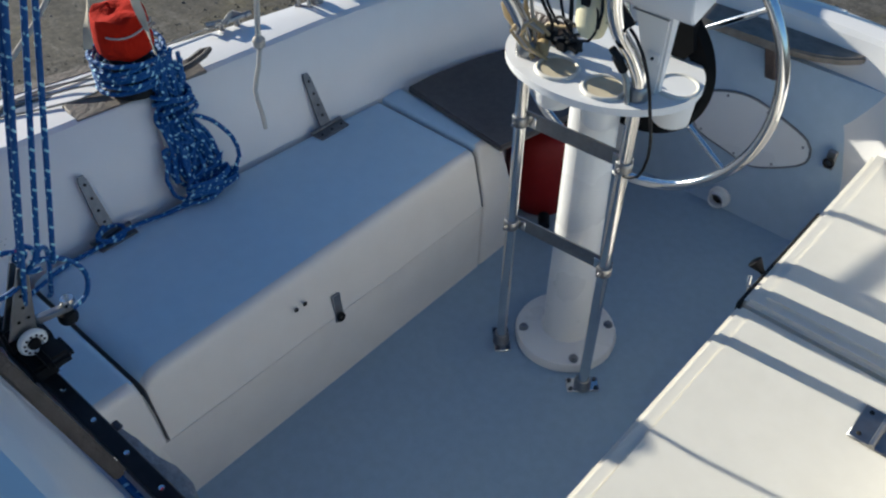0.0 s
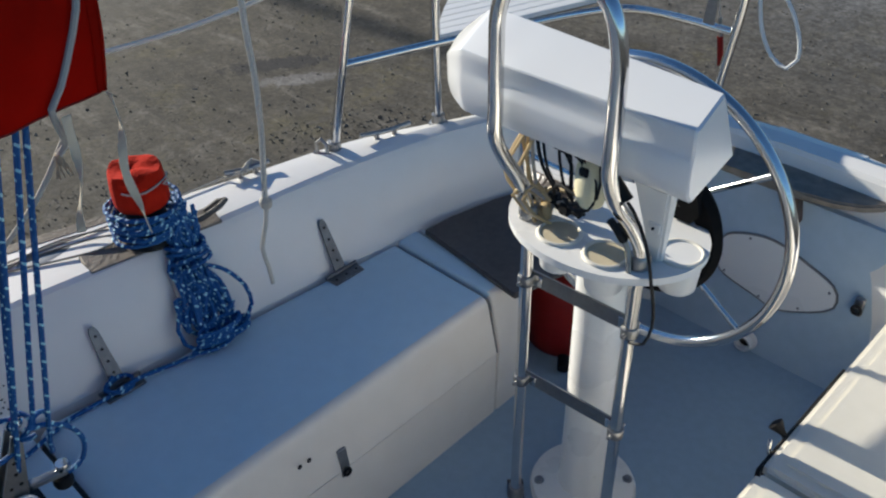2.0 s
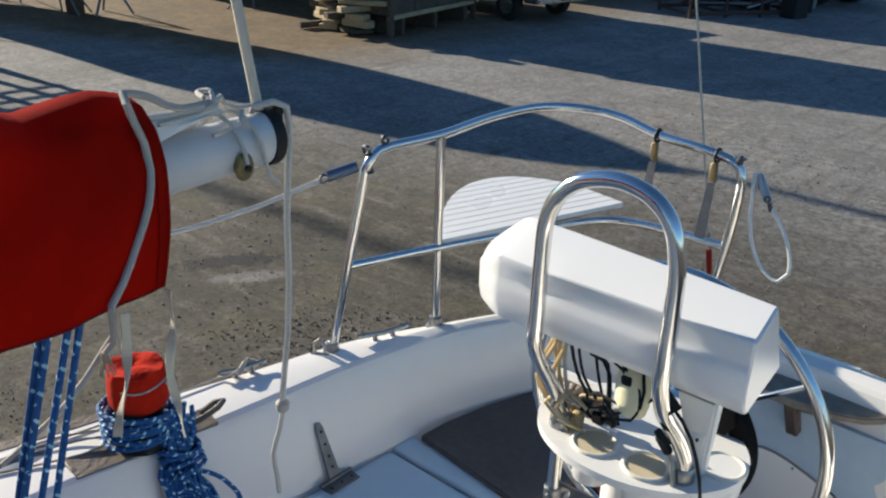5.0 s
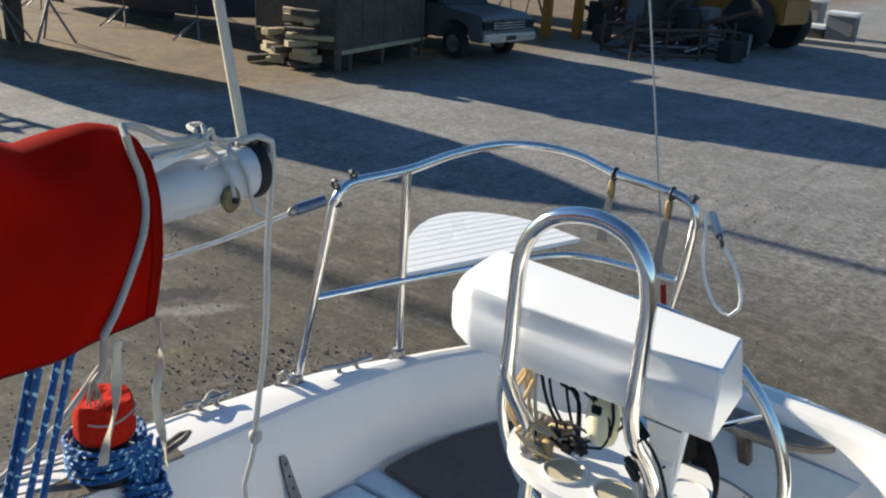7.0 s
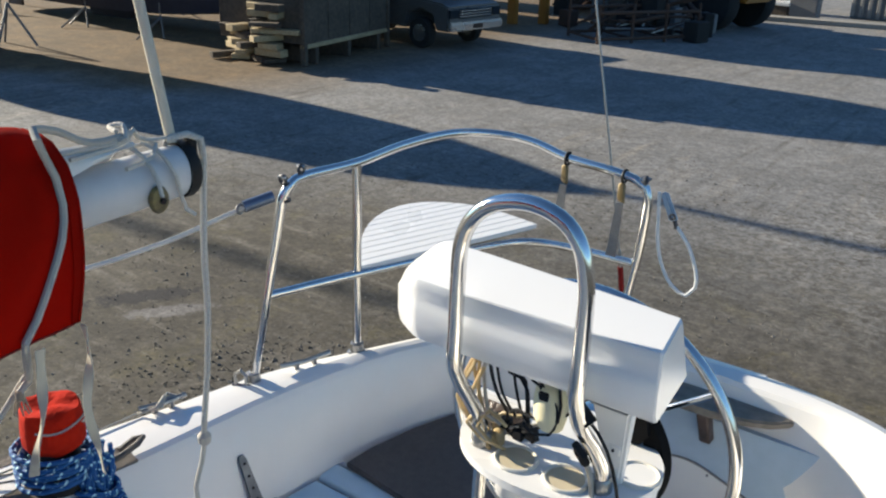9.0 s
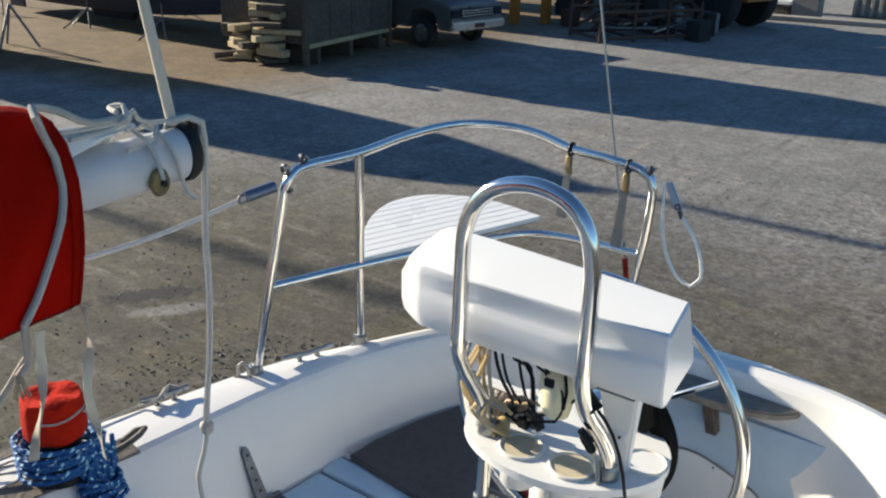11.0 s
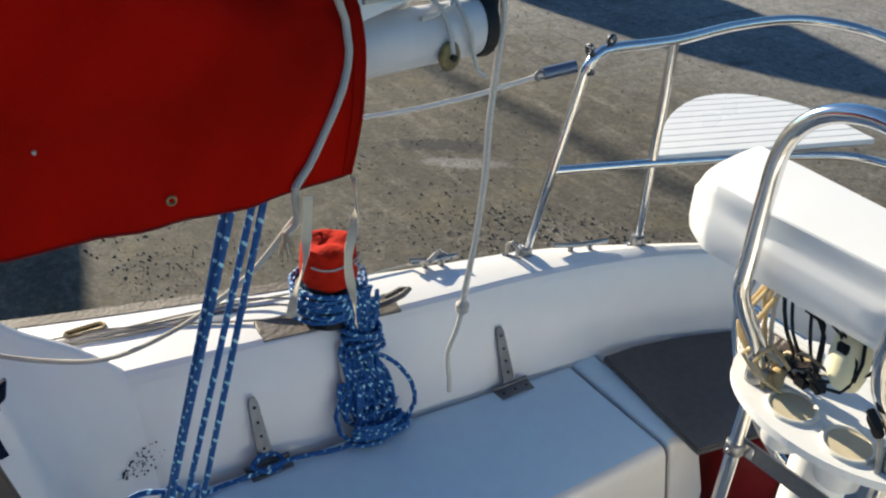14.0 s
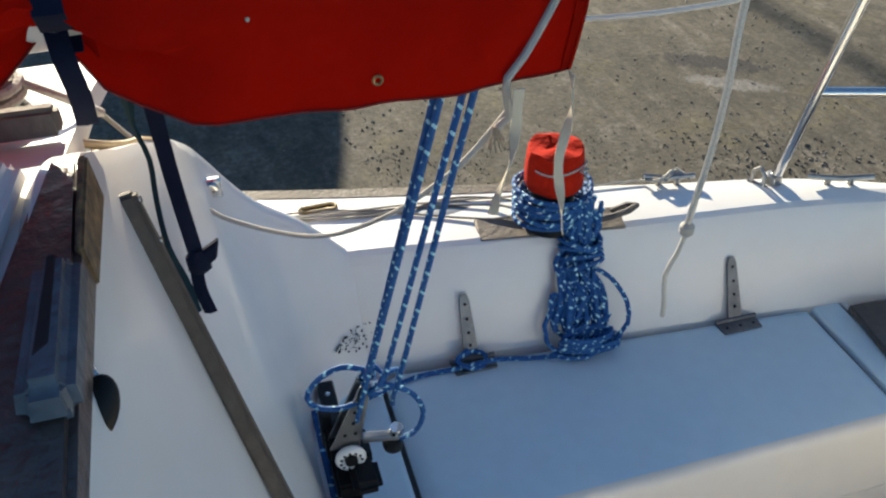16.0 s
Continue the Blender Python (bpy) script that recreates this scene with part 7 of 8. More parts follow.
under(hang, part("shell", bm, BLACK),
      part("strap", tube([hc + hr * (0.012 * math.cos(a) - 0.012) + hd * (0.031 * math.sin(a)) + hn * 0.004 for a in [0.5 * k for k in range(12)]], 0.0020, 6, closed=True), STEEL, None, "thin steel strap"),
      part("pin", rod(hc - hn * 0.011, hc + hn * 0.011, 0.004, 10), STEEL))
solo("sliding_hatch", hull8([(-0.26, -1.95, 1.29), (0.32, -1.95, 1.29), (0.32, -1.412, 1.29), (-0.26, -1.356, 1.29),
                                     (-0.25, -1.94, 1.325), (0.31, -1.94, 1.325), (0.31, -1.416, 1.322), (-0.25, -1.360, 1.322)], 0.010, 3), GEL, "white sliding companionway hatch", "hatch")
grab = thing("grab_rail", "weathered teak grab rail on the cabin roof", "grab rail", (-0.36, -1.6, 1.28))
under(grab, part("rail", hull8([(-0.385, -2.6, 1.285), (-0.355, -2.6, 1.285), (-0.345, -1.335, 1.285), (-0.375, -1.335, 1.285), (-0.38, -2.6, 1.315), (-0.36, -2.6, 1.315), (-0.35, -1.335, 1.315), (-0.37, -1.335, 1.315)], 0.005, 2), TEAK))
rw = thing("roof_winch", "bright steel halyard winch on the cabin roof", "winch", (-0.43, -1.42, 1.26))
under(rw, part("drum", lathe([(0.04, 1.25), (0.038, 1.27), (0.028, 1.285), (0.028, 1.315), (0.036, 1.33), (0.030, 1.338)], (-0.455, -1.415, 0), 24), STEEL),
      part("halyard", tube([(-0.455 + 0.034 * math.cos(a), -1.415 + 0.034 * math.sin(a), 1.288 + 0.004 * a / 2) for a in [0.5 * k for k in range(20)]] + [(-0.44, -1.35, 1.29), (-0.47, -1.31, 1.245)], 0.0055, 7), WHITE_ROPE))
ru = thing("roof_line", "tan cord led over the edge of the cabin roof", "cord", (-0.40, -1.33, 1.26))
under(ru, part("cord", tube([(-0.36, -1.60, 1.29), (-0.40, -1.42, 1.275), (-0.42, -1.33, 1.235), (-0.47, -1.300, 1.20), (-0.55, -1.285, 1.16), (-0.62, -1.275, 1.12)], 0.0055, 8), WIRETAN))
pe = thing("pad_eye", "steel pad eye on the coaming fairing", "pad eye", (-0.9, -1.22, 0.9))
under(pe, part("base", block((-0.90, -1.245, 0.845), (-0.885, -1.20, 0.885), 0.003, 1), STEEL), part("eye", ring((-0.88, -1.222, 0.865), 0.012, 0.004, "x", 14, 6), STEEL))
# lifeline from the stern rail forward
ll = thing("lifeline", "white covered lifeline with a grey pelican hook", "lifeline", (-0.9, 0.09, 1.09))
under(ll, part("wire", tube([(-0.918, 0.002, 1.097), (-0.955, -0.07, 1.070), (-0.985, -0.20, 1.045), (-1.02, -0.45, 1.035), (-1.12, -1.1, 1.05), (-1.3, -2.2, 1.12)], 0.0058, 8), CREAMLINE),
      part("pelican_hook", rod((-0.892, 0.070, 1.113), (-0.919, 0.000, 1.098), 0.0145, 12), HOOKBLUE, None, "blue-grey pelican hook"), part("ring", ring((-0.922, -0.008, 1.094), 0.010, 0.004, "x", 14, 6), GALV))

# ---- boatyard ----
YARD_GREY = material("grey_steel_paint", (0.20, 0.20, 0.20), 0.6, second=(0.12, 0.12, 0.12), grain=20, blotch=2)
HULLPAINT = material("hull_topsides", (0.55, 0.56, 0.57), 0.35, second=(0.48, 0.48, 0.48), grain=6, blotch=0.8)
ANTIFOUL = material("dark_antifouling", (0.045, 0.05, 0.075), 0.85, second=(0.03, 0.03, 0.045), grain=10, blotch=1.2)
# tyre, machine and truck colours are darkened in place of shade over them
TYRE = material("dusty_tyre", (0.012, 0.012, 0.012), 0.9, second=(0.025, 0.023, 0.02), grain=20, blotch=3)
ORANGE = material("orange_machine_paint", (0.38, 0.15, 0.02), 0.5, second=(0.24, 0.09, 0.015), grain=14, blotch=2, spots=(0.12, 0.07, 0.04), spot_scale=3)
TRUCKPAINT = material("dusty_silver_paint", (0.13, 0.13, 0.128), 0.35, 0.3, second=(0.09, 0.088, 0.084), grain=10, blotch=1.4)
PLY = material("old_plywood", (0.115, 0.09, 0.065), 0.85, second=(0.06, 0.047, 0.035), grain=12, blotch=1.8, mix=0.7, bump=0.3, bump_scale=30)
LUMBER = material("raw_lumber", (0.48, 0.38, 0.22), 0.8, second=(0.30, 0.23, 0.13), grain=20, blotch=4, mix=0.6)
RUST = material("rusty_steel", (0.05, 0.04, 0.035), 0.8, 0.3, second=(0.10, 0.05, 0.03), grain=20, blotch=3, mix=0.6)
CONCRETE = material("pale_concrete", (0.30, 0.285, 0.26), 0.85, second=(0.17, 0.165, 0.155), grain=14, blotch=1.5)
GLASS = material("dark_window_glass", (0.02, 0.025, 0.03), 0.06, second=(0.015, 0.018, 0.02))
CHROME = material("dull_chrome", (0.55, 0.55, 0.55), 0.25, 0.9, second=(0.4, 0.4, 0.4))
G0 = GROUND_Z


def boat_on_stands(at, turn, length, beam_w, deck, keel, mast=0.0, label="laid-up sailboat on steel stands"):
    """A laid-up yacht: hull with fin keel, cabin, stands and, if wanted, a mast."""
    b = thing("laid_up_sailboat", label, "boat", at)
    b.rotation_euler.z = turn
    rows_t, rows_b = [], []
    for i in range(21):
        s = i / 20
        x = (s - 0.5) * length
        half = beam_w / 2 * (math.sin(math.pi * min(s * 0.86 + 0.16, 1.0)) ** 0.6)
        half = max(half, 0.03)
        sheer = deck + 0.25 * (s - 0.4) ** 2 * 2
        wl = deck - 1.0
        rows_t.append([(x, -half, sheer), (x, -half * 1.02, wl + 0.4), (x, -half * 0.96, wl)])
        low = keel + 0.15 + 0.5 * (2 * s - 1) ** 4
        rows_b.append([(x, -half * 0.96, wl), (x, -half * 0.84, (wl + low) / 2 - 0.25), (x, -half * 0.42, low), (x, 0.0, low - 0.03), (x, half * 0.42, low), (x, half * 0.84, (wl + low) / 2 - 0.25), (x, half * 0.96, wl)])
    part("topside", sheet(rows_t, 0.03), HULLPAINT, b)
    part("topside", sheet([[(x, -y, z) for x, y, z in r] for r in rows_t][::-1], 0.03), HULLPAINT, b)
    part("bottom", sheet(rows_b, 0.03), ANTIFOUL, b, "dark antifouled bottom")
    deck_rows = [[(r[0][0], r[0][1], r[0][2] - 0.01), (r[0][0], 0.0, r[0][2] + 0.06), (r[0][0], -r[0][1], r[0][2] - 0.01)] for r in rows_t]
    part("deck", sheet(deck_rows, 0.03), HULLPAINT, b)
    part("cabin", hull8([(-length * 0.2, -beam_w * 0.3, deck - 0.02), (length * 0.2, -beam_w * 0.22, deck - 0.02), (length * 0.2, beam_w * 0.22, deck - 0.02), (-length * 0.2, beam_w * 0.3, deck - 0.02),
                         (-length * 0.18, -beam_w * 0.26, deck + 0.5), (length * 0.13, -beam_w * 0.18, deck + 0.42), (length * 0.13, beam_w * 0.18, deck + 0.42), (-length * 0.18, beam_w * 0.26, deck + 0.5)], 0.05, 2), HULLPAINT, b)
    part("keel", hull8([(-0.9, -0.09, 0.05), (0.7, -0.09, 0.05), (0.7, 0.09, 0.05), (-0.9, 0.09, 0.05), (-1.1, -0.11, keel + 0.3), (1.0, -0.11, keel + 0.3), (1.0, 0.11, keel + 0.3), (-1.1, 0.11, keel + 0.3)], 0.03, 1), ANTIFOUL, b)
    part("rudder", hull8([(-length * 0.43, -0.03, keel - 0.3), (-length * 0.37, -0.03, keel - 0.3), (-length * 0.37, 0.03, keel - 0.3), (-length * 0.43, 0.03, keel - 0.3),
                          (-length * 0.45, -0.03, deck - 1.0), (-length * 0.38, -0.03, deck - 1.0), (-length * 0.38, 0.03, deck - 1.0), (-length * 0.45, 0.03, deck - 1.0)]), ANTIFOUL, b)
    for x in (-length * 0.28, length * 0.05, length * 0.3):
        for sd in (-1, 1):
            half = beam_w * 0.42
            top = Vector((x, sd * half * 0.75, keel + 0.45))
            for fx, fy in ((-0.35, 0.25), (0.35, 0.25), (0.0, 0.75)):
                part("stand_leg", rod(top - Vector((0, 0, 0.25)), (x + fx, sd * (half * 0.75 + fy), 0.02), 0.022, 6), YARD_GREY, b)
            part("stand_screw", rod(top - Vector((0, 0, 0.3)), top + Vector((0, sd * 0.02, 0.08)), 0.018, 6), YARD_GREY, b)
    if mast:
        part("mast", rod((length * 0.08, 0, deck + 0.4), (length * 0.08, 0, deck + mast), 0.07, 10), HULLPAINT, b)
        part("forestay", rod((length * 0.49, 0, deck + 0.3), (length * 0.085, 0, deck + mast - 0.3), 0.012, 5), YARD_GREY, b)
        part("stern_stay", rod((-length * 0.49, 0, deck + 0.1), (length * 0.075, 0, deck + mast - 0.05), 0.012, 5), YARD_GREY, b)
        part("boom", rod((length * 0.06, 0, deck + 1.1), (-length * 0.36, 0, deck + 1.15), 0.06, 8), HULLPAINT, b)
    return b


# hulls mostly out of view, placed and sized for the shadow bands they cast
boat_on_stands((-21.5, 6.95, G0), radians(2.0), 10.0, 3.0, 4.0, 0.9, 10.5, "laid-up white sailboat with its mast up on steel stands")
boat_on_stands((-20.5, 13.2, G0), radians(3.0), 11.0, 4.1, 5.1, 0.25, 0.0, "laid-up sailboat without mast on steel stands, placed to shade the yard")
boat_on_stands((-19.4, 20.25, G0), radians(3.5), 11.2, 4.5, 5.5, 0.9, 0.0, "large laid-up sailboat without mast on steel stands, added out of view for shade")
boat_on_stands((-19.0, 23.9, G0), radians(3.5), 10.4, 2.6, 4.6, 0.9, 0.0, "laid-up sailboat without mast on steel stands, placed to shade the yard")
boat_on_stands((-17.5, -2.2, G0), radians(6.5), 9.0, 3.0, 3.0, 0.8, 0.0, "laid-up sailboat without mast on steel stands, placed to shade the yard")
boat_on_stands((-41.0, 1.45, G0), radians(7.5), 11.0, 3.2, 3.0, 0.8, 14.5, "distant laid-up sailboat with its mast up on steel stands")

# unseen spars on trestles, added to stripe the ground with shadow
rack_s = thing("spar_rack", "unseen masts on steel trestles, added to cast striped shadows", "spars", (-19.5, 3.7, G0))
for k in range(5):
    y = 2.65 + 0.42 * k
    h = 1.75 + 0.16 * (k % 3)
    under(rack_s, part("spar", rod((-23.0, y - 0.35, G0 + h), (-16.2 - 0.25 * k, y + 0.35, G0 + h), 0.075, 10), HULLPAINT))
for x in (-21.8, -17.6):
    for z in (1.66, 1.84, 2.0):
        under(rack_s, part("cross_bar", rod((x, 2.3, G0 + z - 0.08), (x, 4.7, G0 + z - 0.08), 0.035, 8), YARD_GREY))
    for y in (2.4, 4.6):
        under(rack_s, part("trestle_leg", rod((x - 0.3, y, G0), (x, y, G0 + 2.0), 0.035, 8), YARD_GREY), part("trestle_leg", rod((x + 0.3, y, G0), (x, y, G0 + 2.0), 0.035, 8), YARD_GREY))

# the crate and lumber stack
crate = thing("storage_crate", "dark weathered plywood crate on skids", "crate", (-12.5, 13.2, G0))
u = Vector((-0.14, 0.99, 0)).normalized()
v = Vector((-0.99, -0.14, 0)).normalized()
o = Vector((-12.10, 11.65, G0))


def crate_box(a0, a1, b0, b1, z0, z1, bevel=0.01):
    p = [o + u * a + v * b for a, b in ((a0, b0), (a1, b0), (a1, b1), (a0, b1))]
    return hull8([(q.x, q.y, G0 + z0) for q in p] + [(q.x, q.y, G0 + z1) for q in p], bevel, 1)


cp = [part("panel", crate_box(0.1 + 0.8 * k, 0.885 + 0.8 * k, 0.02, 0.06, 0.42, 2.35), PLY) for k in range(4)]
cp += [part("end_panel", crate_box(0.06, 0.10, 0.06, 2.2, 0.42, 2.35), PLY), part("core", crate_box(0.1, 3.28, 0.07, 2.2, 0.42, 2.33), PLY),
       part("roof", crate_box(-0.05, 3.4, -0.08, 2.3, 2.35, 2.42), PLY), part("corner_post", crate_box(0.0, 0.11, -0.02, 0.09, 0.0, 2.35), PLY),
       part("corner_post", crate_box(3.2, 3.31, -0.02, 0.09, 0.0, 2.35), PLY), part("sill", crate_box(0.0, 3.3, -0.01, 0.10, 0.34, 0.43), LUMBER)]
cp += [part("skid", crate_box(a, a + 0.12, 0.0, 2.2, 0.0, 0.34), PLY) for a in (0.4, 1.6, 2.8)]
under(crate, *cp)
rngl = random.Random(8)
stack = thing("lumber_stack", "untidy stack of short sunlit planks and blocks", "lumber", (-13.0, 11.6, G0))
for k in range(30):
    lvl = k // 4
    cxx, cyy = -12.75 - 0.38 * (k % 4) + rngl.uniform(-0.12, 0.12), 11.35 + 0.05 * (k % 4) + rngl.uniform(-0.15, 0.15)
    zz = G0 + 0.02 + 0.15 * lvl
    if lvl > 4 and k % 4 > 1:
        continue
    ll_, ww, hh_ = rngl.uniform(0.4, 1.0), rngl.uniform(0.14, 0.28), rngl.uniform(0.08, 0.15)
    bmx = block((-ll_ / 2, -ww / 2, 0), (ll_ / 2, ww / 2, hh_), 0.008, 1)
    bmesh.ops.rotate(bmx, verts=bmx.verts, cent=(0, 0, 0), matrix=Matrix.Rotation(rngl.uniform(-0.5, 0.5) + (1.5 if k % 3 == 0 else 0), 3, "Z"))
    bmesh.ops.translate(bmx, verts=bmx.verts, vec=(cxx, cyy, zz))
    under(stack, part("plank", bmx, LUMBER if rngl.random() < 0.6 else PLY))

# pickup truck
truck = thing("pickup_truck", "dusty silver pickup truck parked on the gravel", "truck", (-10.95, 16.06, G0))
truck.rotation_euler.z = radians(-7)


def body_prism(profile, y0, y1, bevel=0.03):
    """A body panel with a side outline (x, z), drawn between two widths."""
    b = bmesh.new()
    lo = [b.verts.new((x, y0, z)) for x, z in profile]
    hi = [b.verts.new((x, y1, z)) for x, z in profile]
    b.faces.new(lo)
    b.faces.new(hi[::-1])
    for k in range(len(profile)):
        b.faces.new((lo[k], lo[(k + 1) % len(profile)], hi[(k + 1) % len(profile)], hi[k]))
    bmesh.ops.recalc_face_normals(b, faces=b.faces)
    bmesh.ops.bevel(b, geom=list(b.edges), offset=bevel, segments=2, affect="EDGES", clamp_overlap=True)
    return b


part("body", body_prism([(-0.02, 0.45), (0.0, 0.62), (-0.02, 0.98), (-0.25, 1.06), (-1.35, 1.14), (-4.9, 1.16), (-4.95, 0.5), (-4.2, 0.45), (-4.1, 0.78), (-3.7, 0.88), (-3.3, 0.78), (-3.2, 0.42), (-1.35, 0.42), (-1.25, 0.78), (-0.9, 0.90), (-0.5, 0.78), (-0.42, 0.45)], -0.9, 0.9, 0.04), TRUCKPAINT, truck)
cab = part("cab", body_prism([(-1.30, 1.12), (-1.85, 1.66), (-3.0, 1.68), (-3.15, 1.12)], -0.78, 0.78, 0.05), TRUCKPAINT, truck)
part("windscreen", hull8([(-1.36, -0.68, 1.17), (-1.33, -0.68, 1.17), (-1.33, 0.68, 1.17), (-1.36, 0.68, 1.17), (-1.82, -0.62, 1.60), (-1.79, -0.62, 1.60), (-1.79, 0.62, 1.60), (-1.82, 0.62, 1.60)]), GLASS, truck)
part("side_window", hull8([(-2.95, -0.795, 1.18), (-1.55, -0.795, 1.18), (-1.55, -0.785, 1.18), (-2.95, -0.785, 1.18), (-2.9, -0.795, 1.58), (-1.92, -0.795, 1.58), (-1.92, -0.785, 1.58), (-2.9, -0.785, 1.58)]), GLASS, truck)
part("bumper", block((-0.06, -0.92, 0.46), (0.10, 0.92, 0.66), 0.04, 2), CHROME, truck, "dull chrome bumper")
grille = part("grille", block((-0.02, -0.55, 0.72), (0.02, 0.55, 0.94), 0.01, 1), GLASS, truck)
for z in (0.77, 0.83, 0.89):
    part("grille_bar", block((0.018, -0.54, z - 0.012), (0.032, 0.54, z + 0.012)), CHROME, grille)
for y in (-0.73, 0.73):
    part("headlight", block((-0.03, y - 0.15, 0.74), (0.025, y + 0.15, 0.93), 0.015, 2), GLASS, truck)
part("plate_holder", block((0.10, -0.16, 0.50), (0.112, 0.16, 0.60)), RUST, truck)
for x in (-0.88, -3.7):
    for y in (-0.82, 0.82):
        wh = part("wheel", lathe([(0.2, -0.11), (0.33, -0.11), (0.35, -0.06), (0.35, 0.06), (0.33, 0.11), (0.2, 0.11)], (x, y, 0.35), 28, turn=Matrix.Rotation(radians(90), 3, "X")), TYRE, truck)
        part("rim", lathe([(0.2, -0.115), (0.18, -0.08), (0.05, -0.09), (0.04, 0.09), (0.18, 0.08), (0.2, 0.115)], (x, y, 0.35), 20, turn=Matrix.Rotation(radians(90), 3, "X")), CHROME, wh)

# wheel loader
loader = thing("wheel_loader", "orange wheel loader with large dusty tyres", "loader", (-7.9, 24.6, G0))
loader.rotation_euler.z = radians(165)
for x in (0.0, 2.6):
    for y in (-0.9, 0.9):
        wh = part("wheel", lathe([(0.35, -0.24), (0.70, -0.24), (0.76, -0.16), (0.76, 0.16), (0.70, 0.24), (0.35, 0.24)], (x, y, 0.76), 28, turn=Matrix.Rotation(radians(90), 3, "X")), TYRE, loader)
        part("rim", lathe([(0.36, -0.18), (0.3, -0.10), (0.1, -0.12), (0.1, 0.12), (0.3, 0.10), (0.36, 0.18)], (x, y, 0.76), 20, turn=Matrix.Rotation(radians(90), 3, "X")), ORANGE, wh)
part("chassis", block((-0.9, -0.65, 0.8), (3.4, 0.65, 1.5), 0.06, 2), ORANGE, loader)
part("engine_cover", block((-1.0, -0.75, 1.5), (0.9, 0.75, 2.2), 0.08, 2), ORANGE, loader)
part("cab", block((0.95, -0.7, 1.5), (2.2, 0.7, 3.0), 0.06, 2), GLASS, loader)
for y in (-0.55, 0.55):
    part("lift_arm", hull8([(2.6, y - 0.08, 1.5), (5.0, y - 0.08, 0.5), (5.0, y + 0.08, 0.5), (2.6, y + 0.08, 1.5), (2.6, y - 0.08, 1.85), (5.0, y - 0.08, 0.8), (5.0, y + 0.08, 0.8), (2.6, y + 0.08, 1.85)], 0.02, 1), ORANGE, loader)
part("bucket", body_prism([(4.9, 0.1), (5.9, 0.08), (5.85, 0.16), (5.1, 0.3), (5.0, 0.9), (5.4, 1.1), (4.9, 1.05)], -1.2, 1.2, 0.02), RUST, loader)
post = thing("machine_frame", "orange steel frame standing behind the truck", "frame", (-12.3, 21.5, G0))
under(post, *[part("upright", hull8([(x - 0.12, y - 0.1, G0), (x + 0.12, y - 0.1, G0), (x + 0.12, y + 0.1, G0), (x - 0.12, y + 0.1, G0), (x - 0.1, y - 0.1, G0 + 2.6), (x + 0.1, y - 0.1, G0 + 2.6), (x + 0.1, y + 0.1, G0 + 2.6), (x - 0.1, y + 0.1, G0 + 2.6)]), ORANGE) for x, y in ((-12.7, 20.6), (-12.1, 21.3))],
      part("crossbar", rod((-12.7, 20.6, G0 + 1.6), (-12.1, 21.3, G0 + 1.6), 0.08, 8), ORANGE))

# rusty rack and scrap
rack = thing("steel_rack", "low rusty steel rack loaded with scrap bars", "rack", (-8.5, 20.2, G0))
ru_, rv_ = Vector((0.52, 0.855, 0)), Vector((-0.855, 0.52, 0))
ro = Vector((-9.2, 18.9, G0))


def bar_at(a, b, r):
    return rod(ro + ru_ * a[0] + rv_ * a[1] + Vector((0, 0, a[2])), ro + ru_ * b[0] + rv_ * b[1] + Vector((0, 0, b[2])), r, 6)


rp = []
for b in (0.0, 1.4):
    for z in (0.12, 0.75):
        rp.append(part("side_bar", bar_at((0, b, z), (3.0, b, z), 0.045), RUST))
    for a in (0.0, 1.0, 2.0, 3.0):
        rp.append(part("upright", bar_at((a, b, 0.0), (a, b, 0.95), 0.04), RUST))
for a in (0.0, 1.0, 2.0, 3.0):
    rp.append(part("cross_bar", bar_at((a, 0, 0.12), (a, 1.4, 0.12), 0.04), RUST))
for k in range(14):
    a0 = rngl.uniform(0, 2.2)
    rp.append(part("scrap_bar", bar_at((a0, rngl.uniform(0, 1.4), rngl.uniform(0.15, 0.5)), (a0 + rngl.uniform(0.6, 1.4), rngl.uniform(0, 1.4), rngl.uniform(0.15, 0.85)), rngl.uniform(0.02, 0.05)), RUST if k % 3 else GALV))
under(rack, *rp)
for k, (x, y, w_, d_, h_, m_) in enumerate(((-6.95, 29.0, 0.85, 0.6, 0.85, YARD_GREY), (-7.75, 28.9, 0.7, 0.5, 0.4, PLY), (-10.3, 22.4, 0.5, 0.5, 1.5, PLY), (-10.9, 22.6, 0.6, 0.4, 1.3, YARD_GREY), (-9.8, 22.7, 0.6, 0.4, 1.2, PLY), (-8.6, 30.4, 1.2, 0.8, 1.1, CONCRETE))):
    p = thing("yard_bin" if k != 3 else "steel_locker", "old storage bin among the yard clutter", "bin", (x, y, G0), group="bins along the yard")
    part("shell", block((-w_ / 2, -d_ / 2, 0.0), (w_ / 2, d_ / 2, h_), 0.03, 2), m_, p)
    part("top_rim", block((-w_ / 2 - 0.06, -d_ / 2 - 0.06, h_ - 0.04), (w_ / 2 + 0.06, d_ / 2 + 0.06, h_ + 0.08), 0.03, 2), m_ if k in (2, 3, 4) else PLASTIC, p)
tank = thing("ribbed_skip", "grey ribbed steel skip with a white top edge", "skip", (-3.9, 30.4, G0))
part("body", block((-2.0, 0.05, 0.0), (2.0, 1.6, 1.12), 0.03, 2), YARD_GREY, tank)
part("top_edge", block((-2.08, -0.10, 1.10), (2.08, 1.7, 1.22), 0.03, 2), PLASTIC, tank, "white top edge")
for k in range(16):
    part("rib", block((-1.98 + 0.256 * k, -0.02, 0.03), (-1.86 + 0.256 * k, 0.07, 1.10), 0.015, 1), CONCRETE, tank)
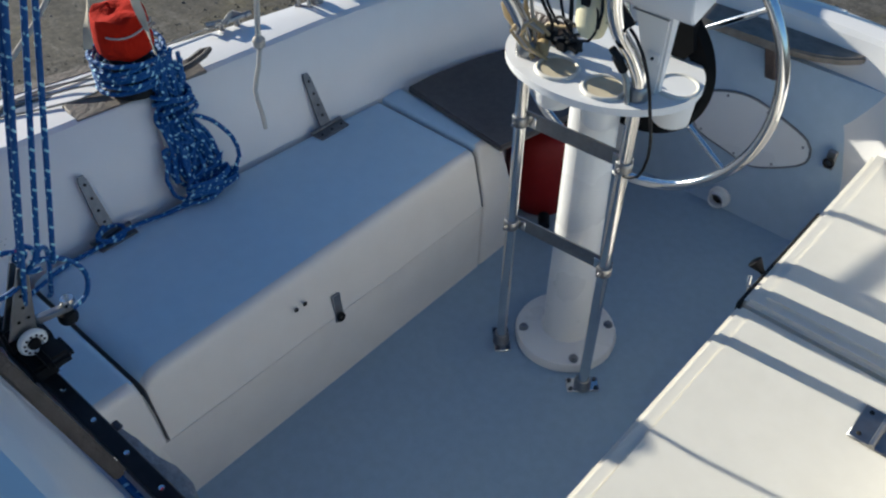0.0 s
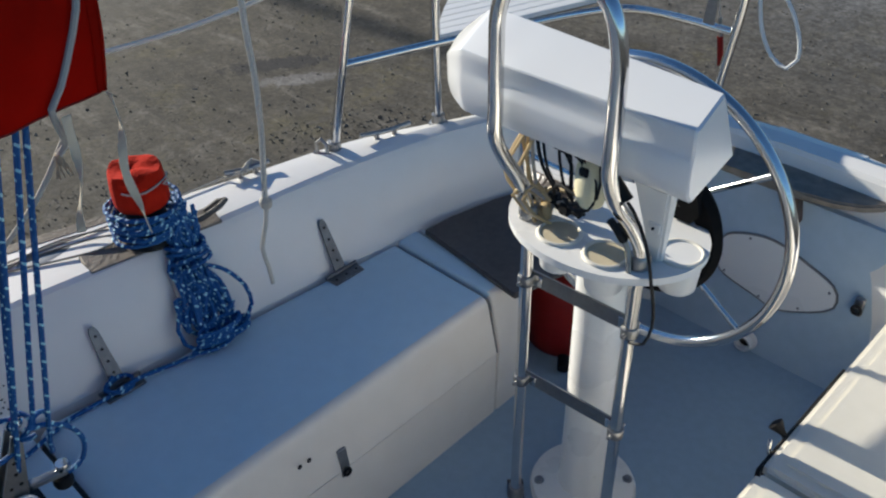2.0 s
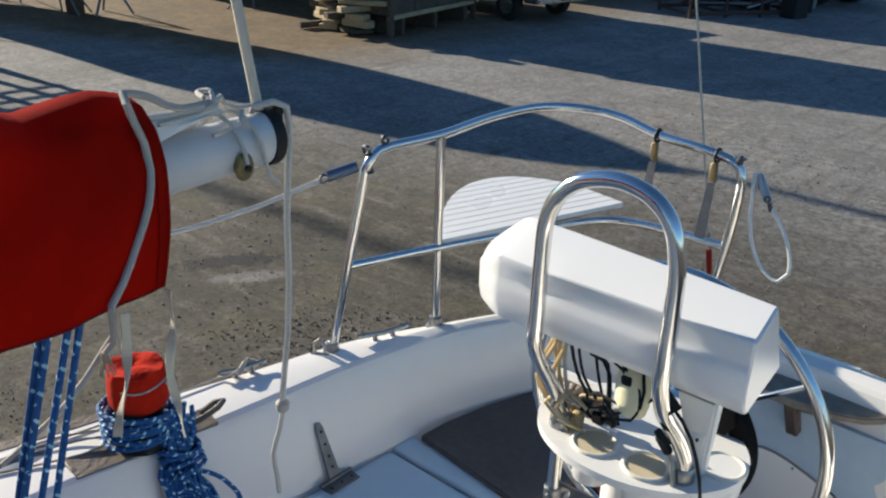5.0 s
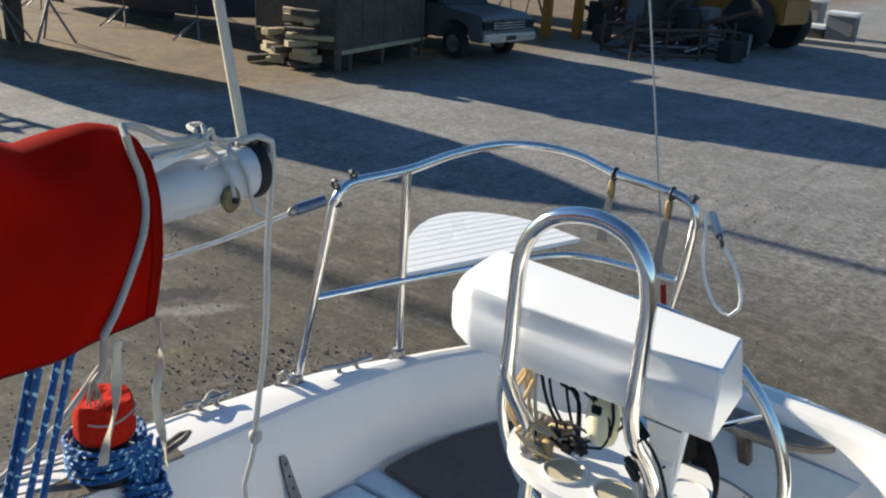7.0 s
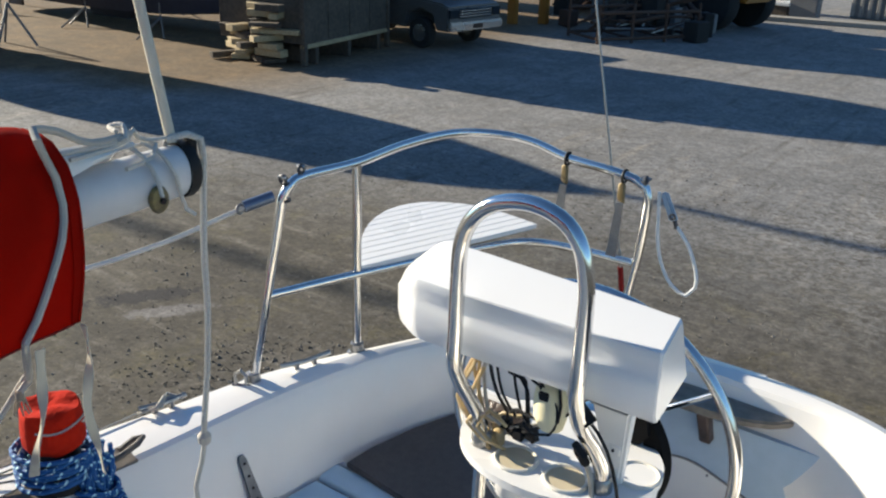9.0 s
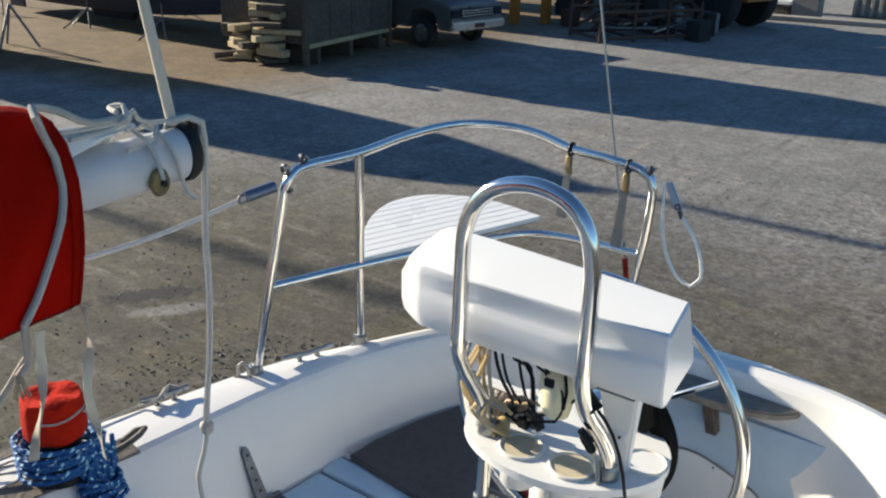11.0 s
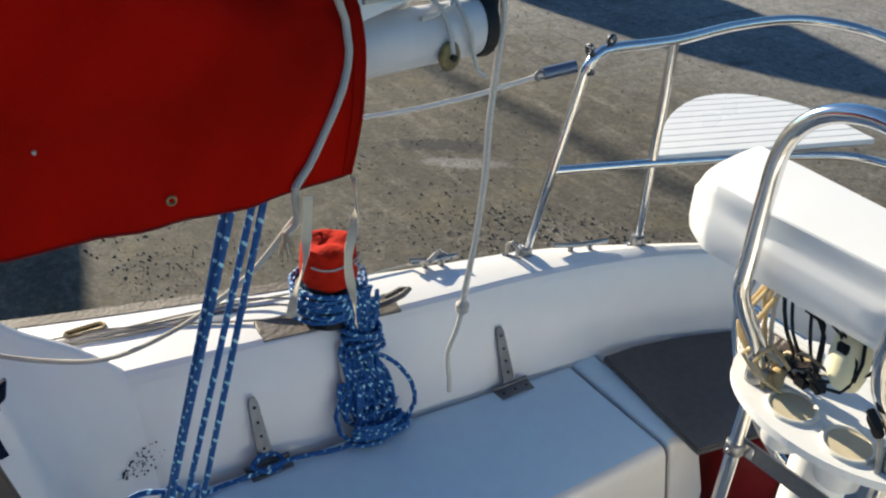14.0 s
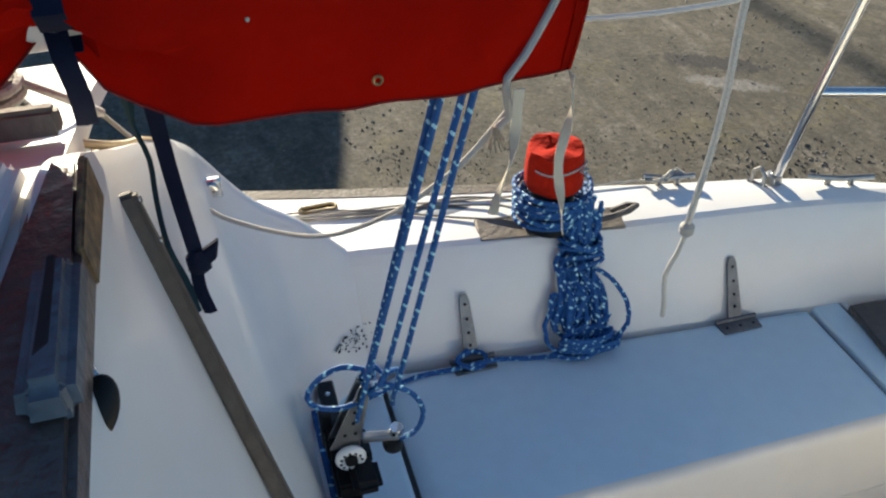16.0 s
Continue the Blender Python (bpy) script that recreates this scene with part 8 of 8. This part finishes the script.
heap = thing("scrap_heap", "dark heap of scrap metal and timber behind the rack", "scrap", (-9.8, 22.2, G0))
for k in range(46):
    px_, py_ = rngl.uniform(-12.2, -7.6), rngl.uniform(21.2, 23.4)
    h0 = rngl.uniform(0.0, 1.0)
    if k % 2:
        ang = rngl.uniform(0, 3.1)
        ll_ = rngl.uniform(0.5, 1.3)
        under(heap, part("scrap_bar", rod((px_, py_, G0 + h0), (px_ + ll_ * math.cos(ang), py_ + ll_ * math.sin(ang), G0 + h0 + rngl.uniform(-0.2, 0.9)), rngl.uniform(0.03, 0.07), 6), RUST if k % 4 else YARD_GREY))
    else:
        w_, d_, h_ = rngl.uniform(0.2, 0.6), rngl.uniform(0.2, 0.5), rngl.uniform(0.3, 0.9)
        bmx = block((-w_ / 2, -d_ / 2, 0), (w_ / 2, d_ / 2, h_), 0.02, 1)
        bmesh.ops.rotate(bmx, verts=bmx.verts, cent=(0, 0, 0), matrix=Matrix.Rotation(rngl.uniform(0, 3), 3, "Z"))
        bmesh.ops.translate(bmx, verts=bmx.verts, vec=(px_, py_, G0 + (h0 * 0.5 if k > 16 else 0.0)))
        under(heap, part("scrap_block", bmx, (RUST, PLY, TYRE, YARD_GREY)[k % 4 if k % 8 else 3]))
# low kerb of timber along the far side
solo("timber_kerb", hull8([(-8.4, 27.2, G0), (1.5, 29.0, G0), (1.45, 29.35, G0), (-8.45, 27.55, G0), (-8.4, 27.2, G0 + 0.16), (1.5, 29.0, G0 + 0.16), (1.45, 29.35, G0 + 0.16), (-8.45, 27.55, G0 + 0.16)], 0.02, 1), CONCRETE, "pale concrete kerb along the far edge of the yard", "kerb")
# mast stand at the edge of the sand
ps = thing("yard_post", "dark timber post with a folded steel boat stand", "post", (-18.8, 8.5, G0))
under(ps, part("post", block((-18.95, 8.35, G0), (-18.65, 8.65, G0 + 2.4), 0.02, 1), PLY),
      *[part("stand_leg", rod((-18.2, 9.0, G0 + 0.9), (-18.2 + dx, 9.0 + dy, G0 + 0.02), 0.03, 6), YARD_GREY) for dx, dy in ((-0.5, 0.1), (0.45, 0.3), (0.2, -0.45))])
